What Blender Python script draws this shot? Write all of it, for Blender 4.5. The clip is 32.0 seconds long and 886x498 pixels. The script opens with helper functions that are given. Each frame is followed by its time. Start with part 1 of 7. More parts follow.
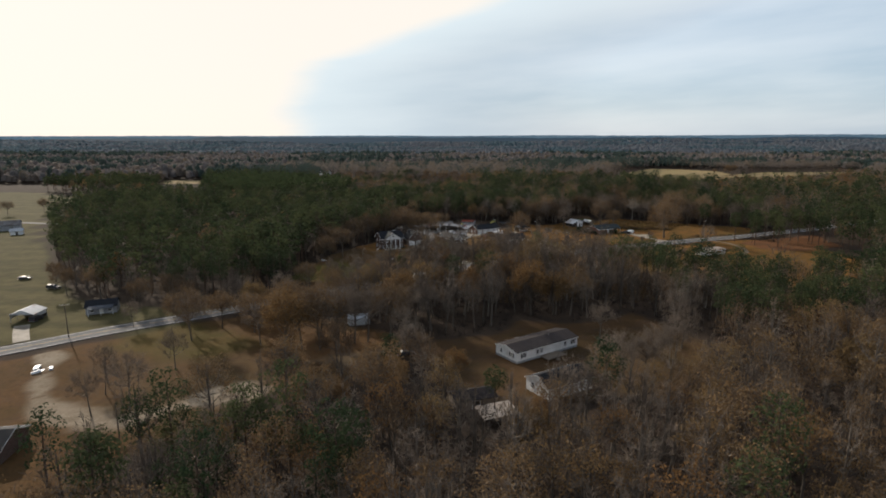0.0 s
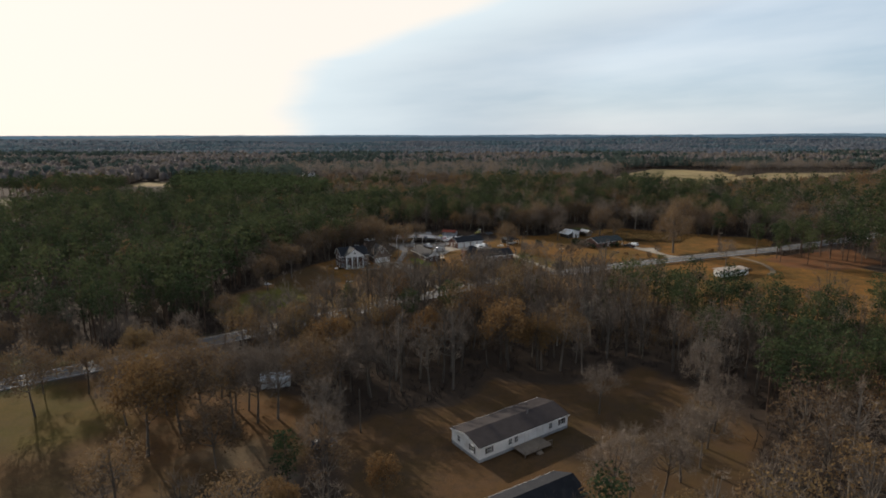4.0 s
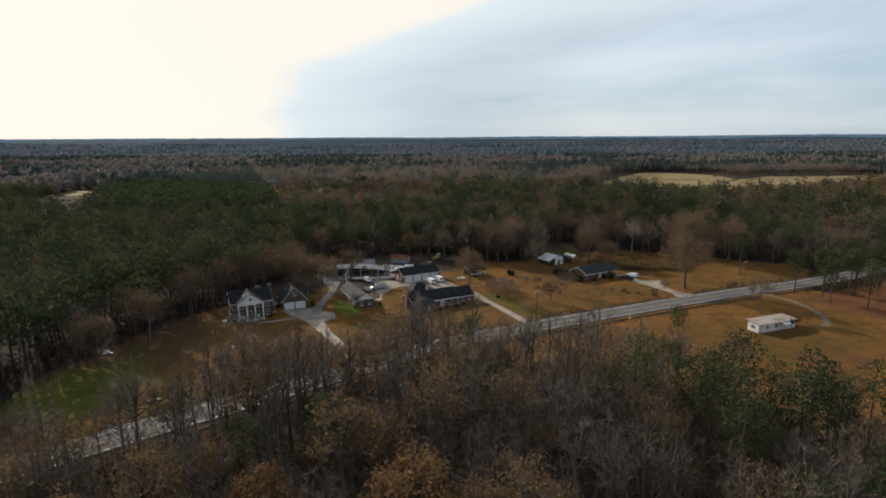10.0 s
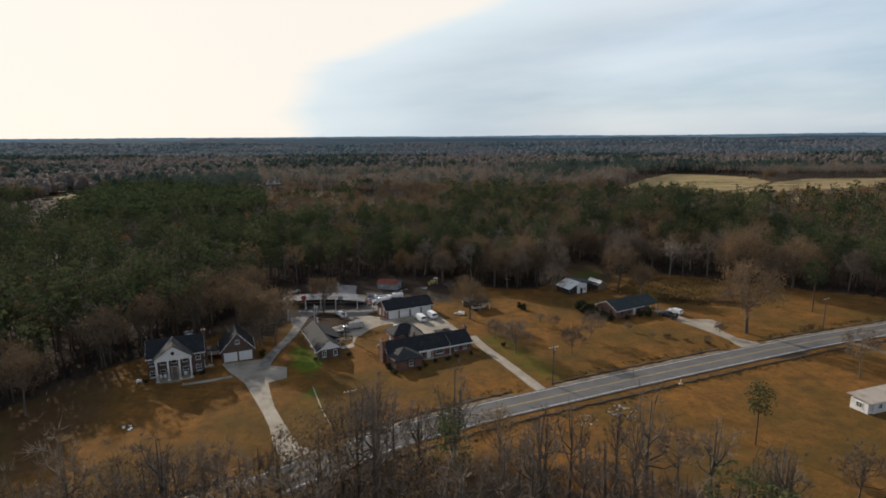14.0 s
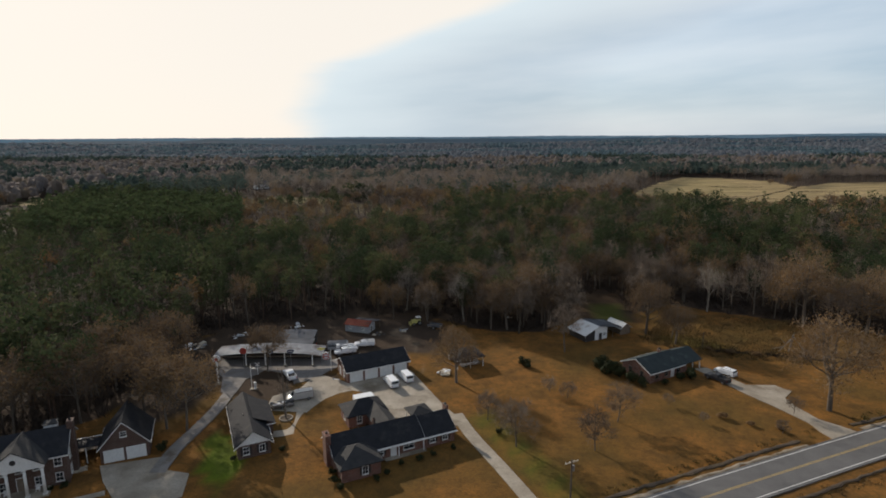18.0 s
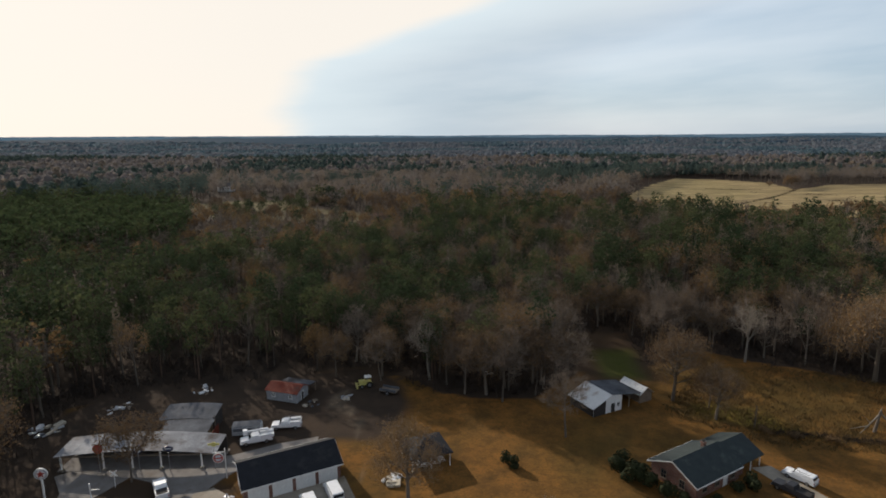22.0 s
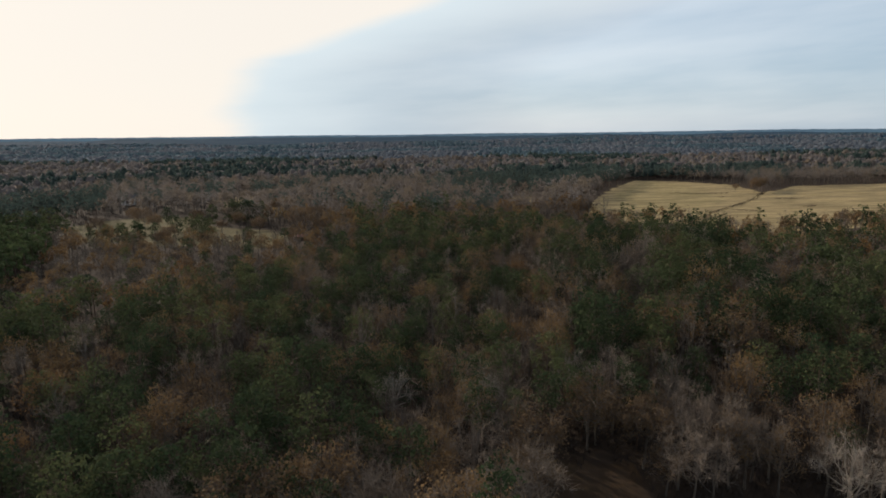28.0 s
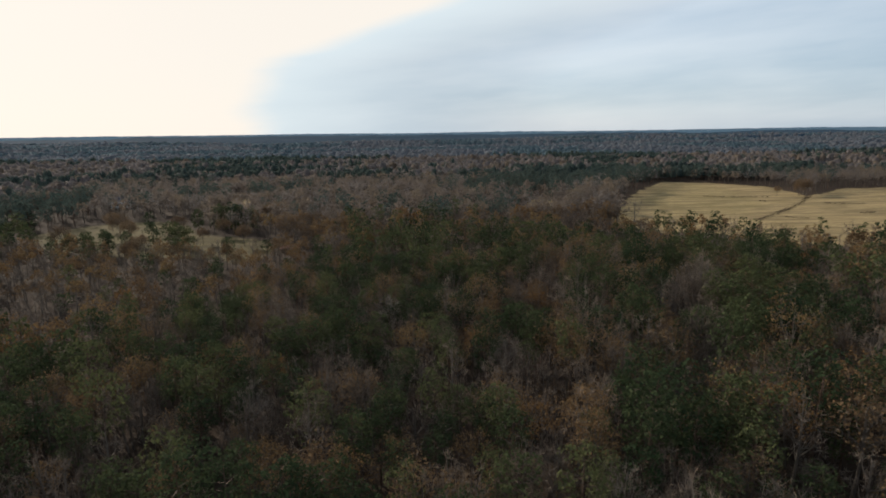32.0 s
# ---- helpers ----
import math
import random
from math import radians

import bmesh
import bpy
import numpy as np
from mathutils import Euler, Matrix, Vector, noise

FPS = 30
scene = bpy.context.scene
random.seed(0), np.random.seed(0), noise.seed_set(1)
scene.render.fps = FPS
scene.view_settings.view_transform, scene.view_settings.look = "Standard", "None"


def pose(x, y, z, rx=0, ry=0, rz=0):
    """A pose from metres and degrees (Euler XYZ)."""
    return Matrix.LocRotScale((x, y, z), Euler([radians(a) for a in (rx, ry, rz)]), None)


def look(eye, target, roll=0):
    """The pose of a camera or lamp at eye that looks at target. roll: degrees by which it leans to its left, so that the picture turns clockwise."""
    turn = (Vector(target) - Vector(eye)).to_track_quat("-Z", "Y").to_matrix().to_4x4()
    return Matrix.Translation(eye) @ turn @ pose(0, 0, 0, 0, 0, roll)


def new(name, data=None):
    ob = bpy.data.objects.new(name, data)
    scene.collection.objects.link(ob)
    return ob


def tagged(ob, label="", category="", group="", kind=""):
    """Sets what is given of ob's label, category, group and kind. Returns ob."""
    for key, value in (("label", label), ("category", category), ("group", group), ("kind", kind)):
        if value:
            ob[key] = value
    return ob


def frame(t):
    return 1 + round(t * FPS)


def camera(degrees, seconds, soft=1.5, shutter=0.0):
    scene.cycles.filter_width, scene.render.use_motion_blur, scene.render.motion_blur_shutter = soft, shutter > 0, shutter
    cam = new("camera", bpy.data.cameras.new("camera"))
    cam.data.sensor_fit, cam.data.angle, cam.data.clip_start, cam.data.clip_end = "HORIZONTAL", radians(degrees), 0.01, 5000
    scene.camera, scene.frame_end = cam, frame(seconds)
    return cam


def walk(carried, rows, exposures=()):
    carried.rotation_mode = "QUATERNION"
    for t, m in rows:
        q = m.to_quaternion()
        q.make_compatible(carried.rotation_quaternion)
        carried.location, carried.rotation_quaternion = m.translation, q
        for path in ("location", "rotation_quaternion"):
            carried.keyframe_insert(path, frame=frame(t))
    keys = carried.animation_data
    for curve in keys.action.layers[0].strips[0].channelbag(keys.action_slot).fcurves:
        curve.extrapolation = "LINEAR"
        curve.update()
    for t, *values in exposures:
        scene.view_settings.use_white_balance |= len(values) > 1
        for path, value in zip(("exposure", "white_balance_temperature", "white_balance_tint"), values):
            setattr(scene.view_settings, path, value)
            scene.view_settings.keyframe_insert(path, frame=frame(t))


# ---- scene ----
cam = camera(76.5, 32.0, soft=1.8)
METRES, EYE, TILT, LEAN, TURN = 360.0, 56.0, -11.3, 0.1, 0.0
ROWS = [
    (0.0, 0.0, 0.0, 0.0, 0.0, 0.0, -0.0),
    (0.5, 0.0038, 0.015, 0.0029, 0.11, -0.04, -0.04),
    (1.0, 0.0079, 0.0302, 0.0059, 0.18, -0.04, -0.07),
    (1.5, 0.012, 0.0453, 0.0092, 0.28, -0.05, -0.07),
    (2.0, 0.0162, 0.0602, 0.0124, 0.37, -0.05, -0.07),
    (2.5, 0.0207, 0.0762, 0.0155, 0.37, -0.05, -0.08),
    (3.0, 0.0249, 0.0914, 0.018, 0.3, -0.06, -0.05),
    (3.5, 0.0293, 0.1066, 0.0203, 0.11, -0.06, 0.0),
    (5.5, 0.0462, 0.1642, 0.0318, -0.53, -0.06, 0.26),
    (6.0, 0.0505, 0.1793, 0.0345, -0.59, 0.01, 0.28),
    (6.5, 0.0547, 0.1942, 0.037, -0.7, 0.04, 0.31),
    (7.0, 0.0589, 0.2096, 0.0395, -0.78, 0.02, 0.38),
    (7.5, 0.0629, 0.2253, 0.042, -0.92, 0.03, 0.39),
    (8.0, 0.0672, 0.241, 0.0446, -1.11, 0.06, 0.48),
    (8.5, 0.0716, 0.2571, 0.0477, -1.09, 0.08, 0.47),
    (9.0, 0.0756, 0.2731, 0.051, -1.16, 0.1, 0.48),
    (9.5, 0.0795, 0.2888, 0.0546, -1.3, 0.08, 0.48),
    (10.0, 0.0834, 0.305, 0.0579, -1.31, 0.16, 0.49),
    (10.5, 0.087, 0.321, 0.0608, -1.29, 0.06, 0.53),
    (11.0, 0.0906, 0.3367, 0.064, -1.22, 0.13, 0.53),
    (11.5, 0.094, 0.352, 0.0674, -1.08, 0.15, 0.52),
    (12.0, 0.0971, 0.3672, 0.0706, -0.86, 0.12, 0.55),
    (12.5, 0.1002, 0.3824, 0.074, -0.41, 0.12, 0.45),
    (13.0, 0.1029, 0.3972, 0.0777, -0.03, 0.13, 0.35),
    (13.5, 0.1057, 0.413, 0.0809, 0.34, 0.09, 0.23),
    (14.0, 0.1079, 0.4267, 0.0836, 0.56, 0.07, 0.18),
    (14.5, 0.1103, 0.4413, 0.0866, 0.74, 0.13, 0.14),
    (16.5, 0.1181, 0.4978, 0.1023, 0.68, 0.06, 0.13),
    (17.0, 0.12, 0.5126, 0.1052, 0.71, 0.05, 0.14),
    (17.5, 0.122, 0.5275, 0.1078, 0.86, 0.06, 0.13),
    (18.0, 0.1238, 0.5424, 0.1109, 0.99, 0.09, 0.07),
    (18.5, 0.1256, 0.5572, 0.1139, 0.92, 0.07, 0.06),
    (19.0, 0.1276, 0.5721, 0.1165, 0.86, 0.03, 0.1),
    (19.5, 0.1296, 0.587, 0.1193, 0.79, 0.01, 0.1),
    (20.0, 0.1316, 0.6025, 0.1221, 0.6, 0.0, 0.1),
    (20.5, 0.1337, 0.6178, 0.1253, 0.27, 0.0, 0.1),
    (21.0, 0.1358, 0.633, 0.1284, -0.04, -0.02, 0.17),
    (21.5, 0.138, 0.6487, 0.1313, -0.32, -0.02, 0.24),
    (22.0, 0.1399, 0.6644, 0.135, -0.44, -0.03, 0.25),
    (22.5, 0.1422, 0.6796, 0.139, -0.9, -0.04, 0.43),
    (23.0, 0.1444, 0.6941, 0.142, -1.26, -0.1, 0.58),
    (23.5, 0.1468, 0.7093, 0.1448, -1.57, -0.14, 0.71),
    (24.0, 0.1493, 0.7249, 0.1481, -2.06, -0.12, 0.82),
    (24.5, 0.1521, 0.7404, 0.152, -2.57, -0.08, 0.94),
    (25.0, 0.155, 0.7556, 0.1558, -3.11, -0.08, 1.09),
    (25.5, 0.1579, 0.77, 0.1598, -3.59, -0.1, 1.19),
    (26.0, 0.1608, 0.785, 0.164, -4.0, -0.11, 1.29),
    (26.5, 0.1636, 0.7991, 0.1676, -4.3, -0.19, 1.33),
    (28.5, 0.1757, 0.8554, 0.183, -5.05, -0.27, 1.62),
    (29.0, 0.1787, 0.87, 0.1855, -4.91, -0.34, 1.65),
    (29.5, 0.1817, 0.8848, 0.1881, -4.79, -0.35, 1.57),
    (30.0, 0.1849, 0.8998, 0.1909, -4.6, -0.35, 1.51),
    (30.5, 0.1881, 0.9146, 0.1938, -4.3, -0.34, 1.47),
    (31.0, 0.1913, 0.9291, 0.1968, -3.92, -0.32, 1.41),
    (31.5, 0.1943, 0.9427, 0.1991, -3.58, -0.37, 1.34),
    (32.0, 0.1979, 0.9573, 0.2012, -3.22, -0.36, 1.27),
]
walk(cam, [(t, pose(0, 0, EYE, TILT, LEAN, TURN) @ pose(METRES * x, METRES * y, METRES * z, 90 + pitch, roll, yaw)) for t, x, y, z, yaw, pitch, roll in ROWS], exposures=[(0.0, 0.02), (12.0, 0.0), (17.0, -0.05), (23.0, -0.04), (28.0, -0.05), (32.0, -0.03)])

# ---- light: a low sun behind thin cloud, ahead and to the west of the flight ----
SUN_TURN, SUN_RISE = 38.5, 22.5          # degrees to the left of +y, degrees above the horizon
sun_way = Vector((-math.sin(radians(SUN_TURN)) * math.cos(radians(SUN_RISE)), math.cos(radians(SUN_TURN)) * math.cos(radians(SUN_RISE)), math.sin(radians(SUN_RISE))))
sun_data = bpy.data.lights.new("sun", "SUN")
sun_data.energy, sun_data.angle, sun_data.color = 5.2, radians(0.9), (1.0, 0.89, 0.76)
sun = new("sun", sun_data)
sun.matrix_world = look((0, 0, 300), Vector((0, 0, 300)) - sun_way)


class Tree:
    """A small helper to wire shader nodes."""
    def __init__(self, nt):
        self.nt = nt

    def node(self, kind, **inputs):
        n = self.nt.nodes.new(kind)
        for k, v in inputs.items():
            if k in ("operation", "blend_type", "data_type", "noise_dimensions", "attribute_name", "sky_type", "sun_disc", "sun_elevation", "sun_rotation", "interpolation_type", "feature", "clamp", "wave_type", "bands_direction"):
                if k == "operation": n.operation = v
                elif k == "blend_type": n.blend_type = v
                elif k == "data_type": n.data_type = v
                elif k == "noise_dimensions": n.noise_dimensions = v
                elif k == "attribute_name": n.attribute_name = v
                elif k == "sky_type": n.sky_type = v
                elif k == "sun_disc": n.sun_disc = v
                elif k == "sun_elevation": n.sun_elevation = v
                elif k == "sun_rotation": n.sun_rotation = v
                elif k == "interpolation_type": n.interpolation_type = v
                elif k == "feature": n.feature = v
                elif k == "wave_type": n.wave_type = v
                elif k == "bands_direction": n.bands_direction = v
                continue
            key = int(k[1:]) if k[0] == "i" and k[1:].isdigit() else k.replace("_", " ")
            if hasattr(v, "is_linked"):
                self.nt.links.new(v, n.inputs[key])
            else:
                n.inputs[key].default_value = v
        return n

    def math(self, op, a, b=0.0):
        return self.node("ShaderNodeMath", operation=op, i0=a, i1=b).outputs[0]

    def mix(self, f, a, b, blend="MIX"):
        n = self.nt.nodes.new("ShaderNodeMix")
        n.data_type, n.blend_type = "RGBA", blend
        for sock, v in ((n.inputs[0], f), (n.inputs[6], a), (n.inputs[7], b)):
            if hasattr(v, "is_linked"):
                self.nt.links.new(v, sock)
            else:
                sock.default_value = v if isinstance(v, float) else (*v, 1.0)
        return n.outputs[2]

    def noise(self, vec, scale, detail=3.0, rough=0.55):
        return self.node("ShaderNodeTexNoise", Vector=vec, Scale=scale, Detail=detail, Roughness=rough).outputs[0]

    def ramp(self, v, lo, hi, kind="LINEAR"):
        n = self.nt.nodes.new("ShaderNodeMapRange")
        n.interpolation_type = kind
        self.nt.links.new(v, n.inputs[0])
        n.inputs[1].default_value, n.inputs[2].default_value = lo, hi
        return n.outputs[0]


world = bpy.data.worlds.new("sky")
scene.world = world
world.use_nodes = True
w = Tree(world.node_tree)
world.node_tree.nodes.clear()
way = w.node("ShaderNodeTexCoord").outputs["Generated"]
nishita = w.node("ShaderNodeTexSky", sky_type="NISHITA", sun_disc=False, sun_elevation=radians(SUN_RISE), sun_rotation=radians(-SUN_TURN)).outputs[0]
part_xyz = w.node("ShaderNodeSeparateXYZ", Vector=way)
up = w.math("MAXIMUM", part_xyz.outputs[2], 0.0)
# streaks of thin cloud, stretched along the horizon; a bright bank of cloud lies before the sun
east = w.math("ARCTAN2", part_xyz.outputs[0], part_xyz.outputs[1])
rise = w.math("ARCSINE", part_xyz.outputs[2])
drawn = w.node("ShaderNodeCombineXYZ", X=w.math("MULTIPLY", east, 2.6), Y=w.math("MULTIPLY", w.math("ADD", rise, w.math("MULTIPLY", east, -0.05)), 15.0), Z=1.7).outputs[0]
veil = w.noise(drawn, 0.75, 4.0, 0.5)
wisps = w.noise(drawn, 2.4, 5.0, 0.6)
lower = w.math("SUBTRACT", 1.0, w.ramp(up, 0.24, 0.5, "SMOOTHSTEP"))
grey = w.mix(w.ramp(veil, 0.30, 0.66), (0.385, 0.495, 0.61), (0.62, 0.69, 0.765))
grey = w.mix(w.math("MULTIPLY", w.ramp(wisps, 0.42, 0.75), 0.35), grey, (0.65, 0.71, 0.775))
grey = w.mix(w.math("MULTIPLY", w.ramp(rise, 0.145, 0.235, "SMOOTHSTEP"), 0.7), grey, (0.76, 0.81, 0.86))
brink = w.math("ADD", w.math("MULTIPLY", w.math("MAXIMUM", w.math("SUBTRACT", rise, 0.122), 0.0), 3.4), -0.225)
ahead = w.math("SUBTRACT", w.math("ADD", brink, w.math("MULTIPLY", w.math("SUBTRACT", veil, 0.5), 0.16)), east)
ahead = w.math("MINIMUM", ahead, w.math("ADD", east, 2.3))
glow = w.ramp(ahead, -0.035, 0.055, "SMOOTHSTEP")
rim = w.ramp(ahead, -0.42, 0.0)
grey = w.mix(w.math("MULTIPLY", rim, 0.85), grey, (0.84, 0.95, 1.0))
cloud = w.mix(glow, grey, (1.06, 0.99, 0.90))
dimmed = w.mix(lower, (0.34, 0.40, 0.50), cloud)
clear = w.mix(w.math("MAXIMUM", w.math("MULTIPLY", w.ramp(ahead, -0.75, -0.2, "SMOOTHSTEP"), 0.95), 0.45), nishita, (0.0, 0.0, 0.0))
sky = w.node("ShaderNodeBackground", Color=clear, Strength=0.05)
veiled = w.node("ShaderNodeBackground", Color=dimmed, Strength=0.92)
both = w.node("ShaderNodeAddShader", i0=sky.outputs[0], i1=veiled.outputs[0])
end = w.node("ShaderNodeOutputWorld")
world.node_tree.links.new(both.outputs[0], end.inputs[0])

# ---- materials ----
def material(name, colour, second=None, rough=0.8, scale=1.0, fine=8.0, bump=0.2, metal=0.0, spec=0.3, stain=None, island=0.0, leafy=0.0, tint=None):
    """Colour mixed with a second one by a coarse and a fine noise, with bump; stain: a third colour in patches; leafy: light that passes through leaves."""
    m = bpy.data.materials.new(name)
    m.use_nodes = True
    g = Tree(m.node_tree)
    bsdf = m.node_tree.nodes["Principled BSDF"]
    co = g.node("ShaderNodeTexCoord").outputs["Object"]
    second = second or tuple(c * 0.7 for c in colour)
    big, small = g.noise(co, scale, 4.0), g.noise(co, fine, 3.0)
    col = g.mix(g.ramp(big, 0.3, 0.7), colour, second)
    col = g.mix(g.math("MULTIPLY", g.ramp(small, 0.35, 0.75), 0.4), col, tuple(c * 0.6 for c in second))
    if stain:
        col = g.mix(g.ramp(g.noise(co, scale * 0.45, 5.0, 0.65), 0.56, 0.68), col, stain)
    if island:
        r = g.node("ShaderNodeNewGeometry").outputs["Random Per Island"]
        col = g.mix(g.math("MULTIPLY", r, island), col, tuple(c * 0.45 for c in colour))
    if tint:
        a = g.node("ShaderNodeAttribute", attribute_name="tint").outputs["Fac"]
        o = g.node("ShaderNodeObjectInfo").outputs["Random"]
        col = g.mix(g.math("FRACT", g.math("ADD", a, o)), col, tint)
    links = m.node_tree.links
    links.new(col, bsdf.inputs["Base Color"])
    bsdf.inputs["Roughness"].default_value, bsdf.inputs["Metallic"].default_value = rough, metal
    bsdf.inputs["Specular IOR Level"].default_value = spec
    if bump:
        b = g.node("ShaderNodeBump", Strength=bump, Distance=0.05, Height=small)
        links.new(b.outputs[0], bsdf.inputs["Normal"])
    if leafy:
        t = g.node("ShaderNodeBsdfTranslucent", Color=col)
        mixed = g.node("ShaderNodeMixShader", i0=leafy, i1=bsdf.outputs[0], i2=t.outputs[0])
        links.new(mixed.outputs[0], m.node_tree.nodes["Material Output"].inputs[0])
    return m


M_needle = material("pine needles", (0.034, 0.054, 0.026), (0.025, 0.041, 0.022), 0.95, 0.12, 1.5, 0, spec=0.03, island=0.2, leafy=0.30, tint=(0.088, 0.096, 0.043))
M_young_needle = material("young pine needles", (0.058, 0.080, 0.036), (0.046, 0.066, 0.032), 0.95, 0.12, 1.5, 0, spec=0.05, island=0.2, leafy=0.28, tint=(0.072, 0.092, 0.040))
# air haze is put into these base colours: paler and bluer when farther
M_far_needle_haze = material("distant pine foliage tinted with haze", (0.050, 0.074, 0.068), (0.064, 0.088, 0.078), 0.95, 0.006, 0.05, 0, spec=0.05, leafy=0.4, tint=(0.072, 0.092, 0.076))
M_far_twig_haze = material("distant bare crowns tinted with haze", (0.166, 0.160, 0.160), (0.200, 0.184, 0.176), 0.95, 0.006, 0.05, 0, spec=0.05, leafy=0.5, tint=(0.214, 0.184, 0.166))
M_far_orange_haze = material("distant orange crowns tinted with haze", (0.195, 0.150, 0.110), (0.172, 0.138, 0.106), 0.95, 0.006, 0.05, 0, spec=0.05, leafy=0.45, tint=(0.180, 0.148, 0.112))
M_far_brown_haze = material("distant brown crowns tinted with haze", (0.180, 0.146, 0.120), (0.162, 0.136, 0.117), 0.95, 0.006, 0.05, 0, spec=0.05, leafy=0.45, tint=(0.174, 0.146, 0.122))
M_hazy_needle = material("horizon pine foliage tinted with haze", (0.094, 0.144, 0.172), (0.088, 0.136, 0.166), 0.95, 0.002, 0.05, 0, spec=0.05, leafy=0.5, tint=(0.106, 0.150, 0.168))
M_hazy_twig = material("horizon bare crowns tinted with haze", (0.150, 0.174, 0.200), (0.134, 0.160, 0.188), 0.95, 0.002, 0.05, 0, spec=0.05, leafy=0.5, tint=(0.166, 0.172, 0.186))
M_horizon_haze = material("horizon woods tinted with haze", (0.050, 0.100, 0.146), (0.088, 0.130, 0.176), 0.95, 0.0022, 0.012, 0, spec=0.02, stain=(0.044, 0.092, 0.136), leafy=0.45)
M_bark = material("grey bark", (0.100, 0.082, 0.064), (0.058, 0.047, 0.038), 0.9, 1.5, 9.0, 0.4, tint=(0.138, 0.115, 0.092))
M_pinebark = material("pine bark", (0.12, 0.075, 0.05), (0.07, 0.045, 0.032), 0.9, 1.5, 9.0, 0.4)
M_twig = material("bare twigs", (0.148, 0.117, 0.092), (0.104, 0.084, 0.068), 0.95, 0.12, 1.5, 0, spec=0.05, island=0.35, leafy=0.08, tint=(0.220, 0.174, 0.134))
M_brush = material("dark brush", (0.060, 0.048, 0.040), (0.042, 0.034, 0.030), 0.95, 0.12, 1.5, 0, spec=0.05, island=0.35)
M_pale_twig = material("pale sycamore twigs", (0.22, 0.185, 0.15), (0.17, 0.145, 0.12), 0.95, 0.12, 1.5, 0, spec=0.05, island=0.3, leafy=0.08, tint=(0.26, 0.22, 0.18))
M_pale_bark = material("pale sycamore bark", (0.25, 0.22, 0.18), (0.16, 0.14, 0.115), 0.9, 1.2, 7.0, 0.3)
M_oak = material("dry orange leaves", (0.215, 0.118, 0.048), (0.160, 0.090, 0.040), 0.95, 0.12, 1.5, 0, spec=0.05, island=0.3, leafy=0.3, tint=(0.185, 0.128, 0.062))
M_rust = material("brown leaves", (0.150, 0.098, 0.056), (0.104, 0.072, 0.044), 0.95, 0.12, 1.5, 0, spec=0.05, island=0.35, leafy=0.25, tint=(0.200, 0.128, 0.064))
M_bush = material("evergreen shrub leaves", (0.040, 0.046, 0.020), (0.024, 0.031, 0.013), 0.8, 1.0, 6.0, 0, spec=0.1, island=0.5, leafy=0.15)
M_asphalt = material("worn asphalt", (0.145, 0.14, 0.136), (0.105, 0.102, 0.10), 0.9, 0.25, 14.0, 0.3, spec=0.15, stain=(0.085, 0.083, 0.082))
M_concrete = material("stained concrete", (0.375, 0.330, 0.265), (0.215, 0.182, 0.138), 0.85, 0.22, 2.5, 0.2, stain=(0.145, 0.114, 0.078))
M_gravel = material("grey gravel", (0.235, 0.22, 0.205), (0.155, 0.14, 0.125), 0.95, 0.4, 9.0, 0.5, stain=(0.11, 0.09, 0.07))
M_white_line = material("worn white road paint", (0.62, 0.61, 0.58), (0.45, 0.44, 0.42), 0.7, 1.5, 20.0, 0.1)
M_yellow_line = material("worn yellow road paint", (0.42, 0.30, 0.12), (0.30, 0.22, 0.10), 0.7, 1.5, 20.0, 0.1)
M_white = material("white painted trim", (0.78, 0.77, 0.74), (0.66, 0.65, 0.62), 0.55, 0.8, 6.0, 0.05)
M_siding = material("white vinyl siding", (0.80, 0.80, 0.785), (0.68, 0.68, 0.665), 0.5, 0.5, 4.0, 0.05, stain=(0.55, 0.54, 0.5))
M_door_white = material("white garage door", (0.74, 0.74, 0.72), (0.64, 0.64, 0.62), 0.5, 1.0, 5.0, 0.05)
M_shingle = material("charcoal shingles", (0.026, 0.027, 0.031), (0.018, 0.019, 0.022), 0.8, 0.8, 7.0, 0.5, stain=(0.034, 0.034, 0.034), spec=0.12)
M_shingle_grey = material("weathered grey shingles", (0.048, 0.048, 0.048), (0.034, 0.034, 0.035), 0.8, 0.6, 7.0, 0.5, stain=(0.060, 0.057, 0.054), spec=0.1)
M_shingle_green = material("dark green shingles", (0.035, 0.046, 0.046), (0.024, 0.032, 0.033), 0.75, 0.8, 7.0, 0.5, stain=(0.05, 0.06, 0.057), spec=0.2)
M_shingle_brown = material("dark brown shingles", (0.042, 0.033, 0.032), (0.028, 0.022, 0.021), 0.75, 0.8, 7.0, 0.5, spec=0.2)
M_track = material("worn sandy track", (0.19, 0.145, 0.095), (0.12, 0.085, 0.05), 0.95, 0.4, 7.0, 0.5, stain=(0.09, 0.055, 0.025))
M_panel = material("pale grey trailer panel", (0.42, 0.44, 0.45), (0.32, 0.335, 0.34), 0.6, 0.8, 5.0, 0.02, spec=0.25)
M_tin = material("pale galvanised roof", (0.50, 0.51, 0.52), (0.36, 0.37, 0.38), 0.6, 0.5, 5.0, 0.05, metal=0.1, stain=(0.24, 0.17, 0.13))
M_tin_white = material("white painted tin", (0.74, 0.73, 0.70), (0.62, 0.61, 0.59), 0.6, 0.5, 5.0, 0.05, spec=0.25, stain=(0.34, 0.25, 0.19))
M_tin_warm = material("sun-bleached tan tin", (0.44, 0.375, 0.315), (0.33, 0.28, 0.235), 0.7, 0.5, 5.0, 0.05, spec=0.2, stain=(0.22, 0.17, 0.13))
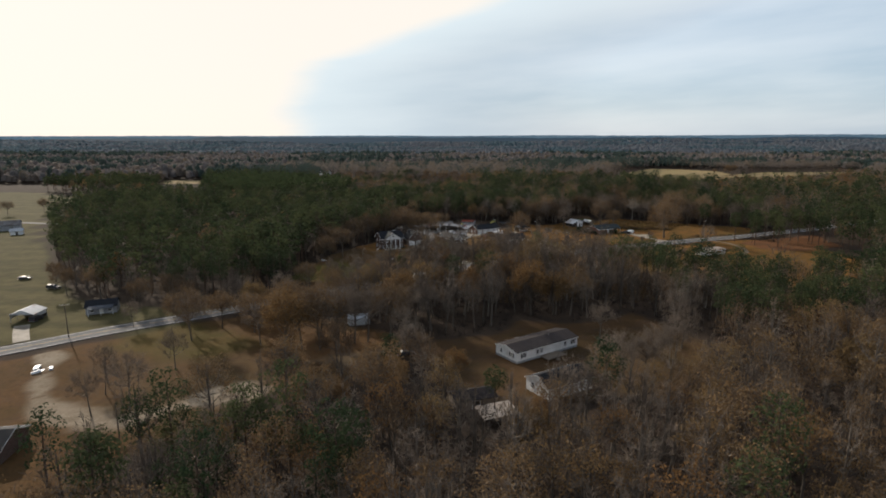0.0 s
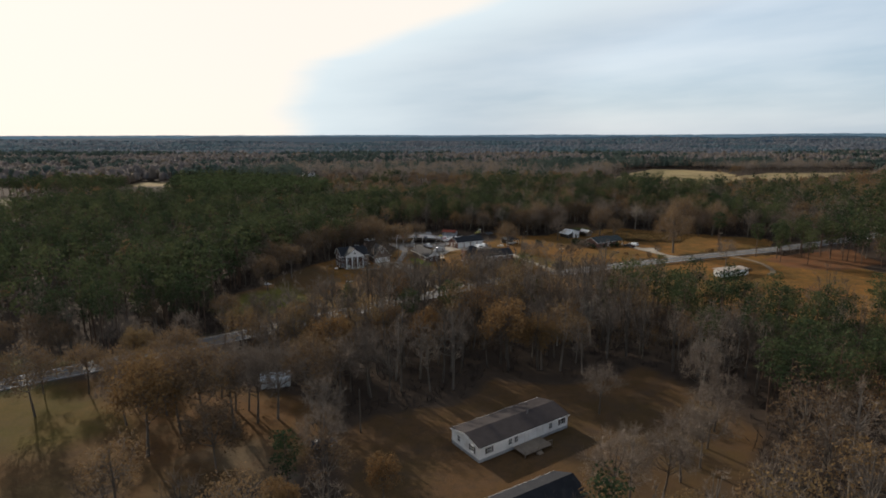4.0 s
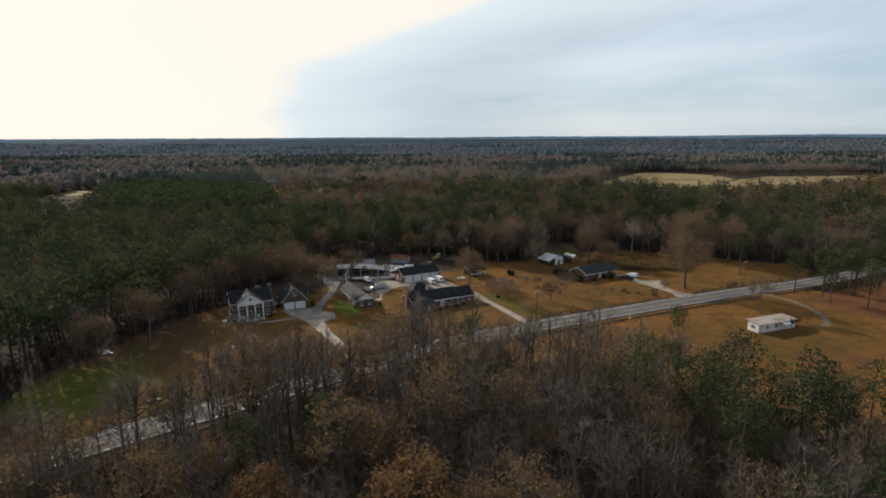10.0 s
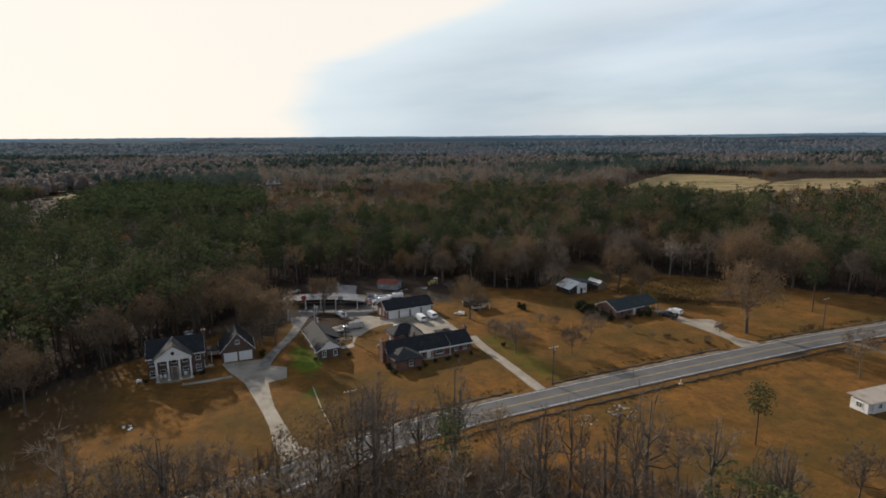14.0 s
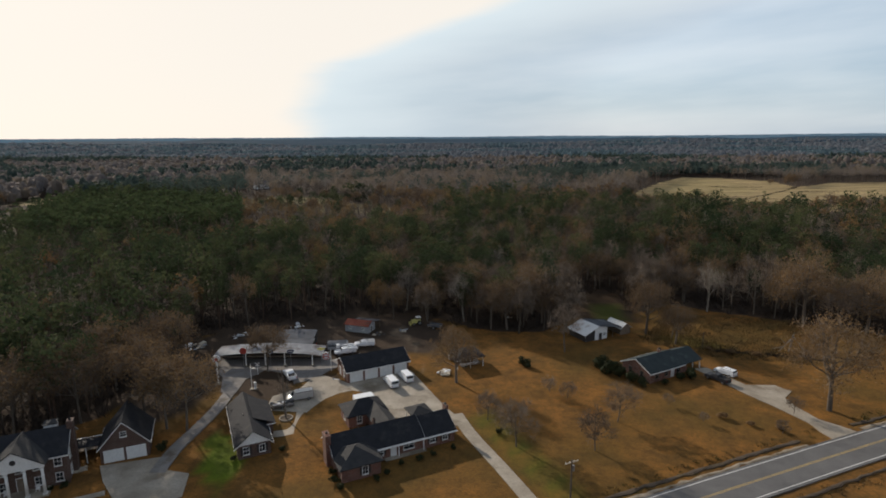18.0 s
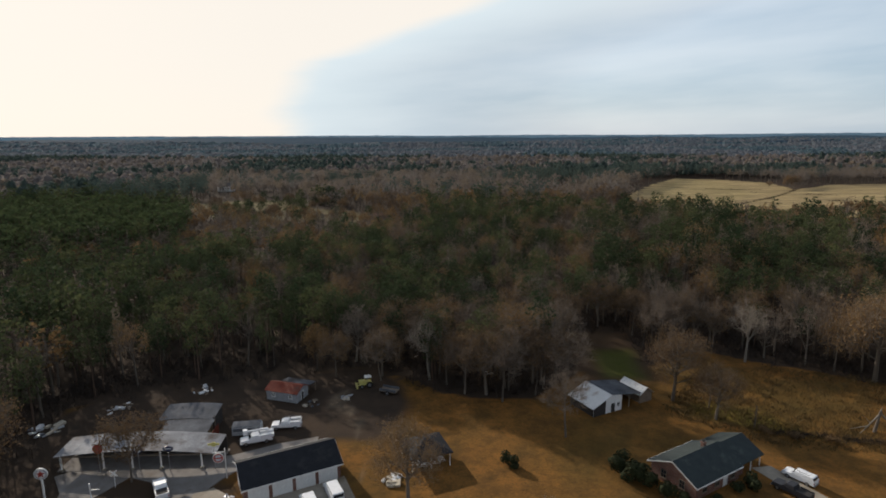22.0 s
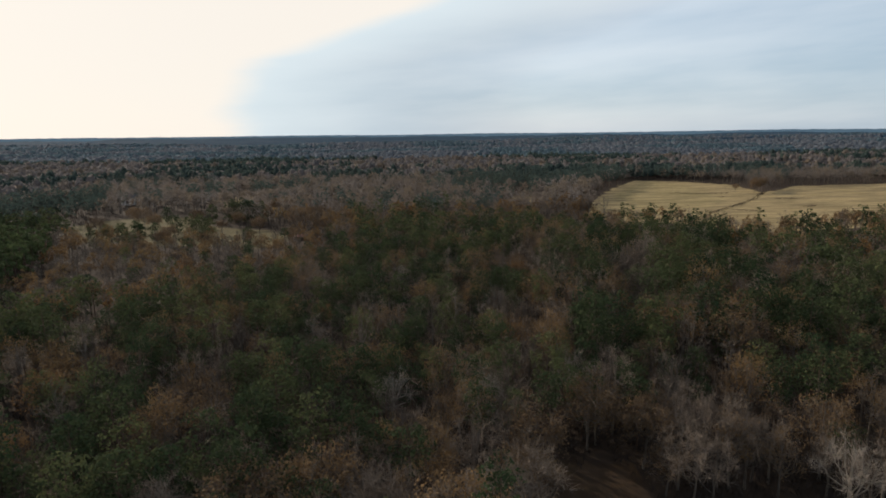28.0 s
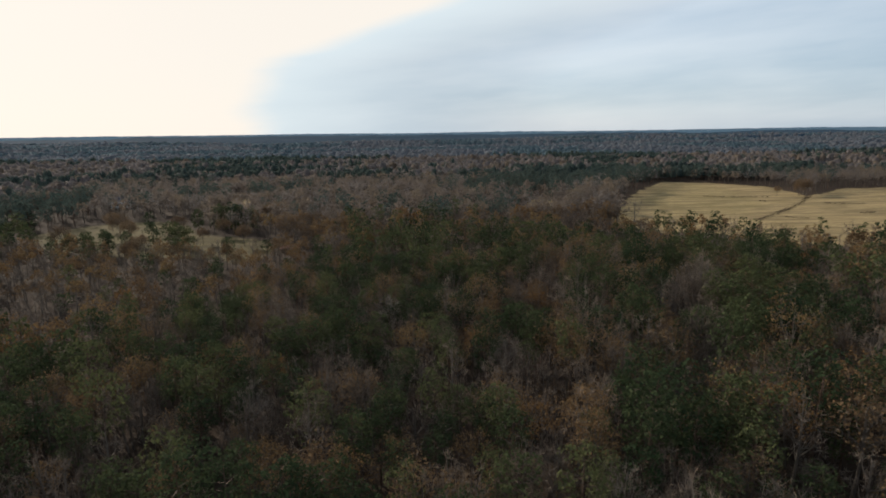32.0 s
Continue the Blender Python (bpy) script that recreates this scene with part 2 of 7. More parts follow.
M_tin_grey = material("weathered grey-white tin", (0.30, 0.31, 0.325), (0.14, 0.145, 0.158), 0.8, 0.28, 3.0, 0.05, spec=0.15, stain=(0.08, 0.064, 0.058))
M_tin_dull = material("dull grey tin", (0.13, 0.14, 0.158), (0.055, 0.058, 0.066), 0.85, 0.3, 4.0, 0.05, spec=0.1, stain=(0.045, 0.038, 0.038))
M_red_tin = material("faded red tin", (0.20, 0.045, 0.026), (0.125, 0.033, 0.022), 0.75, 0.7, 5.0, 0.1, spec=0.12, stain=(0.085, 0.05, 0.04))
M_pink_tin = material("sun-faded red tin", (0.36, 0.19, 0.15), (0.27, 0.14, 0.11), 0.75, 0.7, 5.0, 0.1, spec=0.12, stain=(0.20, 0.12, 0.09))
M_glass = material("dark window glass", (0.025, 0.03, 0.036), (0.018, 0.022, 0.027), 0.08, 0.5, 2.0, 0, spec=0.6)
M_tyre = material("black rubber", (0.02, 0.02, 0.02), None, 0.85, 3.0, 20.0, 0.1)
M_steel = material("grey steel", (0.36, 0.36, 0.37), (0.26, 0.26, 0.27), 0.4, 2.0, 9.0, 0.05, metal=0.7)
M_wood = material("weathered wood", (0.24, 0.19, 0.14), (0.16, 0.125, 0.095), 0.85, 1.2, 9.0, 0.3)
M_pole = material("tarred pole wood", (0.12, 0.095, 0.075), (0.08, 0.065, 0.05), 0.9, 1.5, 9.0, 0.3)
# near-black; on the backs of open sheds it paints in the interior shade
M_dark = material("shaded dark interior boards", (0.05, 0.045, 0.042), (0.035, 0.03, 0.028), 0.9, 1.0, 6.0, 0.1)
M_car_white = material("white car paint", (0.76, 0.77, 0.78), (0.70, 0.71, 0.72), 0.45, 0.8, 4.0, 0, spec=0.3)
M_car_silver = material("silver car paint", (0.52, 0.52, 0.50), (0.45, 0.45, 0.44), 0.3, 0.8, 4.0, 0, metal=0.4, spec=0.5)
M_car_black = material("black car paint", (0.025, 0.027, 0.032), (0.02, 0.02, 0.024), 0.5, 0.8, 4.0, 0, spec=0.3)
M_lamp = material("clear lamp lens", (0.7, 0.7, 0.68), (0.6, 0.6, 0.6), 0.15, 2.0, 8.0, 0, spec=0.6)
M_tail = material("red lamp lens", (0.4, 0.03, 0.02), (0.3, 0.02, 0.02), 0.2, 2.0, 8.0, 0, spec=0.6)
M_sign_red = material("red sign enamel", (0.42, 0.06, 0.04), (0.32, 0.05, 0.04), 0.4, 2.0, 8.0, 0)
M_sign_dark = material("dark blue sign enamel", (0.05, 0.06, 0.12), (0.04, 0.045, 0.09), 0.4, 2.0, 8.0, 0)
M_yellow = material("yellow machine paint", (0.55, 0.5, 0.16), (0.42, 0.38, 0.13), 0.5, 1.5, 7.0, 0.05, stain=(0.25, 0.17, 0.09))
M_block = material("grey concrete block", (0.33, 0.34, 0.36), (0.25, 0.26, 0.27), 0.9, 0.8, 7.0, 0.2)
M_debris = material("pale broken wood", (0.50, 0.45, 0.36), (0.36, 0.31, 0.24), 0.85, 1.2, 7.0, 0.2)
M_tarp = material("faded tarpaulin", (0.56, 0.60, 0.62), (0.44, 0.48, 0.5), 0.6, 0.8, 5.0, 0.1)
M_shoulder = material("sandy shoulder gravel", (0.30, 0.25, 0.185), (0.19, 0.15, 0.105), 0.95, 0.7, 8.0, 0.3, stain=(0.11, 0.08, 0.045))
M_soil = material("dark ditch soil", (0.085, 0.06, 0.04), (0.055, 0.042, 0.03), 0.95, 0.6, 8.0, 0.4, stain=(0.12, 0.085, 0.045))


def brick_material(name, a, b, mortar):
    m = bpy.data.materials.new(name)
    m.use_nodes = True
    g = Tree(m.node_tree)
    bsdf = m.node_tree.nodes["Principled BSDF"]
    co = g.node("ShaderNodeTexCoord").outputs["Object"]
    s = g.node("ShaderNodeSeparateXYZ", Vector=co)
    flat_co = g.node("ShaderNodeCombineXYZ", X=g.math("ADD", s.outputs[0], s.outputs[1]), Y=s.outputs[2], Z=0.0).outputs[0]
    n = g.node("ShaderNodeTexBrick", Vector=flat_co, Scale=1.0, Mortar_Size=0.008, Brick_Width=0.21, Row_Height=0.075)
    for i, c in ((1, a), (2, b), (3, mortar)):
        n.inputs[i].default_value = (*c, 1.0)
    col = g.mix(g.math("MULTIPLY", g.ramp(g.noise(co, 0.7, 4.0), 0.35, 0.7), 0.5), n.outputs[0], tuple(c * 0.6 for c in b))
    m.node_tree.links.new(col, bsdf.inputs["Base Color"])
    bsdf.inputs["Roughness"].default_value = 0.9
    bmp = g.node("ShaderNodeBump", Strength=0.3, Distance=0.02, Height=n.outputs[1])
    m.node_tree.links.new(bmp.outputs[0], bsdf.inputs["Normal"])
    return m


M_brick = brick_material("red brick", (0.19, 0.075, 0.048), (0.13, 0.052, 0.036), (0.21, 0.175, 0.145))
M_brick_brown = brick_material("brown brick", (0.110, 0.056, 0.040), (0.076, 0.041, 0.031), (0.14, 0.118, 0.098))

# ---- the land: zones of the plan, in metres ----
ROAD = [(-330, -70), (-230, 40), (-160, 106), (-116, 143), (-97, 159), (-73, 175.5), (-45, 197), (-28, 210.5), (-14, 221), (-2, 230), (12, 240.5), (27, 252), (45, 262.3), (66, 272), (92, 283.5), (136, 302), (176, 316.8), (233, 344), (330, 396), (460, 470)]
YARDS = [(-50, 200), (-63, 224), (-59, 258), (-49, 281), (-39, 295), (-30, 306), (-27, 340), (-30, 356), (-8, 368), (9, 374), (32, 378), (50, 364), (73, 357), (82, 374), (88, 402), (106, 402), (104, 378), (120, 386), (150, 368), (190, 345), (180, 322), (140, 303), (60, 268), (0, 231)]
CLEARING = [(-12, 138), (-4, 152), (14, 157), (22, 170), (42, 166), (62, 178), (72, 157), (76, 142), (64, 124), (46, 113), (16, 106), (-2, 116)]
EAST_FIELD = [(24, 254), (36, 246), (50, 240), (70, 234), (86, 224), (104, 206), (165, 198), (195, 255), (185, 300), (160, 308), (120, 292), (60, 268)]
WEST_YARD = [(-165, 92), (-97, 154), (-73, 170), (-45, 188), (-36, 170), (-6, 152), (-10, 130), (-36, 117), (-52, 92), (-70, 70), (-150, 60)]
WEST_FIELD = [(-420, 60), (-230, 44), (-116, 147), (-73, 180), (-84, 182), (-122, 187), (-168, 236), (-262, 372), (-312, 520), (-420, 590), (-640, 590), (-640, 200)]
FAR_FIELD = [(203, 712), (212, 674), (248, 668), (268, 632), (300, 620), (388, 640), (520, 712), (680, 900), (550, 893), (502, 890), (424, 830), (434, 860), (447, 922), (410, 976), (368, 1000), (303, 908), (246, 808)]
MEADOW = [(-170, 711), (-148, 752), (-115, 765), (-84, 752), (-56, 703), (-17, 685), (-2, 665), (5, 634), (-12, 615), (-27, 624), (-52, 630), (-69, 630), (-105, 650), (-113, 640)]
PATCH_F = [(-100, 905), (-80, 902), (-66, 835), (-80, 837)]
PATCH_A = [(-352, 690), (-306, 690), (-296, 742), (-356, 748)]
PATCH_B = [(176, 846), (199, 848), (186, 800), (168, 803)]
PATCH_C = [(560, 1130), (900, 1150), (980, 1260), (640, 1240)]
PATCH_D = [(0, 1120), (60, 1150), (50, 1190), (-10, 1180)]
PATCH_E = [(900, 1500), (1300, 1560), (1300, 1660), (950, 1620)]
GREEN = [(-4.0, 298), (-2.0, 300.5), (2.0, 299), (5.8, 288), (8.6, 278), (11.8, 267), (14.6, 260), (12.6, 261), (8.6, 269), (4.4, 276.5), (0.4, 285)]
GREEN_B = [(88, 368), (100, 368), (103, 388), (91, 388)]
MARSH = [(100, 352), (112, 341), (136, 337), (152, 356), (150, 367), (128, 372), (112, 370)]
SAND = [(-110, 141), (-104, 144), (-97, 137), (-92, 127), (-86, 118), (-76, 110), (-67, 106), (-60, 112), (-55, 118), (-46, 122), (-38, 118), (-44, 111), (-55, 106), (-62, 100), (-72, 99), (-84, 104), (-92, 112), (-98, 122), (-105, 132)]
SAND_C = [(-69, 124), (-66, 131), (-61, 133), (-52, 130), (-44, 125), (-38, 119), (-46, 120), (-54, 123), (-62, 121)]
OPEN_FRONT = [(-82, 150), (-84, 104), (-60, 88), (-22, 88), (-6, 104), (-4, 138), (-16, 160), (-40, 172), (-66, 168)]
TALL_ROAD = [(-30, 205), (-12, 182), (40, 186), (66, 192), (70, 252), (62, 262), (40, 250), (8, 232)]
SAND_B = [(-34, 140), (-20, 144), (-8, 128), (-14, 120), (-24, 128), (-40, 132)]
LOW_WEST = [(-190, 540), (-60, 505), (-20, 508), (22, 506), (30, 530), (36, 575), (26, 640), (-20, 620), (-60, 640), (-120, 650), (-190, 720)]
LOW_EAST = [(140, 604), (175, 592), (215, 582), (245, 570), (285, 586), (400, 640), (300, 625), (250, 672), (210, 680), (150, 660)]
TALL_BELT = [(98, 425), (205, 425), (228, 540), (150, 562), (115, 556)]
TALL_EDGE = [(170, 640), (204, 650), (213, 712), (246, 808), (300, 905), (290, 930), (180, 780)]
LOW_FRONT = [(-300, 440), (-55, 440), (-62, 512), (-137, 476), (-194, 486), (-276, 634), (-330, 600)]
GAP_WEST = [(-352, 705), (-293, 705), (-235, 540), (-275, 545)]
PLANTATION = [(-190, 492), (-137, 482), (-79, 519), (-108, 603), (-194, 661), (-270, 632)]
CLAY = [(158, 296), (190, 310), (215, 318), (205, 284), (178, 272), (160, 280)]
WORK_YARD = [(-34, 318), (-30, 352), (-20, 366), (6, 374), (34, 378), (44, 358), (41, 340), (30, 342), (18, 336), (8, 330), (-3, 333), (-10, 324), (-10, 310), (-20, 300)]


def inside(poly, x, y):
    """How far inside the outline each point lies, in metres; outside is negative."""
    x, y = np.asarray(x, float), np.asarray(y, float)
    hit, near = np.zeros(x.shape, bool), np.full(x.shape, 1e9)
    for (ax, ay), (bx, by) in zip(poly, poly[1:] + poly[:1]):
        if ay != by:
            hit ^= ((ay > y) != (by > y)) & (x < (bx - ax) * (y - ay) / (by - ay) + ax)
        dx, dy = bx - ax, by - ay
        k = np.clip(((x - ax) * dx + (y - ay) * dy) / (dx * dx + dy * dy), 0, 1)
        near = np.minimum(near, np.hypot(x - ax - k * dx, y - ay - k * dy))
    return np.where(hit, near, -near)


def off_line(line, x, y):
    near = np.full(np.shape(x), 1e9)
    for (ax, ay), (bx, by) in zip(line, line[1:]):
        dx, dy = bx - ax, by - ay
        k = np.clip(((x - ax) * dx + (y - ay) * dy) / (dx * dx + dy * dy), 0, 1)
        near = np.minimum(near, np.hypot(x - ax - k * dx, y - ay - k * dy))
    return near


def waves(x, y, step, seed):
    """Smooth random heights between -1 and 1, made of a few crossing waves."""
    rng, total = np.random.default_rng(seed), np.zeros(np.shape(x))
    for k in range(7):
        a, s = rng.uniform(0, 2 * math.pi), rng.uniform(0.6, 1.7) / step
        total = total + np.sin((np.cos(a) * x + np.sin(a) * y) * s * 2 * math.pi + rng.uniform(0, 6.3))
    return total / 3.5


def height(x, y):
    """The land is level round the houses and rolls and rises towards the horizon."""
    d = np.hypot(x, y - 200)
    far = np.clip((d - 1100) / 3600, 0, 1)
    roll = np.clip((d - 900) / 1500, 0, 1)
    return 42 * far ** 1.7 + roll * 7 * waves(x, y, 1700, 5) + roll * 2.5 * waves(x, y, 600, 8)


xs = np.concatenate([-np.geomspace(5200, 215, 46), np.arange(-210, 262, 2.6), np.arange(265, 700, 8.0), np.geomspace(715, 5200, 32)])
ys = np.concatenate([-np.geomspace(900, 12, 10), np.arange(20, 412, 2.6), np.arange(415, 1010, 7.0), np.geomspace(1025, 5200, 34)])
gx, gy = np.meshgrid(xs, ys)
gx, gy = gx.ravel(), gy.ravel()
verge = off_line(ROAD, gx, gy)
gz = height(gx, gy) + np.where(verge < 30, 0, 0.12 * waves(gx, gy, 40, 3))
gz = gz - 0.30 * np.exp(-((verge - 7.2) / 1.3) ** 2)            # the ditches beside the road


def soft(poly, wide=3.0):
    d = inside(poly, gx, gy) + 1.6 * waves(gx, gy, 23, 11)
    return np.clip(d / wide + 0.5, 0, 1)


# west lawn (0.5) and barn notch (0.6): woods' shade painted as darker litter
lawn = (1 - 0.85 * soft(WORK_YARD, 8)) * (1 - 0.65 * soft([(-7, 309), (4, 310.5), (9, 317), (8, 326), (17, 322), (20, 328), (12, 331), (-3, 331), (-8, 322)], 5)) * (1 - 0.5 * soft([(-70, 200), (-52, 198), (-30, 222), (-26, 262), (-40, 292), (-62, 280)], 14)) * (1 - 0.6 * soft([(78, 362), (86, 404), (108, 404), (106, 366)], 10)) * np.maximum.reduce([soft(p) for p in (YARDS, EAST_FIELD)] + [0.5 * soft(WEST_YARD, 8), soft(CLEARING, 6) * 0.46])
straw = np.maximum.reduce([soft(p, 5) for p in (FAR_FIELD, PATCH_A, PATCH_B, PATCH_C, PATCH_D, PATCH_E, PATCH_F)] + [0.44 * soft(MEADOW, 8), 0.42 * soft(WEST_FIELD, 6)])
# the 0.26 zone paints the far field's green-brown west part and its shade
green = np.maximum.reduce([soft(GREEN, 1.5), 0.5 * soft(GREEN_B, 6), 0.16 * soft(MARSH, 4), 0.45 * soft([(101, 351), (112, 343), (122, 343), (118, 352), (106, 358)], 5), 0.35 * soft(WEST_FIELD, 6), 0.30 * soft(MEADOW, 10), 0.26 * soft([(270, 850), (369, 1000), (405, 960), (390, 862), (372, 790), (318, 730), (250, 726), (240, 760)], 30), 0.14 * soft(CLEARING, 8), 0.34 * soft([(-100, 160), (-84, 172), (-62, 160), (-46, 146), (-58, 134), (-72, 132), (-92, 142)], 10), 0.5 * np.clip(1 - np.abs(inside([(48, 306), (61, 279), (66, 281), (52, 310)], gx, gy) - 1) / 4, 0, 1), 0.55 * soft([(-66, 222), (-40, 208), (-34, 236), (-50, 258)], 8)])
bare = np.maximum.reduce([0.5 * soft([(-95, 100), (-60, 86), (-30, 100), (0, 124), (-8, 150), (-40, 160), (-80, 142)], 24), soft(SAND, 5), 0.6 * soft(SAND_B, 7), 0.5 * soft(SAND_C, 7), 0.18 * soft(WORK_YARD, 6), 0.62 * soft([(22, 362), (30, 366), (36, 356), (38, 342), (39, 326), (36, 326), (34, 340), (29, 350), (23, 353)], 5), 0.40 * soft([(-4, 338), (14, 338), (22, 346), (20, 356), (6, 352)], 6), 0.45 * np.clip(1.6 - np.abs(verge - 5.6) / 1.2, 0, 1) * (gy > 100)])
clay = np.maximum(soft(CLAY, 8), 0.55 * soft([(118, 236), (160, 236), (160, 250), (120, 246)], 6))

nx, ny = len(xs), len(ys)
i = (np.arange(ny - 1)[:, None] * nx + np.arange(nx - 1)).ravel()
quads = np.stack([i, i + 1, i + nx + 1, i + nx], 1)
ground_mesh = bpy.data.meshes.new("ground")
ground_mesh.from_pydata(np.stack([gx, gy, gz], 1), [], quads)
for key, values in (("lawn", lawn), ("straw", straw), ("green", green), ("bare", bare), ("clay", clay)):
    a = ground_mesh.attributes.new(key, "FLOAT", "POINT")
    a.data.foreach_set("value", np.ascontiguousarray(values, np.float32))
for p in ground_mesh.polygons:
    p.use_smooth = True
ground = tagged(new("ground", ground_mesh), "rural ground of brown lawns, leaf litter, straw fields and bare soil", "ground", kind="structure")


def ground_material():
    m = bpy.data.materials.new("ground cover")
    m.use_nodes = True
    g = Tree(m.node_tree)
    bsdf = m.node_tree.nodes["Principled BSDF"]
    co = g.node("ShaderNodeTexCoord").outputs["Object"]
    broad, mid, fine = g.noise(co, 0.03, 4.0), g.noise(co, 0.18, 5.0, 0.65), g.noise(co, 2.2, 5.0, 0.7)
    wobble = g.math("MULTIPLY", g.math("SUBTRACT", mid, 0.5), 0.9)

    def mask(key, lo=0.3, hi=0.7):
        a = g.node("ShaderNodeAttribute", attribute_name=key).outputs["Fac"]
        return g.ramp(g.math("ADD", a, g.math("MULTIPLY", wobble, g.math("MULTIPLY", a, 1.0))), lo, hi, "SMOOTHSTEP")
    litter = g.mix(g.ramp(mid, 0.3, 0.7), (0.060, 0.042, 0.030), (0.036, 0.028, 0.023))
    lawn_c = g.mix(g.ramp(mid, 0.36, 0.64), (0.245, 0.112, 0.028), (0.118, 0.062, 0.020))
    lawn_c = g.mix(g.math("MULTIPLY", g.ramp(broad, 0.42, 0.62), 0.7), lawn_c, (0.088, 0.060, 0.018))
    lawn_c = g.mix(g.math("MULTIPLY", g.ramp(g.noise(co, 0.55, 4.0, 0.7), 0.45, 0.66), 0.5), lawn_c, (0.066, 0.040, 0.014))
    straw_c = g.mix(g.ramp(mid, 0.35, 0.7), (0.42, 0.325, 0.165), (0.29, 0.215, 0.11))
    straw_c = g.mix(g.math("MULTIPLY", g.ramp(broad, 0.5, 0.65), 0.5), straw_c, (0.25, 0.19, 0.085))
    rows_ = g.node("ShaderNodeTexWave", Vector=g.node("ShaderNodeMapping", Vector=co, Rotation=(0, 0, radians(-35))).outputs[0], Scale=0.05, Distortion=9.0, Detail=4.0, Detail_Scale=0.8).outputs[1]
    straw_c = g.mix(g.math("MULTIPLY", g.ramp(rows_, 0.55, 0.95), g.ramp(g.node("ShaderNodeAttribute", attribute_name="straw").outputs["Fac"], 0.8, 1.4)), straw_c, (0.20, 0.14, 0.065))
    lain = g.noise(g.node("ShaderNodeMapping", Vector=co, Rotation=(0, 0, radians(12)), Scale=(0.016, 0.11, 1.0)).outputs[0], 1.0, 4.0, 0.6)
    straw_c = g.mix(g.math("MULTIPLY", g.ramp(lain, 0.42, 0.60), 0.85), straw_c, (0.17, 0.13, 0.07))
    green_c = g.mix(g.ramp(mid, 0.3, 0.7), (0.105, 0.150, 0.013), (0.058, 0.082, 0.013))
    bare_c = g.mix(g.ramp(mid, 0.3, 0.7), (0.40, 0.34, 0.255), (0.19, 0.145, 0.10))
    clay_c = g.mix(g.ramp(mid, 0.3, 0.7), (0.175, 0.074, 0.032), (0.105, 0.055, 0.028))
    col = g.mix(mask("lawn"), litter, lawn_c)
    col = g.mix(mask("straw"), col, straw_c)
    col = g.mix(mask("clay"), col, clay_c)
    col = g.mix(g.math("MULTIPLY", mask("green", 0.1, 0.9), 0.95), col, green_c)
    col = g.mix(g.math("MULTIPLY", mask("bare", 0.45, 0.95), 0.85), col, bare_c)
    col = g.mix(g.math("MULTIPLY", g.ramp(fine, 0.42, 0.72), 0.4), col, (0.055, 0.039, 0.020))
    m.node_tree.links.new(col, bsdf.inputs["Base Color"])
    bsdf.inputs["Roughness"].default_value = 1.0
    bsdf.inputs["Specular IOR Level"].default_value = 0.05
    b = g.node("ShaderNodeBump", Strength=0.6, Distance=0.25, Height=fine)
    m.node_tree.links.new(b.outputs[0], bsdf.inputs["Normal"])
    return m


ground_mesh.materials.append(ground_material())


# the last low ridges at the horizon: a strip that glows blue-grey in place of haze
def ridge(far, low, rise, seed):
    r_ = np.random.default_rng(seed)
    turn = np.linspace(-0.95, 0.95, 260)
    px, py = np.sin(turn) * far, np.cos(turn) * far
    top = low + rise * (0.5 + 0.5 * waves(turn * 900, turn * 0, 260, seed)) + r_.uniform(0, 3.0, 260)
    V = np.concatenate([np.stack([px, py, np.full(260, -40.0)], 1), np.stack([px, py, top], 1)])
    k = np.arange(259)
    me = bpy.data.meshes.new("backdrop")
    me.from_pydata(V, [], np.stack([k, k + 1, k + 261, k + 260], 1))
    return me


# emission on plain land: the glow paints distance haze
M_ridge_glow = bpy.data.materials.new("glowing haze-blue ridge")
M_ridge_glow.use_nodes = True
ridge_nodes = Tree(M_ridge_glow.node_tree)
M_ridge_glow.node_tree.links.new(ridge_nodes.node("ShaderNodeEmission", Color=(0.085, 0.140, 0.190, 1.0), Strength=1.0).outputs[0], M_ridge_glow.node_tree.nodes["Material Output"].inputs[0])
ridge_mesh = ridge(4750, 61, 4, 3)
ridge_mesh.materials.append(M_ridge_glow)
tagged(new("backdrop", ridge_mesh), "low wooded ridge along the horizon, glowing blue-grey for haze", "backdrop", kind="structure")


# ---- road and drives ----
def part(name, bm, mat, parent=None, label="", smooth=False):
    me = bpy.data.meshes.new(name)
    bm.to_mesh(me)
    bm.free()
    me.materials.append(mat)
    if smooth:
        for p in me.polygons:
            p.use_smooth = True
    ob = new(name, me)
    ob.parent = parent
    if label:
        ob["label"] = label
    return ob


def along(line, step=3.0):
    """Even points along a line, rounded at its corners."""
    p = [Vector(q) for q in line]
    out = []
    for k in range(len(p) - 1):
        a, b, c, d = p[max(k - 1, 0)], p[k], p[k + 1], p[min(k + 2, len(p) - 1)]
        n = max(1, round((c - b).length / step))
        for j in range(n):
            t = j / n
            out.append(0.5 * (2 * b + (c - a) * t + (2 * a - 5 * b + 4 * c - d) * t * t + (3 * b - a - 3 * c + d) * t ** 3))
    return out + [p[-1]]


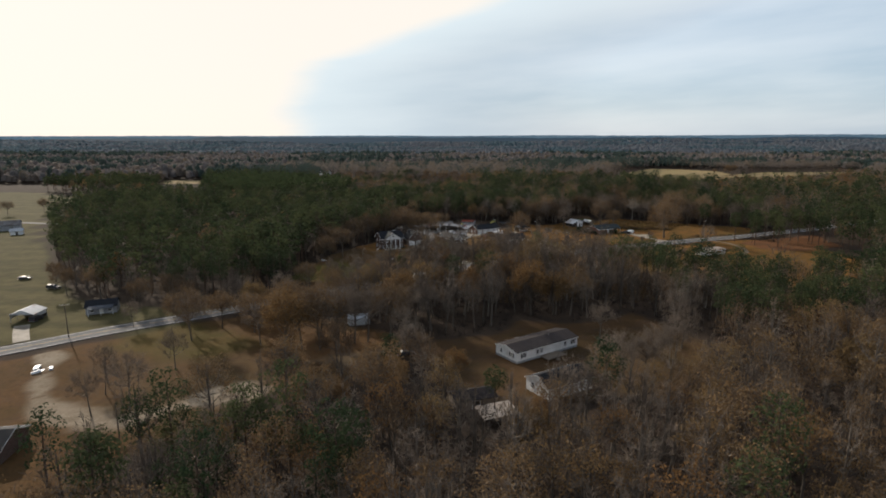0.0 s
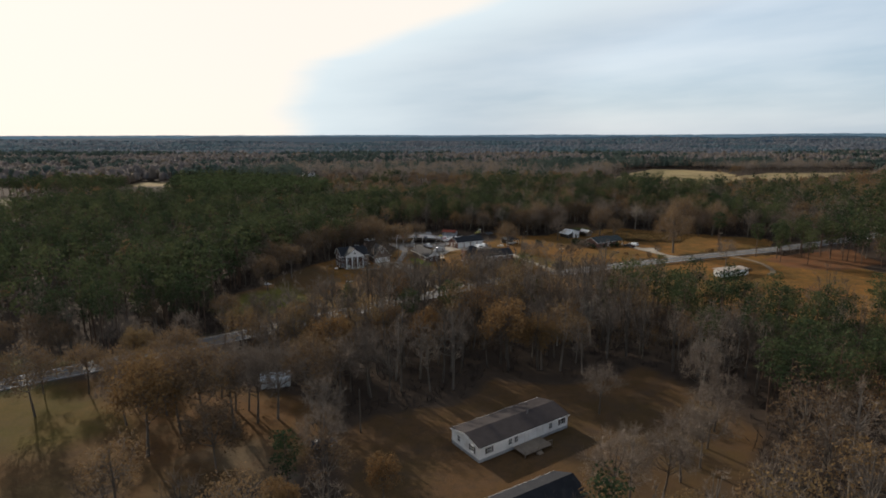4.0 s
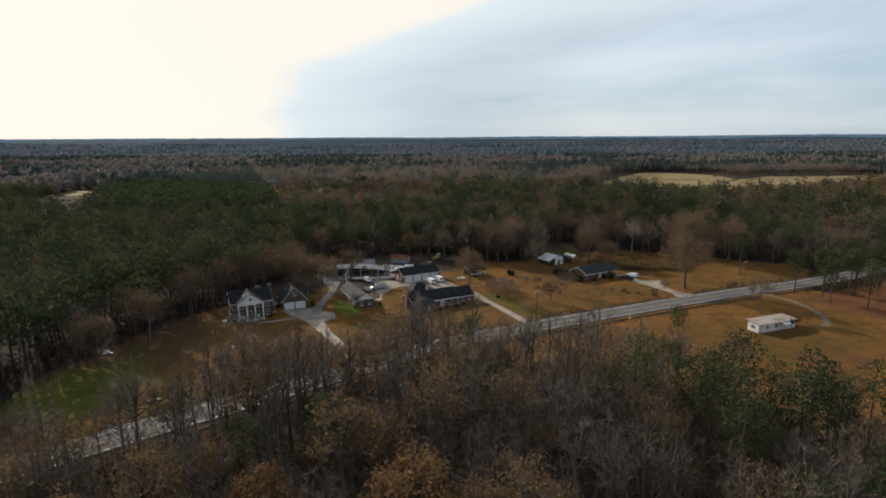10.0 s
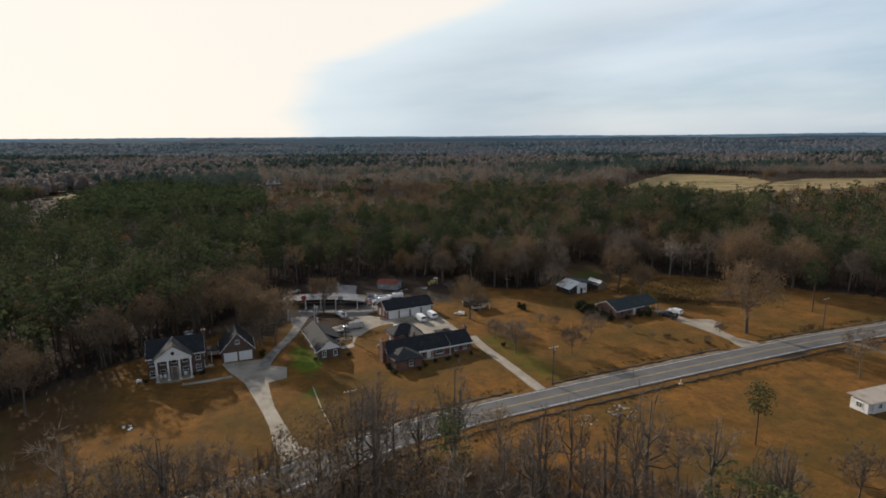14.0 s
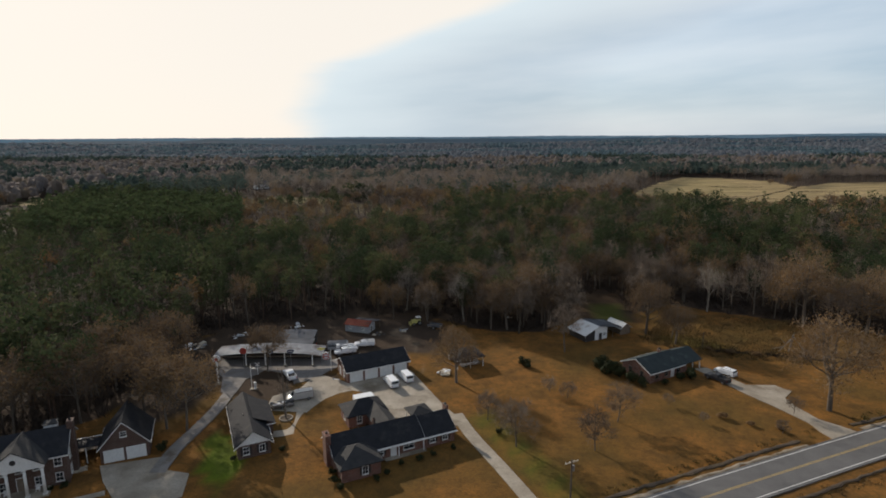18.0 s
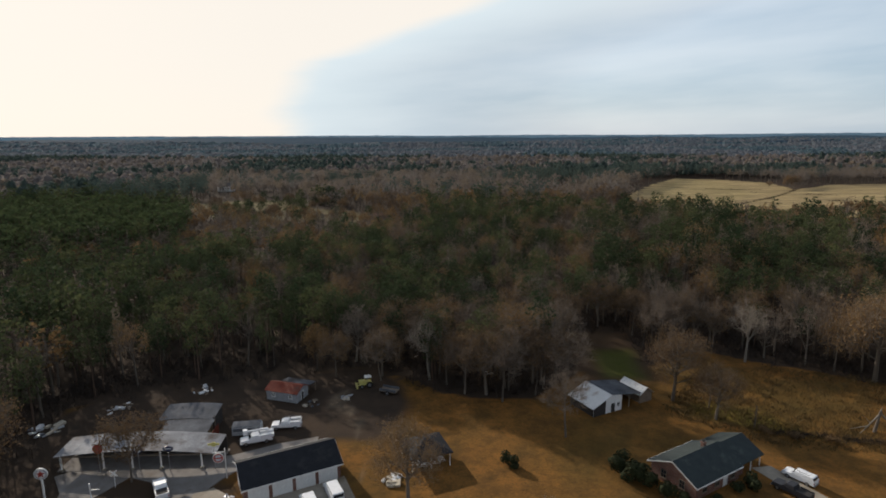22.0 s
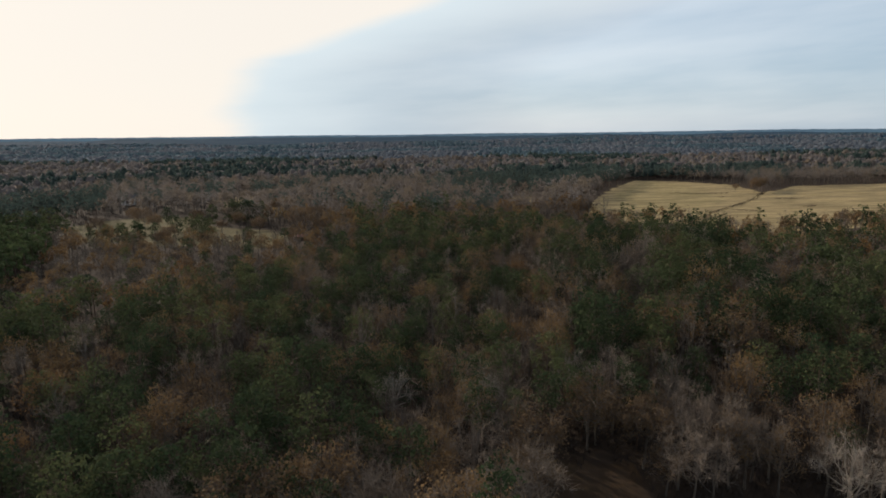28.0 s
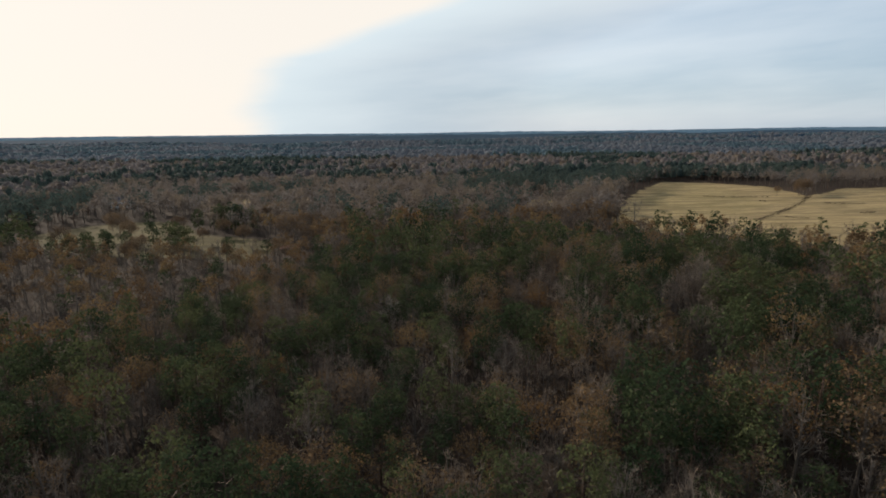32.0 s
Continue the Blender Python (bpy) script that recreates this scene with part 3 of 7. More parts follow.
def ribbon(line, wide, z, thick, side=0.0, dash=None):
    """A strip along a line with top and sides; side: shifted to the left of the way."""
    bm, rows = bmesh.new(), []
    for k, q in enumerate(line):
        d = line[min(k + 1, len(line) - 1)] - line[max(k - 1, 0)]
        n = Vector((-d.y, d.x)).normalized()
        a, b = q + n * (side + wide / 2), q + n * (side - wide / 2)
        h = float(height(q.x, q.y)) + z
        rows.append([bm.verts.new((a.x, a.y, h)), bm.verts.new((b.x, b.y, h)), bm.verts.new((b.x, b.y, h - thick)), bm.verts.new((a.x, a.y, h - thick))])
    for r, s in zip(rows, rows[1:]):
        bm.faces.new((r[0], r[1], s[1], s[0]))
        bm.faces.new((r[1], r[2], s[2], s[1]))
        bm.faces.new((r[3], r[0], s[0], s[3]))
    return bm


def slab(points, z, thick):
    """A flat slab with the given outline."""
    bm = bmesh.new()
    top = [bm.verts.new((x, y, z)) for x, y in points]
    low = [bm.verts.new((x, y, z - thick)) for x, y in points]
    bm.faces.new(top)
    for k in range(len(top)):
        j = (k + 1) % len(top)
        bm.faces.new((top[k], low[k], low[j], top[j]))
    bmesh.ops.recalc_face_normals(bm, faces=bm.faces)
    return bm


way_line = along(ROAD)
road = tagged(part("road", ribbon(way_line, 7.9, 0.16, 0.6), M_asphalt), "two-lane country road of worn grey asphalt", "road", kind="structure")
for off in (3.35, -3.35):
    part("edge_line", ribbon(way_line, 0.17, 0.168, 0.004, off), M_white_line, road, "worn white edge line")
for off in (0.13, -0.13):
    part("centre_line", ribbon(way_line, 0.14, 0.168, 0.004, off), M_yellow_line, road, "double yellow centre line")


def bank(line, wide, side, seed):
    """A low uneven strip beside the road, with a ragged edge."""
    r_, bm, rows = np.random.default_rng(seed), bmesh.new(), []
    for k, q in enumerate(line):
        d = line[min(k + 1, len(line) - 1)] - line[max(k - 1, 0)]
        n = Vector((-d.y, d.x)).normalized()
        w_, o = wide * r_.uniform(0.45, 1.1), side + r_.normal(0, 0.12)
        rows.append([bm.verts.new((*(q + n * (o + w_ * t)), z)) for t, z in ((0.5, -0.3), (0.42, 0.03), (0.0, 0.07 + r_.uniform(0, 0.05)), (-0.42, 0.03), (-0.5, -0.3))])
    for r, t in zip(rows, rows[1:]):
        for k in range(4):
            bm.faces.new((r[k], r[k + 1], t[k + 1], t[k]))
    bmesh.ops.recalc_face_normals(bm, faces=bm.faces)
    return bm


fine_way = along(ROAD, 1.3)
for n, (x0, x1) in enumerate(((-60, 7.5), (16.5, 55.5), (63.5, 112.5), (125.5, 230))):
    run = [q for q in fine_way if x0 < q.x < x1]
    tagged(part("verge_bank", bank(run, 1.1, 6.15, 60 + n), M_soil), "dark soil bank of the roadside ditch", "ditch", kind="structure")
    tagged(part("verge_shoulder", bank(run, 1.0, 4.55, 70 + n), M_shoulder), "sandy gravel shoulder along the road", "shoulder", kind="structure")
for n, (x0, x1) in enumerate(((-20, 144), (150, 230))):
    run = [q for q in fine_way if x0 < q.x < x1]
    tagged(part("verge_bank", bank(run, 0.8, -6.0, 80 + n), M_soil), "dark soil bank of the roadside ditch", "ditch", kind="structure")


def paving(name, label, mat, outline=None, line=None, wide=3.0, z=0.14):
    bm = slab(outline, z, 0.4) if outline else ribbon(along(line, 1.5), wide, z, 0.4)
    return tagged(part(name, bm, mat), label, "driveway", kind="structure")


paving("pavement", "stained concrete drive widening in front of a double garage", M_concrete, [(10.0, 244.8), (15.0, 248.2), (11.2, 250.5), (9.1, 253.6), (5.7, 259.3), (2.1, 265.5), (-1.2, 273), (-3.0, 277.5), (0.6, 280), (-1.2, 286.4), (-6.4, 287.6), (-8.2, 291.6), (-18.2, 288.6), (-15, 284.2), (-8.4, 277.3), (-3.6, 269.5), (0.6, 262.6), (3.6, 257.2), (6.2, 251.2)], z=0.10)
paving("pavement", "narrow grey lane from the double garage to the work yard", M_gravel, line=[(-6.9, 286.5), (-7.4, 294), (-6.7, 302), (-6.2, 310.5), (-6.6, 319)], wide=2.7, z=0.12)
paving("pavement", "trodden grey gravel in front of the open shelter", M_gravel, [(-8.6, 318), (-5, 318), (-5.4, 325), (-2.5, 330.6), (4.4, 328.4), (7.0, 322.6), (11.5, 325.6), (13.5, 330), (16.5, 334), (24, 338.2), (31, 341.5), (30, 344.5), (20, 341), (12.6, 337.2), (2, 335.6), (-12, 334), (-15.5, 331), (-11.5, 326.3)], z=0.07)
paving("pavement", "pale concrete yard between brick house and garage", M_concrete, [(4.4, 309.6), (13.9, 308.4), (20, 310), (28, 312), (30, 307), (43, 304), (45.4, 303), (44.8, 307.9), (42.2, 312.5), (37.6, 322.6), (34, 330.5), (20, 323), (13.0, 327.5), (10.5, 326), (9.0, 320), (4, 316)], z=0.09)
paving("pavement", "straight pale concrete drive beside the brick ranch house", M_concrete, line=[(45.2, 308), (48.1, 299.5), (53.1, 288.2), (57.6, 277.5), (60, 271.8)], wide=2.6, z=0.115)
paving("pavement", "pale concrete drive of the green-roofed house", M_concrete, [(104.4, 331.8), (108, 332.3), (109.6, 328.6), (112.5, 322.4), (119.0, 322.1), (121, 318.9), (117.6, 315.6), (117.8, 311.1), (119.0, 306.0), (122.6, 302.2), (123.4, 300.6), (116.8, 297.8), (116.0, 304.6), (113.0, 311.7), (109.8, 318.2), (107.4, 324.7)], z=0.09)
paving("pavement", "curved concrete path round the stone-edged bed", M_concrete, line=[(8.4, 299.4), (12.2, 300.6), (13.3, 304), (12.6, 308.8)], wide=2.4, z=0.08)
paving("pavement", "short concrete walk to the columned porch", M_concrete, line=[(-22.6, 276.6), (-17.5, 278.5), (-12.6, 281)], wide=1.3, z=0.08)
paving("pavement", "sandy track to the white shed", M_track, line=[(147, 303), (152, 294), (153, 284), (150, 272), (145, 266)], wide=2.0, z=0.05)
paving("pavement", "worn sandy streak down the green strip of lawn", M_debris, line=[(7.1, 277.6), (8.6, 273.4), (10.3, 269.4), (13.3, 262.3), (16.3, 256.8)], wide=0.2, z=0.035)
paving("pavement", "pale drive to the open carport", M_concrete, line=[(-118, 149), (-124, 157), (-128, 163)], wide=4.0, z=0.06)
paving("pavement", "farm track across the west field", M_gravel, line=[(-330, 380), (-285, 373), (-230, 362)], wide=5.0, z=0.08)


# ---- trees ----
def tubes(points, radii, sides):
    """A tapered tube through the points, as triangles."""
    pts, V, T = np.asarray(points, float), [], []
    for k, (p, r) in enumerate(zip(pts, radii)):
        d = pts[min(k + 1, len(pts) - 1)] - pts[max(k - 1, 0)]
        d = d / (np.linalg.norm(d) + 1e-9)
        u = np.cross(d, (0.3, 1, 0.2)); u /= np.linalg.norm(u); v = np.cross(d, u)
        for s in range(sides):
            a = 2 * math.pi * s / sides
            V.append(p + r * (math.cos(a) * u + math.sin(a) * v))
        if k:
            o, q = (k - 1) * sides, k * sides
            for s in range(sides):
                n = (s + 1) % sides
                T += [(o + s, o + n, q + n), (o + s, q + n, q + s)]
    return np.array(V), np.array(T)


class Shape:
    def __init__(self):
        self.V, self.T, self.M, self.n = [], [], [], 0

    def add(self, V, T, mat):
        self.V.append(np.asarray(V, float)), self.T.append(np.asarray(T, int) + self.n), self.M.append(np.full(len(T), mat))
        self.n += len(V)

    def slivers(self, a, b, wide, rng, mat):
        """Thin twigs from a to b, one long triangle each."""
        side = rng.normal(size=a.shape); side /= np.linalg.norm(side, axis=1)[:, None]
        V = np.stack([a - side * wide / 2, a + side * wide / 2, b], 1).reshape(-1, 3)
        self.add(V, np.arange(len(V)).reshape(-1, 3), mat)

    def leaves(self, c, size, rng, mat, flat=1.0):
        """Small leaf triangles, turned any way, round each place."""
        off = rng.normal(size=(len(c), 3, 3)); off /= np.linalg.norm(off, axis=2)[:, :, None]
        off[:, :, 2] *= flat
        V = (c[:, None, :] + off * np.reshape(size * rng.uniform(0.6, 1.3, len(c)), (-1, 1, 1))).reshape(-1, 3)
        self.add(V, np.arange(len(V)).reshape(-1, 3), mat)

    def scales(self, c, n, size, rng, mat, ragged=0.26):
        """Small leaf triangles that lie roughly on a rounded clump, facing outwards."""
        n = unit(n + rng.normal(0, ragged, n.shape))
        u = unit(np.cross(n, unit(rng.normal(size=n.shape))))
        v = np.cross(n, u)
        k = (size * rng.uniform(0.6, 1.35, len(c)))[:, None]
        V = np.stack([c + u * k, c - u * k * 0.6 + v * k * 0.9, c - u * k * 0.5 - v * k * 0.85], 1).reshape(-1, 3)
        self.add(V, np.arange(len(V)).reshape(-1, 3), mat)

    def done(self):
        return np.concatenate(self.V), np.concatenate(self.T), np.concatenate(self.M)


def unit(v):
    return v / np.linalg.norm(v, axis=-1, keepdims=True)


def pine_shape(seed, tall, spread, lumps, per, size, low=0.5, sides=5, plump=1.0):
    """A loblolly pine: bare trunk, boughs, and a domed crown of rounded needle clumps. Materials: 0 bark, 1 needles."""
    rng, s = np.random.default_rng(seed), Shape()
    lean = rng.normal(0, 0.02 * tall, 2)
    spine = lambda h: np.array([lean[0] * (h / tall) ** 2, lean[1] * (h / tall) ** 2, h])
    s.add(*tubes([spine(h * tall) for h in (0, 0.4, 0.9)], np.array([0.013, 0.010, 0.002]) * tall, sides), 0)
    half = tall * (0.94 - low) / 2
    for k in range(lumps):
        f = (k + rng.uniform(0.2, 0.8)) / lumps                   # 0 at the foot of the crown, 1 at its top
        rim = math.sqrt(max(0.0, 1 - max(0.0, (f - 0.42) / 0.62) ** 2)) * (0.62 + 0.38 * min(1.0, f / 0.35))
        reach = spread * 0.72 * rim * rng.uniform(0.62, 1.05)
        turn = k * 2.4 + rng.uniform(-0.5, 0.5)
        h = tall * low + 2 * half * f ** 0.9 - 0.10 * spread
        c = spine(h) + (math.cos(turn) * reach, math.sin(turn) * reach, rng.uniform(-0.15, 0.15) * spread)
        if reach > 0.8:
            s.slivers(spine(h - 0.8)[None], c[None], 0.16, rng, 0)
        r = spread * rng.uniform(0.31, 0.47) * plump
        n = unit(rng.normal(size=(per, 3)) + (0, 0, 0.3))
        s.scales(c + n * (r, r, r * 0.72) * rng.uniform(0.76, 1.0, (per, 1)), n, size, rng, 1, 0.3)
    return s.done()


def hardwood_shape(seed, tall, spread, limbs, sub, twigs, leaf=0, leaf_size=0.3, width=0.06, fork=0.30, deep=0.36, stout=1.0):
    """A broadleaved tree: trunk, limbs, branches, a rounded haze of twigs, and leaves where it keeps some. Materials: 0 bark, 1 twigs, 2 leaves."""
    rng, s = np.random.default_rng(seed), Shape()
    bend = rng.normal(0, 0.03 * tall, 2)
    spine = lambda h: np.array([bend[0] * math.sin(3 * h / tall), bend[1] * math.sin(2.4 * h / tall), h])
    s.add(*tubes([spine(h * tall) for h in (0, 0.25, 0.5, 0.8)], np.array([0.016, 0.012, 0.008, 0.003]) * tall * stout, 5), 0)
    mid = spine(tall * (1 - deep - 0.03))
    hull = np.array([spread, spread, tall * deep])
    around = np.arange(limbs) * 2.4 + rng.uniform(-0.4, 0.4, limbs)
    level = np.linspace(-0.35, 0.96, limbs)
    lobes = np.stack([np.cos(around) * np.sqrt(1 - level ** 2), np.sin(around) * np.sqrt(1 - level ** 2), level], 1) * rng.uniform(0.5, 0.76, (limbs, 1))
    per = max(1, sub * twigs)
    for k in range(limbs):
        tip = mid + lobes[k] * hull
        a = spine(min(tall * rng.uniform(fork, 0.62), tip[2] * 0.9))
        knee = (a + tip) / 2 + np.array([lobes[k][0], lobes[k][1], -0.25]) * spread * 0.22
        s.add(*tubes([a, knee, tip], np.array([0.0065, 0.0042, 0.0012]) * tall * stout, 3), 0)
        d = unit(rng.normal(size=(sub, 3)) * 0.8 + unit(lobes[k]) * 0.9 + (0, 0, 0.6))
        t = rng.random((sub, 1))
        a2 = knee + (tip - knee) * t
        b2 = a2 + d * spread * rng.uniform(0.22, 0.46, (sub, 1))
        s.slivers(a2, b2, 0.004 * tall + width * 0.4, rng, 0)
        c = np.repeat(a2 + (b2 - a2) * rng.uniform(0.3, 1.0, (sub, 1)), twigs, 0)
        o = unit(rng.normal(size=(per, 3)) + np.repeat(d, twigs, 0) * 0.7 + (0, 0, 0.8))
        s.slivers(c + o * spread * 0.04, c + o * spread * rng.uniform(0.2, 0.46, (per, 1)), width, rng, 1)
        if leaf:
            for q in range(sub):
                n = unit(rng.normal(size=(leaf, 3)) + (0, 0, 0.3))
                s.scales(b2[q] + n * spread * rng.uniform(0.14, 0.30, (leaf, 1)), n, leaf_size, rng, 2)
    return s.done()


def clump_shape(seed, tall, spread, lumps, tufts_, size, sides=5):
    """A tree far off: uneven clumps of crown down to the brush at its foot, roughened by tufts."""
    rng, s = np.random.default_rng(seed), Shape()
    for k in range(lumps):
        a_ = k * 2.4 + rng.uniform(0, 6)
        wide = spread * rng.uniform(0.75, 1.0) if lumps > 1 else spread
        c = np.array([math.cos(a_), math.sin(a_), 0]) * spread * (0.45 if lumps > 1 else 0.0)
        top = tall * rng.uniform(0.78, 0.95)
        turns = np.arange(sides) * 2 * math.pi / sides
        V = [c + (wide * w_ * q * math.cos(t + 0.5 * n), wide * w_ * q * math.sin(t + 0.5 * n), top * (z + rng.uniform(-0.08, 0.08))) for n, (w_, z) in enumerate(((1.0, 0.30), (0.70, 0.80))) for t, q in zip(turns, rng.uniform(0.7, 1.15, sides))]
        V.append(c + (rng.normal(0, 0.15) * wide, rng.normal(0, 0.15) * wide, top))
        T = []
        for q in range(sides):
            n = (q + 1) % sides
            T += [(q, n, sides + q), (n, sides + n, sides + q), (sides + q, sides + n, 2 * sides)]
        s.add(V, T, 1)
        n = unit(rng.normal(size=(tufts_, 3)) + (0, 0, 0.8))
        s.scales(c + (0, 0, top * 0.62) + n * (wide, wide, top * 0.36) * rng.uniform(0.9, 1.15, (tufts_, 1)), n, size, rng, 1, 0.6)
    return s.done()


def tri_mesh(name, V, T, M, mats, tint=None):
    me = bpy.data.meshes.new(name)
    me.vertices.add(len(V))
    me.vertices.foreach_set("co", np.ascontiguousarray(V, np.float32).ravel())
    me.loops.add(3 * len(T))
    me.loops.foreach_set("vertex_index", np.ascontiguousarray(T, np.int32).ravel())
    me.polygons.add(len(T))
    me.polygons.foreach_set("loop_start", np.arange(0, 3 * len(T), 3, dtype=np.int32))
    me.polygons.foreach_set("material_index", np.ascontiguousarray(M, np.int32))
    for m in mats:
        me.materials.append(m)
    if tint is not None:
        a = me.attributes.new("tint", "FLOAT", "POINT")
        a.data.foreach_set("value", np.ascontiguousarray(tint, np.float32))
    me.update(calc_edges=True)
    return me


def grove(name, label, shapes, places, mats, seed):
    """Many trees that nobody could count, as one object: places are rows of x, y, scale."""
    rng, V, T, M, K, n = np.random.default_rng(seed), [], [], [], [], 0
    pick = rng.integers(0, len(shapes), len(places))
    turn, tint, stretch = rng.uniform(0, 6.283, len(places)), rng.random(len(places)) ** 1.8, rng.uniform(0.88, 1.12, len(places))
    for k, (v, t, m) in enumerate(shapes):
        sel = np.nonzero(pick == k)[0]
        if not len(sel):
            continue
        p, c, s_ = places[sel], np.cos(turn[sel])[:, None], np.sin(turn[sel])[:, None]
        sc = p[:, 2:3]
        x = (v[None, :, 0] * c - v[None, :, 1] * s_) * sc + p[:, 0:1]
        y = (v[None, :, 0] * s_ + v[None, :, 1] * c) * sc + p[:, 1:2]
        z = v[None, :, 2] * sc * stretch[sel][:, None] + height(p[:, 0], p[:, 1])[:, None] - 0.1
        V.append(np.stack([x, y, z], 2).reshape(-1, 3))
        T.append((t[None] + (np.arange(len(sel)) * len(v))[:, None, None]).reshape(-1, 3) + n)
        M.append(np.tile(m, len(sel)))
        K.append(np.repeat(tint[sel], len(v)))
        n += len(sel) * len(v)
    me = tri_mesh(name, np.concatenate(V), np.concatenate(T), np.concatenate(M), mats, np.concatenate(K))
    return tagged(new(name, me), label, "woods", kind="stuff")


PINE, HARD, OAK, RUST = (M_pinebark, M_needle), (M_bark, M_twig), (M_bark, M_twig, M_oak), (M_bark, M_twig, M_rust)
rng = np.random.default_rng(42)


def scatter(x0, x1, y0, y1, step):
    gx_, gy_ = np.meshgrid(np.arange(x0, x1, step), np.arange(y0, y1, step))
    x = gx_.ravel() + rng.uniform(-0.48, 0.48, gx_.size) * step
    y = gy_.ravel() + rng.uniform(-0.48, 0.48, gx_.size) * step
    keep = (np.abs(x) < 0.86 * y + 40) & (off_line(ROAD, x, y) > 7.5)
    return x[keep], y[keep]


HOUSES_IN_WOODS = [(26, 119), (30, 122), (12, 103), (8, 111), (18, 108)]
FAR_OPEN = [PATCH_E, [(-900, 2300), (-300, 2350), (-350, 2460), (-900, 2420)], [(1500, 2600), (2300, 2500), (2400, 2750), (1500, 2800)]]
OPEN = (YARDS, CLEARING, EAST_FIELD, WEST_YARD, WEST_FIELD, FAR_FIELD, MEADOW, PATCH_A, PATCH_B, PATCH_C, PATCH_D, PATCH_E, PATCH_F, GAP_WEST)


def wooded(x, y, gap=1.0):
    ok = np.ones(x.shape, bool)
    for p in OPEN:
        ok &= inside(p, x, y) < -gap
    return ok


def pine_share(x, y):
    """How much of the wood is pine, by the stands that the land shows."""
    n = waves(x, y, 90, 21)
    share = np.full(x.shape, 0.42) + 0.35 * n
    north, west = y > 330, (x < -30) & (y > 175) & (y < 420)
    share = np.where(north & (x < 60) & (y < 520), 0.80 + 0.25 * n, share)
    share = np.where(north & (x >= 60) & (y < 640), 0.40 + 0.45 * n, share)
    share = np.where(west, 0.86 + 0.2 * n, share)
    belt = np.interp(x, [-200, -36, 5, 21, 40, 66, 155, 232, 269], [470, 482, 505, 533, 588, 616, 616, 591, 547])
    share = np.where((y > belt) & (y < 760) & (x > -160) & (x < 60), 0.08, share)
    share = np.where((y > 395) & (y < belt + 12) & (x > -30), np.where(x > 95, 0.40, 0.42) + 0.55 * waves(x, y, 42, 29), share)
    share = np.where((y > belt - 14) & (y < belt + 8) & (x > 60) & (x < 230), 0.75, share)
    share = np.where((y > belt) & (y < 1000) & (x > 180) & (y < 700), 0.2, share)
    share = np.where((x > 60) & (y > 340) & (y < 392), 0.50 + 0.35 * n, share)
    share = np.where((y < 140), 0.03 + 0.04 * n, share)
    share = np.where((y > 140) & (y < 262) & (x > -40), 0.025, share)
    share = np.where((x > 74) & (y > 140) & (y < 212) & (x < 300), 0.72 + 0.2 * n, share)
    share = np.where((x > -50) & (x < -14) & (y < 88), 0.35, share)
    share = np.where((x > 150) & (x < 330) & (y > 236) & (y < 345), 0.85, share)
    edge = np.minimum(-inside(YARDS, x, y), 60)
    share = np.where(north & (edge < 24) & (x > 46), 0.30, share)
    share = np.where((edge < 17) & (x <= 10) & (y > 255), 0.66, share)
    share = np.where((y > 640) & (y < 1000), 0.0 + 0.6 * waves(x, y, 190, 22), share)
    share = np.where((y > 1000), 0.10 + 1.5 * waves(x, y, 620, 33) + 0.8 * waves(x, y, 210, 34), share)
    share = np.where((y > 1500) & (x < -0.12 * y), share + 0.45, share)
    share = np.where((inside([(-480, 560), (-260, 575), (-130, 655), (-160, 760), (-200, 860), (-330, 740), (-290, 680)], x, y) > 0), 1.0, share)
    share = np.where((inside([(120, 850), (165, 862), (210, 850), (250, 842), (282, 884), (362, 1002), (390, 1050), (364, 1125), (220, 1055), (130, 940)], x, y) > 0), 0.97, share)
    share = np.where(inside([(360, 1012), (440, 968), (520, 930), (560, 960), (480, 1060), (380, 1090)], x, y) > 0, 0.7, share)
    return share


near_pines = [pine_shape(100 + k, rng.uniform(16, 20.5), rng.uniform(3.5, 4.5), 20, 38, 0.24, rng.uniform(0.40, 0.55), plump=1.0) for k in range(8)]
near_hard = [hardwood_shape(200 + k, rng.uniform(16, 21), rng.uniform(3.4, 4.9), 11, 6, 6, width=0.085, deep=0.40) for k in range(8)]
near_oak = [hardwood_shape(300 + k, rng.uniform(14, 18), rng.uniform(4.2, 5.6), 11, 6, 4, 14, 0.18) for k in range(5)]
mid_pines = [pine_shape(400 + k, rng.uniform(16, 21), rng.uniform(3.5, 4.4), 13, 16, 0.42, rng.uniform(0.40, 0.52), 3, 1.0) for k in range(7)]
mid_hard = [hardwood_shape(500 + k, rng.uniform(15, 19), rng.uniform(3.6, 5.0), 8, 4, 4, width=0.15, deep=0.39) for k in range(6)]
mid_oak = [hardwood_shape(600 + k, rng.uniform(14, 18), rng.uniform(4.2, 5.6), 9, 4, 2, 8, 0.40) for k in range(5)]
outer_pines = [pine_shape(420 + k, rng.uniform(16, 20), rng.uniform(3.6, 4.5), 9, 15, 0.56, rng.uniform(0.36, 0.5), 3, 0.95) for k in range(6)]
outer_hard = [hardwood_shape(520 + k, rng.uniform(14, 18), rng.uniform(4.4, 5.8), 6, 4, 3, width=0.26) for k in range(6)]
outer_oak = [hardwood_shape(660 + k, rng.uniform(14, 17), rng.uniform(4.4, 5.6), 7, 4, 1, 6, 0.55) for k in range(5)]
edge_hard = [hardwood_shape(620 + k, rng.uniform(17, 22), rng.uniform(4.2, 5.8), 14, 6, 9, width=0.075, fork=0.18, deep=0.43) for k in range(5)]
edge_oak = [hardwood_shape(640 + k, rng.uniform(15, 20), rng.uniform(4.4, 6.0), 13, 6, 7, 16, 0.15, fork=0.18, deep=0.42) for k in range(4)]
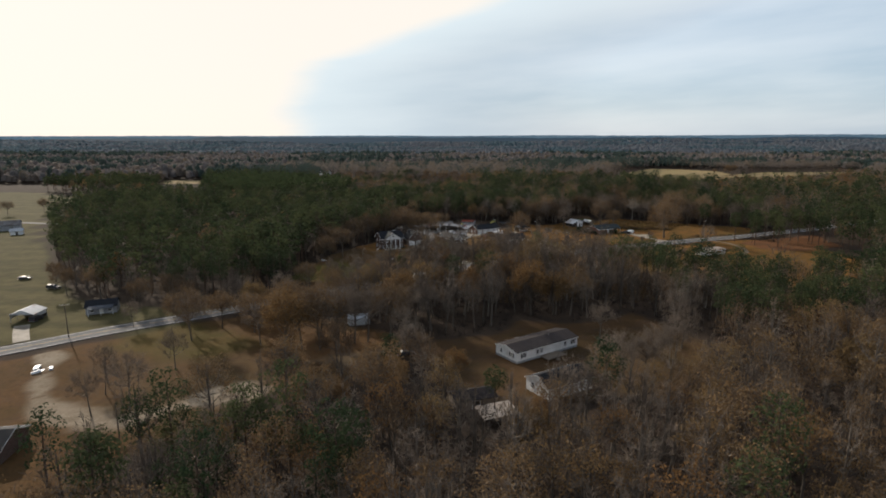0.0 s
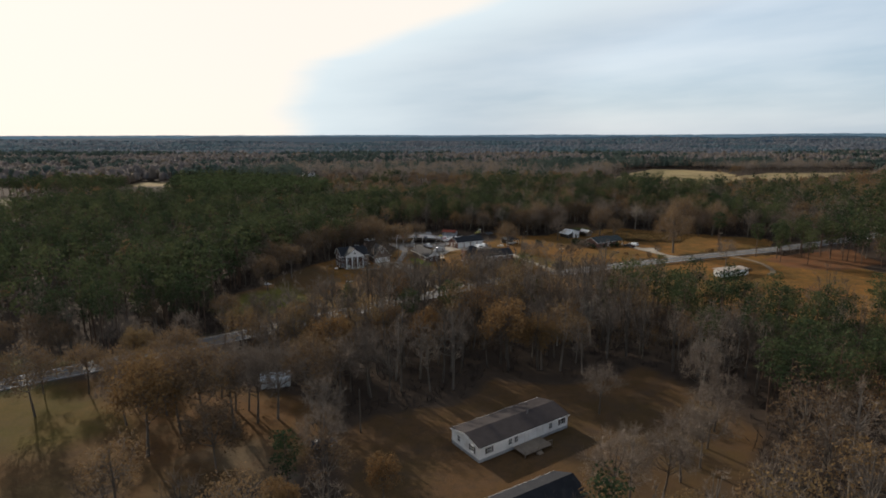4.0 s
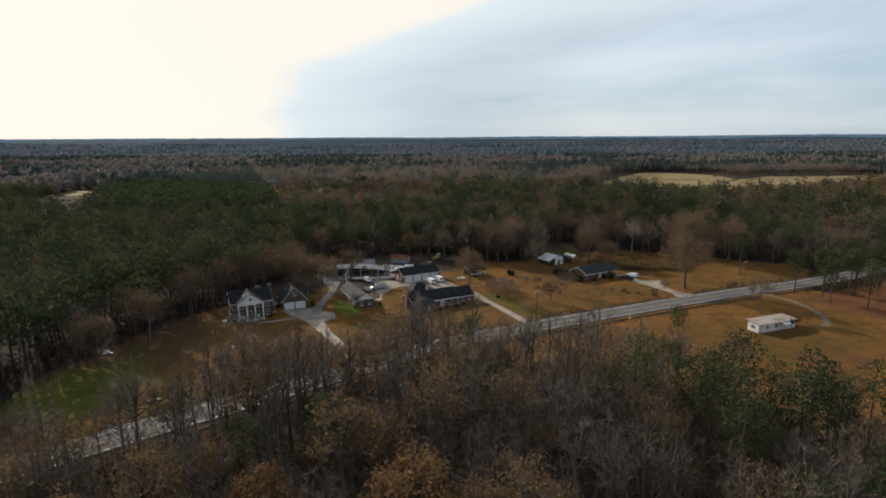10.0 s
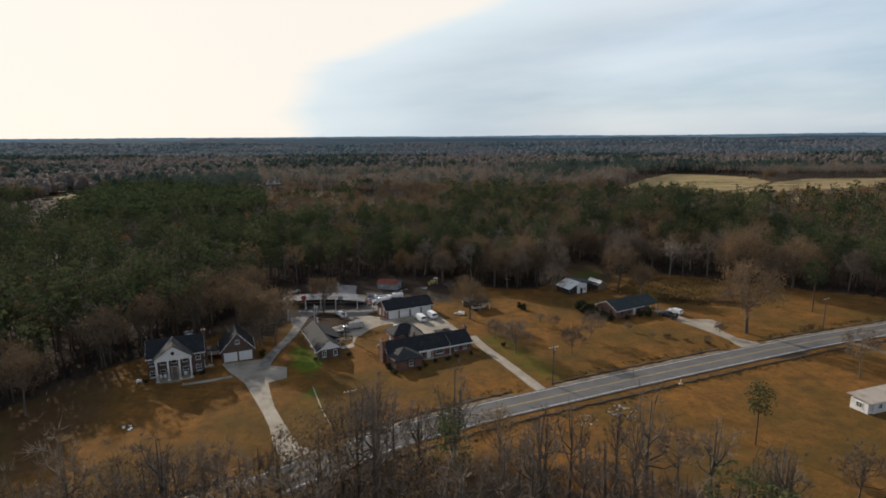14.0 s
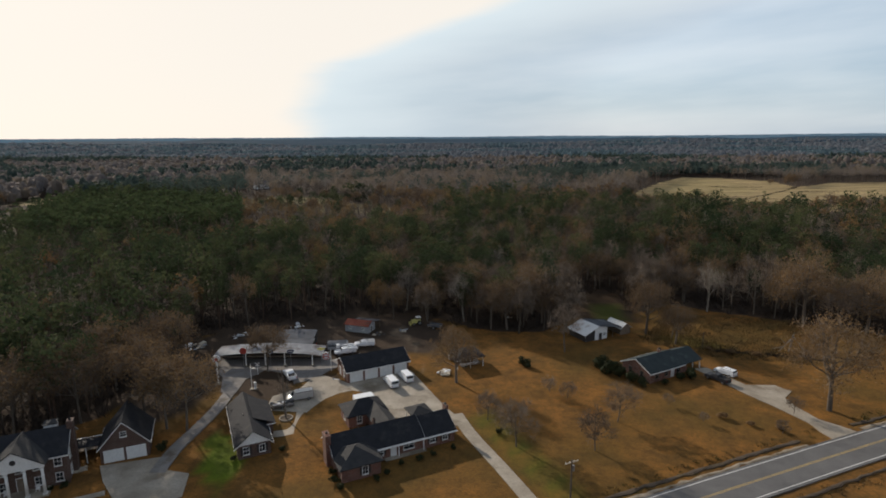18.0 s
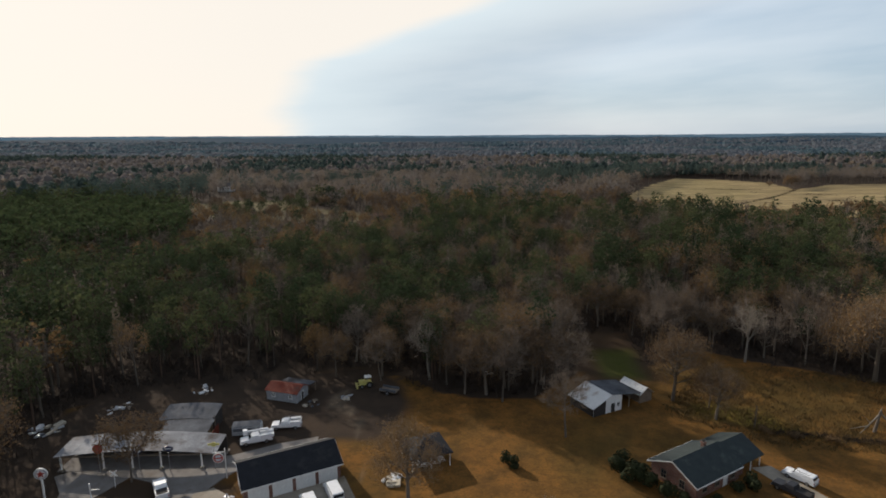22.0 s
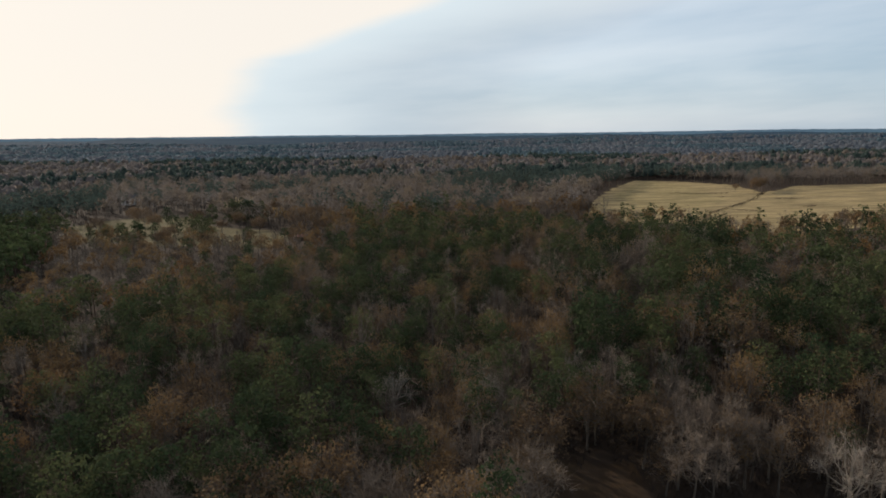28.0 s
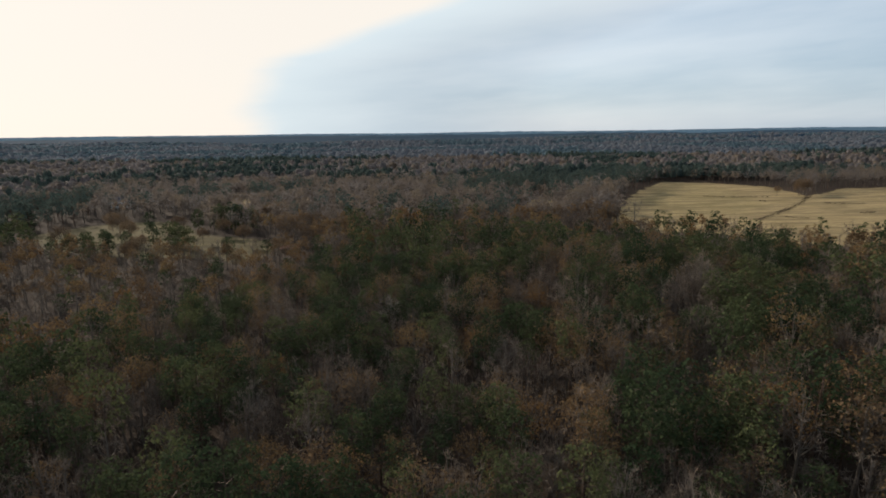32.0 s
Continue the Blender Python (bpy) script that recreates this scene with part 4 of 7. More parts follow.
far_pines = [clump_shape(700 + k, rng.uniform(15, 19), rng.uniform(4.0, 5.2), 2, 12, 1.1) for k in range(5)]
far_hard = [clump_shape(800 + k, rng.uniform(12, 17), rng.uniform(4.6, 6.2), 2, 9, 1.1) for k in range(5)]
brush = []
for k in range(5):
    sh, r_ = Shape(), np.random.default_rng(950 + k)
    base = r_.normal(0, 0.7, (26, 3)) * (1, 1, 0)
    sh.slivers(base, base + unit(r_.normal(0, 0.5, (26, 3)) + (0, 0, 0.9)) * r_.uniform(0.8, 2.6, (26, 1)), 0.12, r_, 0)
    brush.append(sh.done())


def plant(x, y, lo, hi, pines, hards, oaks, tag, seed, far=0, brown=None):
    kind = rng.random(len(x))
    p = pine_share(x, y)
    is_pine = kind < p
    leafy = rng.random(len(x))
    leaf_share = np.where((y < 140), 0.42, np.where((y > 395) & (y < 690) & (x > -170), 0.34, np.where(y > 540, 0.30, 0.14)))
    leaf_share = leaf_share if brown is None else np.full(len(x), brown)
    sc = rng.uniform(lo, hi, len(x)) * np.where((inside(LOW_WEST, x, y) > 0) | (inside(LOW_EAST, x, y) > 0), 0.78, np.where((inside(TALL_EDGE, x, y) > 0) | (inside(TALL_BELT, x, y) > 0), 1.25, np.where(inside(LOW_FRONT, x, y) > 0, 0.82, np.where(inside(TALL_ROAD, x, y) > 0, 1.22, 1.0))))
    rows = np.stack([x, y, sc], 1)
    out = []
    # the far sets carry the painted haze tint
    sets = ((M_pinebark, M_far_needle_haze), (M_bark, M_far_twig_haze), (M_bark, M_far_twig_haze, M_far_orange_haze), (M_bark, M_far_twig_haze, M_far_brown_haze)) if far == 3 else ((M_bark, M_far_needle_haze), (M_bark, M_far_twig_haze), (M_bark, M_far_orange_haze), (M_bark, M_far_brown_haze)) if far == 1 else ((M_bark, M_hazy_needle), (M_bark, M_hazy_twig), (M_bark, M_hazy_twig), (M_bark, M_hazy_twig)) if far else (PINE, HARD, OAK, RUST)
    for name, label, sel, shapes, mats in (
            ("pine_woods", "dense stand of dark green pine trees" + tag, is_pine, pines, sets[0]),
            ("bare_woods", "leafless grey-brown hardwood trees" + tag, ~is_pine & (leafy > leaf_share), hards, sets[1]),
            ("oak_woods", "hardwood trees with dry orange leaves" + tag, ~is_pine & (leafy < leaf_share * 0.42), oaks, sets[2]),
            ("brown_woods", "hardwood trees with withered brown leaves" + tag, ~is_pine & (leafy >= leaf_share * 0.42) & (leafy <= leaf_share), oaks, sets[3])):
        if sel.any():
            out.append(grove(name, label, shapes, rows[sel], mats, seed + len(out)))
    return out


x, y = scatter(-130, 230, 52, 560, 5.7)
ok = wooded(x, y) & (x > -0.75 * y - 30) & (inside(PLANTATION, x, y) < 0)
for hx, hy in HOUSES_IN_WOODS:
    ok &= np.hypot(x - hx, y - hy) > 9.5
ok &= (inside(OPEN_FRONT, x, y) < 0) | (rng.random(len(x)) < 0.46)
front = (y < 470) | (np.abs(x - 0.2 * y) < 95)
near_zone = ok & (np.abs(x - 0.2 * y) < 135) & front
edge_zone = near_zone & (y > 335) & (x > 44) & (inside(YARDS, x, y) > -26)
inner = near_zone & ~edge_zone
behind = inner & (x < -35) & (y > 205)
inner &= ~behind
plant(x[behind], y[behind], 0.98, 1.28, mid_pines, mid_hard, mid_oak, " west of the yards", 4)
plant(x[inner], y[inner], 0.72, 1.12, near_pines, near_hard, near_oak, " in the near woods", 1)
thin = edge_zone & (rng.random(len(x)) < 0.95)
plant(x[thin], y[thin], 0.75, 1.1, near_pines, edge_hard, edge_oak, " along the yards' edge", 6, 0, 0.45)
x, y = scatter(-420, 620, 120, 700, 7.2)
mid_zone = wooded(x, y) & (inside(PLANTATION, x, y) < 0) & ~((np.abs(x - 0.2 * y) < 135) & (x > -130) & (x < 230) & ((y < 470) | ((y < 560) & (np.abs(x - 0.2 * y) < 95))))
away = off_line([(0, 0), (45, 170), (52, 250), (71, 345)], x, y) > 300
plant(x[mid_zone & ~away], y[mid_zone & ~away], 0.82, 1.15, mid_pines, mid_hard, mid_oak, " in the woods beyond", 11)
plant(x[mid_zone & away], y[mid_zone & away], 0.82, 1.15, outer_pines, outer_hard, outer_oak, " in the outer woods", 14)
x, y = scatter(-300, -60, 470, 680, 5.0)
k = inside(PLANTATION, x, y) > 0
young = [pine_shape(460 + k_, 15, 2.9, 6, 18, 0.52, 0.25, 3) for k_ in range(4)]
grove("pine_plantation", "even block of young green pines", young, np.stack([x, y, rng.uniform(1.1, 1.25, len(x))], 1)[k], (M_pinebark, M_young_needle), 17)
x, y = scatter(-260, 680, 697, 1010, 9.4)
k = wooded(x, y, 1.0)
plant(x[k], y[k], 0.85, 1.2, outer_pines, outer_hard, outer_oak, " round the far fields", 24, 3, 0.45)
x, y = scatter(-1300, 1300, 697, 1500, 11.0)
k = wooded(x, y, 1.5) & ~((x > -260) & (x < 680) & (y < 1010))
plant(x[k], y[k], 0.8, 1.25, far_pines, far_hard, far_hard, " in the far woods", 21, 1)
ring = [clump_shape(900 + k, 16, 10, 1, 5, 2.0, 6) for k in range(6)]
x, y = scatter(-2100, 2100, 1500, 2350, 17)
k = np.ones(len(x), bool)
for p in FAR_OPEN:
    k &= inside(p, x, y) < 0
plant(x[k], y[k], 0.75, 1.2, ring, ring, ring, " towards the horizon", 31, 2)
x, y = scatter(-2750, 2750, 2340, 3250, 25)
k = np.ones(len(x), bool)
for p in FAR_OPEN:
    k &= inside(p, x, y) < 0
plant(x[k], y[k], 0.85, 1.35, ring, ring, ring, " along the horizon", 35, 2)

# the last woods before the horizon: one uneven sheet of crowns over the rolling land
turn_, out_ = np.linspace(-0.86, 0.86, 640), np.geomspace(2800, 4640, 90)
ta, ra = np.meshgrid(turn_, out_)
px_, py_ = (np.sin(ta) * ra).ravel(), (np.cos(ta) * ra).ravel()
crown = 9 + 3.5 * waves(px_, py_, 420, 61) + np.random.default_rng(62).uniform(0, 4.5, len(px_))
for p in FAR_OPEN:
    crown = np.where(inside(p, px_, py_) > 0, -1.0, crown)
i = (np.arange(89)[:, None] * 640 + np.arange(639)).ravel()
sheet = bpy.data.meshes.new("horizon_woods")
sheet.from_pydata(np.stack([px_, py_, height(px_, py_) + crown], 1), [], np.stack([i, i + 1, i + 641, i + 640], 1))
for q in sheet.polygons:
    q.use_smooth = True
# the blue-grey base colour stands in for haze
sheet.materials.append(M_horizon_haze)
tagged(new("horizon_woods", sheet), "unbroken woods out to the horizon, painted blue-grey for haze", "woods", kind="stuff")
x, y = scatter(-110, 220, 60, 540, 4.4)
k = (wooded(x, y, -2.5)) & (np.abs(x - 0.2 * y) < 125)
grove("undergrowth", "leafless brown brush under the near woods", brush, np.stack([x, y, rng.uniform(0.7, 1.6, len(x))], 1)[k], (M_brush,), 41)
x, y = scatter(-40, 150, 186, 262, 2.1)
k = (y < np.interp(x, [-40, 26, 36, 52, 68, 84, 98, 112, 150], [203, 247, 246, 246, 245, 232, 220, 212, 200])) & (y > np.interp(x, [-40, 150], [186, 186]))
for part_ in (0, 1):
    sel = k & ((rng.random(len(x)) < 0.6) == (part_ == 0))
    grove("roadside_brush", ("leafless brown" if part_ == 0 else "withered tan") + " brush and briars between the woods and the road", brush, np.stack([x, y, rng.uniform(0.6, 1.5, len(x))], 1)[sel], (M_twig if part_ == 0 else M_rust,), 45 + part_)
saplings = []
for q in range(6):
    sh, r_ = Shape(), np.random.default_rng(930 + q)
    base = r_.normal(0, 0.8, (34, 3)) * (1, 1, 0)
    tip = base + unit(r_.normal(0, 0.35, (34, 3)) + (0, 0, 0.9)) * r_.uniform(1.5, 5.0, (34, 1))
    sh.slivers(base, tip, 0.11, r_, 0)
    n = unit(r_.normal(size=(22, 3)))
    sh.scales(tip[:22] * (1, 1, 0.75) + n * 0.5, n, 0.3, r_, 1)
    saplings.append(sh.done())
x, y = scatter(-110, 215, 190, 430, 2.7)
d = inside(YARDS, x, y)
k = (d < -1.5) & (d > -15) & wooded(x, y, 1.5)
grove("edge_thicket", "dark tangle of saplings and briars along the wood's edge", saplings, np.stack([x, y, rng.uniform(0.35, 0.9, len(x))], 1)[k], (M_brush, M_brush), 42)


# ---- buildings ----
def thing(name, x, y, turn, label, category, group="", z=0.0):
    ob = new(name)
    ob.empty_display_size = 0.5
    ob.matrix_basis = pose(x, y, z, 0, 0, turn)
    return tagged(ob, label, category, group)


def box(bm, x0, x1, y0, y1, z0, z1):
    v = [bm.verts.new(p) for p in ((x0, y0, z0), (x1, y0, z0), (x1, y1, z0), (x0, y1, z0), (x0, y0, z1), (x1, y0, z1), (x1, y1, z1), (x0, y1, z1))]
    for f in ((3, 2, 1, 0), (4, 5, 6, 7), (0, 1, 5, 4), (1, 2, 6, 5), (2, 3, 7, 6), (3, 0, 4, 7)):
        bm.faces.new([v[k] for k in f])
    return bm


def boxes(*rows):
    bm = bmesh.new()
    for r in rows:
        box(bm, *r)
    return bm


def rod(a, b, r, sides=8, r2=None):
    bm = bmesh.new()
    V, T = tubes([a, b], [r, r if r2 is None else r2], sides)
    vs = [bm.verts.new(v) for v in V]
    for s in range(sides):
        n = (s + 1) % sides
        bm.faces.new((vs[s], vs[n], vs[sides + n], vs[sides + s]))
    bm.faces.new(vs[sides:]), bm.faces.new(vs[:sides][::-1])
    bmesh.ops.recalc_face_normals(bm, faces=bm.faces)
    return bm


def prism(profile, a, b, axis):
    """An outline in (across, up) pushed along 'x' or 'y' from a to b."""
    bm = bmesh.new()
    put = (lambda s, c, z: (s, c, z)) if axis == "x" else (lambda s, c, z: (c, s, z))
    v0, v1 = [bm.verts.new(put(a, c, z)) for c, z in profile], [bm.verts.new(put(b, c, z)) for c, z in profile]
    for k in range(len(profile)):
        j = (k + 1) % len(profile)
        bm.faces.new((v0[k], v0[j], v1[j], v1[k]))
    bm.faces.new(v0), bm.faces.new(v1)
    bmesh.ops.recalc_face_normals(bm, faces=bm.faces)
    return bm


def gable_walls(c0, c1, a, b, eave, rise, axis):
    return prism([(c0, 0), (c1, 0), (c1, eave), ((c0 + c1) / 2, eave + rise), (c0, eave)], a, b, axis)


def gable_roof(c0, c1, a, b, eave, rise, axis, over=0.45, end=0.35, thick=0.16):
    m, k = (c0 + c1) / 2, rise / ((c1 - c0) / 2)
    e = eave - k * over
    return prism([(c0 - over, e + 0.02), (m, eave + rise + 0.02), (c1 + over, e + 0.02), (c1 + over, e + 0.02 + thick), (m, eave + rise + 0.02 + thick * 1.15), (c0 - over, e + 0.02 + thick)], a - end, b + end, axis)


def hip_roof(x0, x1, y0, y1, eave, rise, over=0.45, thick=0.16):
    bm = bmesh.new()
    x0, x1, y0, y1 = x0 - over, x1 + over, y0 - over, y1 + over
    half = min(x1 - x0, y1 - y0) / 2
    if x1 - x0 >= y1 - y0:
        ridge = ((x0 + half, (y0 + y1) / 2), (x1 - half, (y0 + y1) / 2))
    else:
        ridge = (((x0 + x1) / 2, y0 + half), ((x0 + x1) / 2, y1 - half))
    low = [bm.verts.new((x, y, eave - 0.12)) for x, y in ((x0, y0), (x1, y0), (x1, y1), (x0, y1))]
    up_ = [bm.verts.new((x, y, eave - 0.12 + thick)) for x, y in ((x0, y0), (x1, y0), (x1, y1), (x0, y1))]
    r = [bm.verts.new((x, y, eave + rise)) for x, y in ridge]
    bm.faces.new(low[::-1])
    for k in range(4):
        j = (k + 1) % 4
        bm.faces.new((low[k], low[j], up_[j], up_[k]))
    if x1 - x0 >= y1 - y0:
        for f in ((up_[0], up_[1], r[1], r[0]), (up_[1], up_[2], r[1]), (up_[2], up_[3], r[0], r[1]), (up_[3], up_[0], r[0])):
            bm.faces.new(f)
    else:
        for f in ((up_[0], up_[1], r[0]), (up_[1], up_[2], r[1], r[0]), (up_[2], up_[3], r[1]), (up_[3], up_[0], r[0], r[1])):
            bm.faces.new(f)
    bmesh.ops.recalc_face_normals(bm, faces=bm.faces)
    return bm


def fascia(host, c0, c1, a, b, eave, rise, axis, over=0.45, end=0.35, mat=None):
    """White boards along both eaves and up both gable ends."""
    m, k = (c0 + c1) / 2, rise / ((c1 - c0) / 2)
    e = eave - k * over
    for c, s in ((c0 - over, -1), (c1 + over, 1)):
        part("fascia", prism([(c, e - 0.06), (c + s * 0.05, e - 0.06), (c + s * 0.05, e + 0.17), (c, e + 0.17)], a - end, b + end, axis), mat or M_white, host)
    for at, s in ((a - end, -1), (b + end, 1)):
        for lo, hi in (((c0 - over, e), (m, eave + rise)), ((m, eave + rise), (c1 + over, e))):
            part("bargeboard", prism([(lo[0], lo[1] - 0.05), (hi[0], hi[1] - 0.05), (hi[0], hi[1] + 0.15), (lo[0], lo[1] + 0.15)], at + s * 0.04, at, axis), mat or M_white, host)


def spot(side, at, z, x0, x1, y0, y1):
    """The pose of a thing on a wall of a block; it faces outwards."""
    return {"front": pose(at, y0, z), "back": pose(at, y1, z, 0, 0, 180), "left": pose(x0, at, z, 0, 0, -90), "right": pose(x1, at, z, 0, 0, 90)}[side]


def window(host, m, wide=0.95, tall=1.35, shutters=None, mat=None):
    w, h, f = wide / 2, tall / 2, 0.08
    win = part("window", boxes((-w - f, w + f, -0.09, -0.001, h, h + f), (-w - f, w + f, -0.09, -0.001, -h - f, -h), (-w - f, -w, -0.09, -0.001, -h, h), (w, w + f, -0.09, -0.001, -h, h), (-w, w, -0.07, -0.022, -0.03, 0.03), (-0.02, 0.02, -0.06, -0.022, 0.03, h), (-0.02, 0.02, -0.06, -0.022, -h, -0.03)), mat or M_white, host)
    win.matrix_basis = m
    part("pane", boxes((-w, w, -0.02, -0.002, -h, h)), M_glass, win, "dark glass pane")
    part("sill", boxes((-w - 0.14, w + 0.14, -0.16, -0.001, -h - f - 0.07, -h - f)), mat or M_white, win)
    if shutters:
        for s in (-1, 1):
            a, b = sorted((s * (w + f + 0.02), s * (w + f + 0.40)))
            sh = part("shutter", boxes((a, b, -0.05, -0.003, -h - f, h + f)), shutters, win, "dark louvred shutter")
    return win


def door(host, m, wide=0.95, tall=2.05, mat=None):
    w = wide / 2
    d = part("door", boxes((-w, w, -0.05, -0.002, 0, tall), (-w + 0.12, w - 0.12, -0.07, -0.05, 0.2, 0.9), (-w + 0.12, w - 0.12, -0.07, -0.05, 1.05, tall - 0.15)), mat or M_white, host)
    d.matrix_basis = m
    part("door_frame", boxes((-w - 0.1, -w, -0.08, -0.001, 0, tall + 0.1), (w, w + 0.1, -0.08, -0.001, 0, tall + 0.1), (-w, w, -0.08, -0.001, tall, tall + 0.1)), M_white, d)
    part("handle", boxes((w - 0.14, w - 0.08, -0.13, -0.05, 0.98, 1.06)), M_steel, d)
    return d


def garage_door(host, m, wide=2.6, tall=2.15):
    w, q = wide / 2, tall / 4
    d = part("garage_door", boxes((-w, w, -0.02, -0.002, 0, tall)), M_door_white, host, "white panelled garage door")
    d.matrix_basis = m
    for k in range(4):
        part("panel", boxes(*[(-w + j * wide / 4 + 0.06, -w + (j + 1) * wide / 4 - 0.06, -0.055, -0.02, k * q + 0.05, (k + 1) * q - 0.04) for j in range(4)]), M_door_white, d)
    part("door_frame", boxes((-w - 0.14, -w, -0.1, -0.001, 0, tall + 0.14), (w, w + 0.14, -0.1, -0.001, 0, tall + 0.14), (-w, w, -0.1, -0.001, tall, tall + 0.14)), M_white, d)
    return d


def chimney(host, x, y, z0, z1, wx, wy, mat):
    c = part("chimney", boxes((x - wx / 2, x + wx / 2, y - wy / 2, y + wy / 2, z0, z1), (x - wx / 2 - 0.07, x + wx / 2 + 0.07, y - wy / 2 - 0.07, y + wy / 2 + 0.07, z1 - 0.25, z1 - 0.1)), mat, host, "brick chimney")
    part("flue", boxes((x - 0.18, x + 0.18, y - 0.18, y + 0.18, z1, z1 + 0.3)), M_dark, c)
    return c


def vent(host, x, y, z, tall=0.5):
    return part("vent_pipe", rod((x, y, z), (x, y, z + tall), 0.06, 8), M_steel, host)


def ribs(host, c0, c1, a, b, eave, rise, axis, step=0.6, over=0.45, end=0.3, mat=None, sides=(0, 1)):
    """Raised seams of a tin roof, running from eave to ridge."""
    m, k = (c0 + c1) / 2, rise / ((c1 - c0) / 2)
    n = int((b - a + 2 * end) / step)
    for j in range(n + 1):
        s = a - end + j * (b - a + 2 * end) / n
        for q in sides:
            lo = c0 - over if q == 0 else c1 + over
            e = eave - k * over
            part("roof_seam", prism([(lo, e + 0.17), (m, eave + rise + 0.19), (m, eave + rise + 0.23), (lo, e + 0.21)], s - 0.025, s + 0.025, axis), mat or M_tin, host)


# the two-storey columned house
h = thing("house", -32.2, 278.2, 25, "two-storey brown brick house with white columned portico", "house")
part("wall", gable_walls(0, 8.6, 1.1, 13.2, 5.5, 2.9, "x"), M_brick_brown, h)
part("roof", gable_roof(0, 8.6, 1.1, 13.2, 5.5, 2.9, "x"), M_shingle, h, "charcoal shingle roof")
fascia(h, 0, 8.6, 1.1, 13.2, 5.5, 2.9, "x")
g = part("portico", prism([(2.7, 5.75), (10.5, 5.75), (6.6, 8.5)], -2.6, -2.45, "y"), M_white, h, "white portico gable")
part("pediment_vent", rod((6.6, -2.72, 6.8), (6.6, -2.58, 6.8), 0.42, 16), M_dark, g)
part("portico_roof", gable_roof(2.7, 10.5, -2.6, 4.3, 5.75, 2.75, "y", 0.4, 0.25), M_shingle_grey, h, "grey shingle portico roof")
part("entablature", boxes((2.6, 10.6, -2.62, -2.1, 5.15, 5.74), (2.6, 10.6, -2.1, -0.004, 5.55, 5.74)), M_white, g)
part("porch_floor", boxes((2.5, 10.7, -2.9, 0, 0, 0.3), (5.2, 8.0, -3.5, -2.9, 0, 0.15)), M_concrete, h)
for cx in (3.0, 5.4, 7.8, 10.2):
    c = part("column", rod((cx, -2.35, 0.55), (cx, -2.35, 5.15), 0.24, 14, 0.2), M_white, h, "white round column", True)
    part("base", boxes((cx - 0.33, cx + 0.33, -2.68, -2.02, 0.3, 0.55)), M_white, c)
    part("capital", boxes((cx - 0.3, cx + 0.3, -2.65, -2.05, 4.95, 5.15)), M_white, c)
for cx in (1.95, 4.2, 9.0, 11.9):
    for z in (1.5, 4.3):
        window(h, spot("front", cx, z, 0, 13.2, 0, 8.6), 1.0, 1.45)
window(h, spot("front", 6.6, 4.3, 0, 13.2, 0, 8.6), 1.1, 1.45)
door(h, spot("front", 6.6, 0.3, 0, 13.2, 0, 8.6), 1.2, 2.3, M_wood)
for s, k in (("left", 2.2), ("left", 6.2), ("right", 2.2), ("right", 6.2)):
    for z in (1.5, 4.3):
        window(h, spot(s, k, z, 1.1, 13.2, 0, 8.6), 0.9, 1.4)
d = part("dormer", boxes((9.3, 11.1, 5.6, 7.4, 6.6, 8.5)), M_siding, h, "pale boxed rear dormer")
part("dormer_roof", boxes((9.15, 11.25, 5.45, 7.55, 8.5, 8.62)), M_shingle_grey, d)
bench = thing("garden_bench", *(h.matrix_basis @ Vector((-1.0, -0.3, 0))).xy, 25, "white garden bench beside the columned house", "bench")
part("seat", boxes((-0.6, 0.6, -0.25, 0.25, 0.38, 0.46)), M_white, bench), part("backrest", boxes((-0.6, 0.6, 0.2, 0.26, 0.46, 0.85)), M_white, bench)
for sx in (-0.55, 0.45):
    part("leg", boxes((sx, sx + 0.1, -0.22, 0.22, 0, 0.38)), M_white, bench)
chimney(h, 13.5, 4.3, 0, 9.4, 0.9, 1.5, M_brick_brown)
for k, cx in enumerate((3.6, 4.6, 8.9)):
    ch = thing("porch_chair", *(h.matrix_basis @ Vector((cx, -1.0, 0.3))).xy, 25, "white porch rocking chair on the columned porch", "chair", "porch chairs", z=0.3)
    part("seat", boxes((-0.28, 0.28, -0.25, 0.25, 0.38, 0.44)), M_white, ch)
    part("backrest", boxes((-0.28, 0.28, 0.2, 0.26, 0.44, 1.1)), M_white, ch)
    for sx, sy in ((-0.26, -0.24), (0.2, -0.24), (-0.26, 0.18), (0.2, 0.18)):
        part("leg", boxes((sx, sx + 0.06, sy, sy + 0.06, 0, 0.38)), M_white, ch)

# the double garage beside it, with its covered link and deck
h = thing("garage", -18.3, 289.2, 24, "brick double garage with steep charcoal roof", "garage")
part("wall", gable_walls(0, 7.8, 0, 8.8, 3.0, 4.3, "y"), M_brick_brown, h)
part("roof", gable_roof(0, 7.8, 0, 8.8, 3.0, 4.3, "y", 0.4, 0.3), M_shingle, h, "steep charcoal shingle roof")
fascia(h, 0, 7.8, 0, 8.8, 3.0, 4.3, "y", 0.4, 0.3)
for cx in (2.1, 5.7):
    garage_door(h, spot("front", cx, 0, 0, 7.8, 0, 8.8), 2.9, 2.25)
window(h, spot("front", 3.9, 5.0, 0, 7.8, 0, 8.8), 0.9, 0.9)
part("link_roof", prism([(-4.9, 3.25), (-0.2, 3.05), (-0.2, 3.2), (-4.9, 3.4)], 1.2, 4.4, "y"), M_shingle, h, "low charcoal roof of the covered link")
for cx in (-4.6, -2.4):
    part("post", boxes((cx, cx + 0.14, 1.4, 1.54, 0, 3.1)), M_white, h)
k = thing("deck", *(h.matrix_basis @ Vector((-5.0, 4.7, 0))).xy, 24, "brown wooden deck with pale railing behind the garage link", "deck")
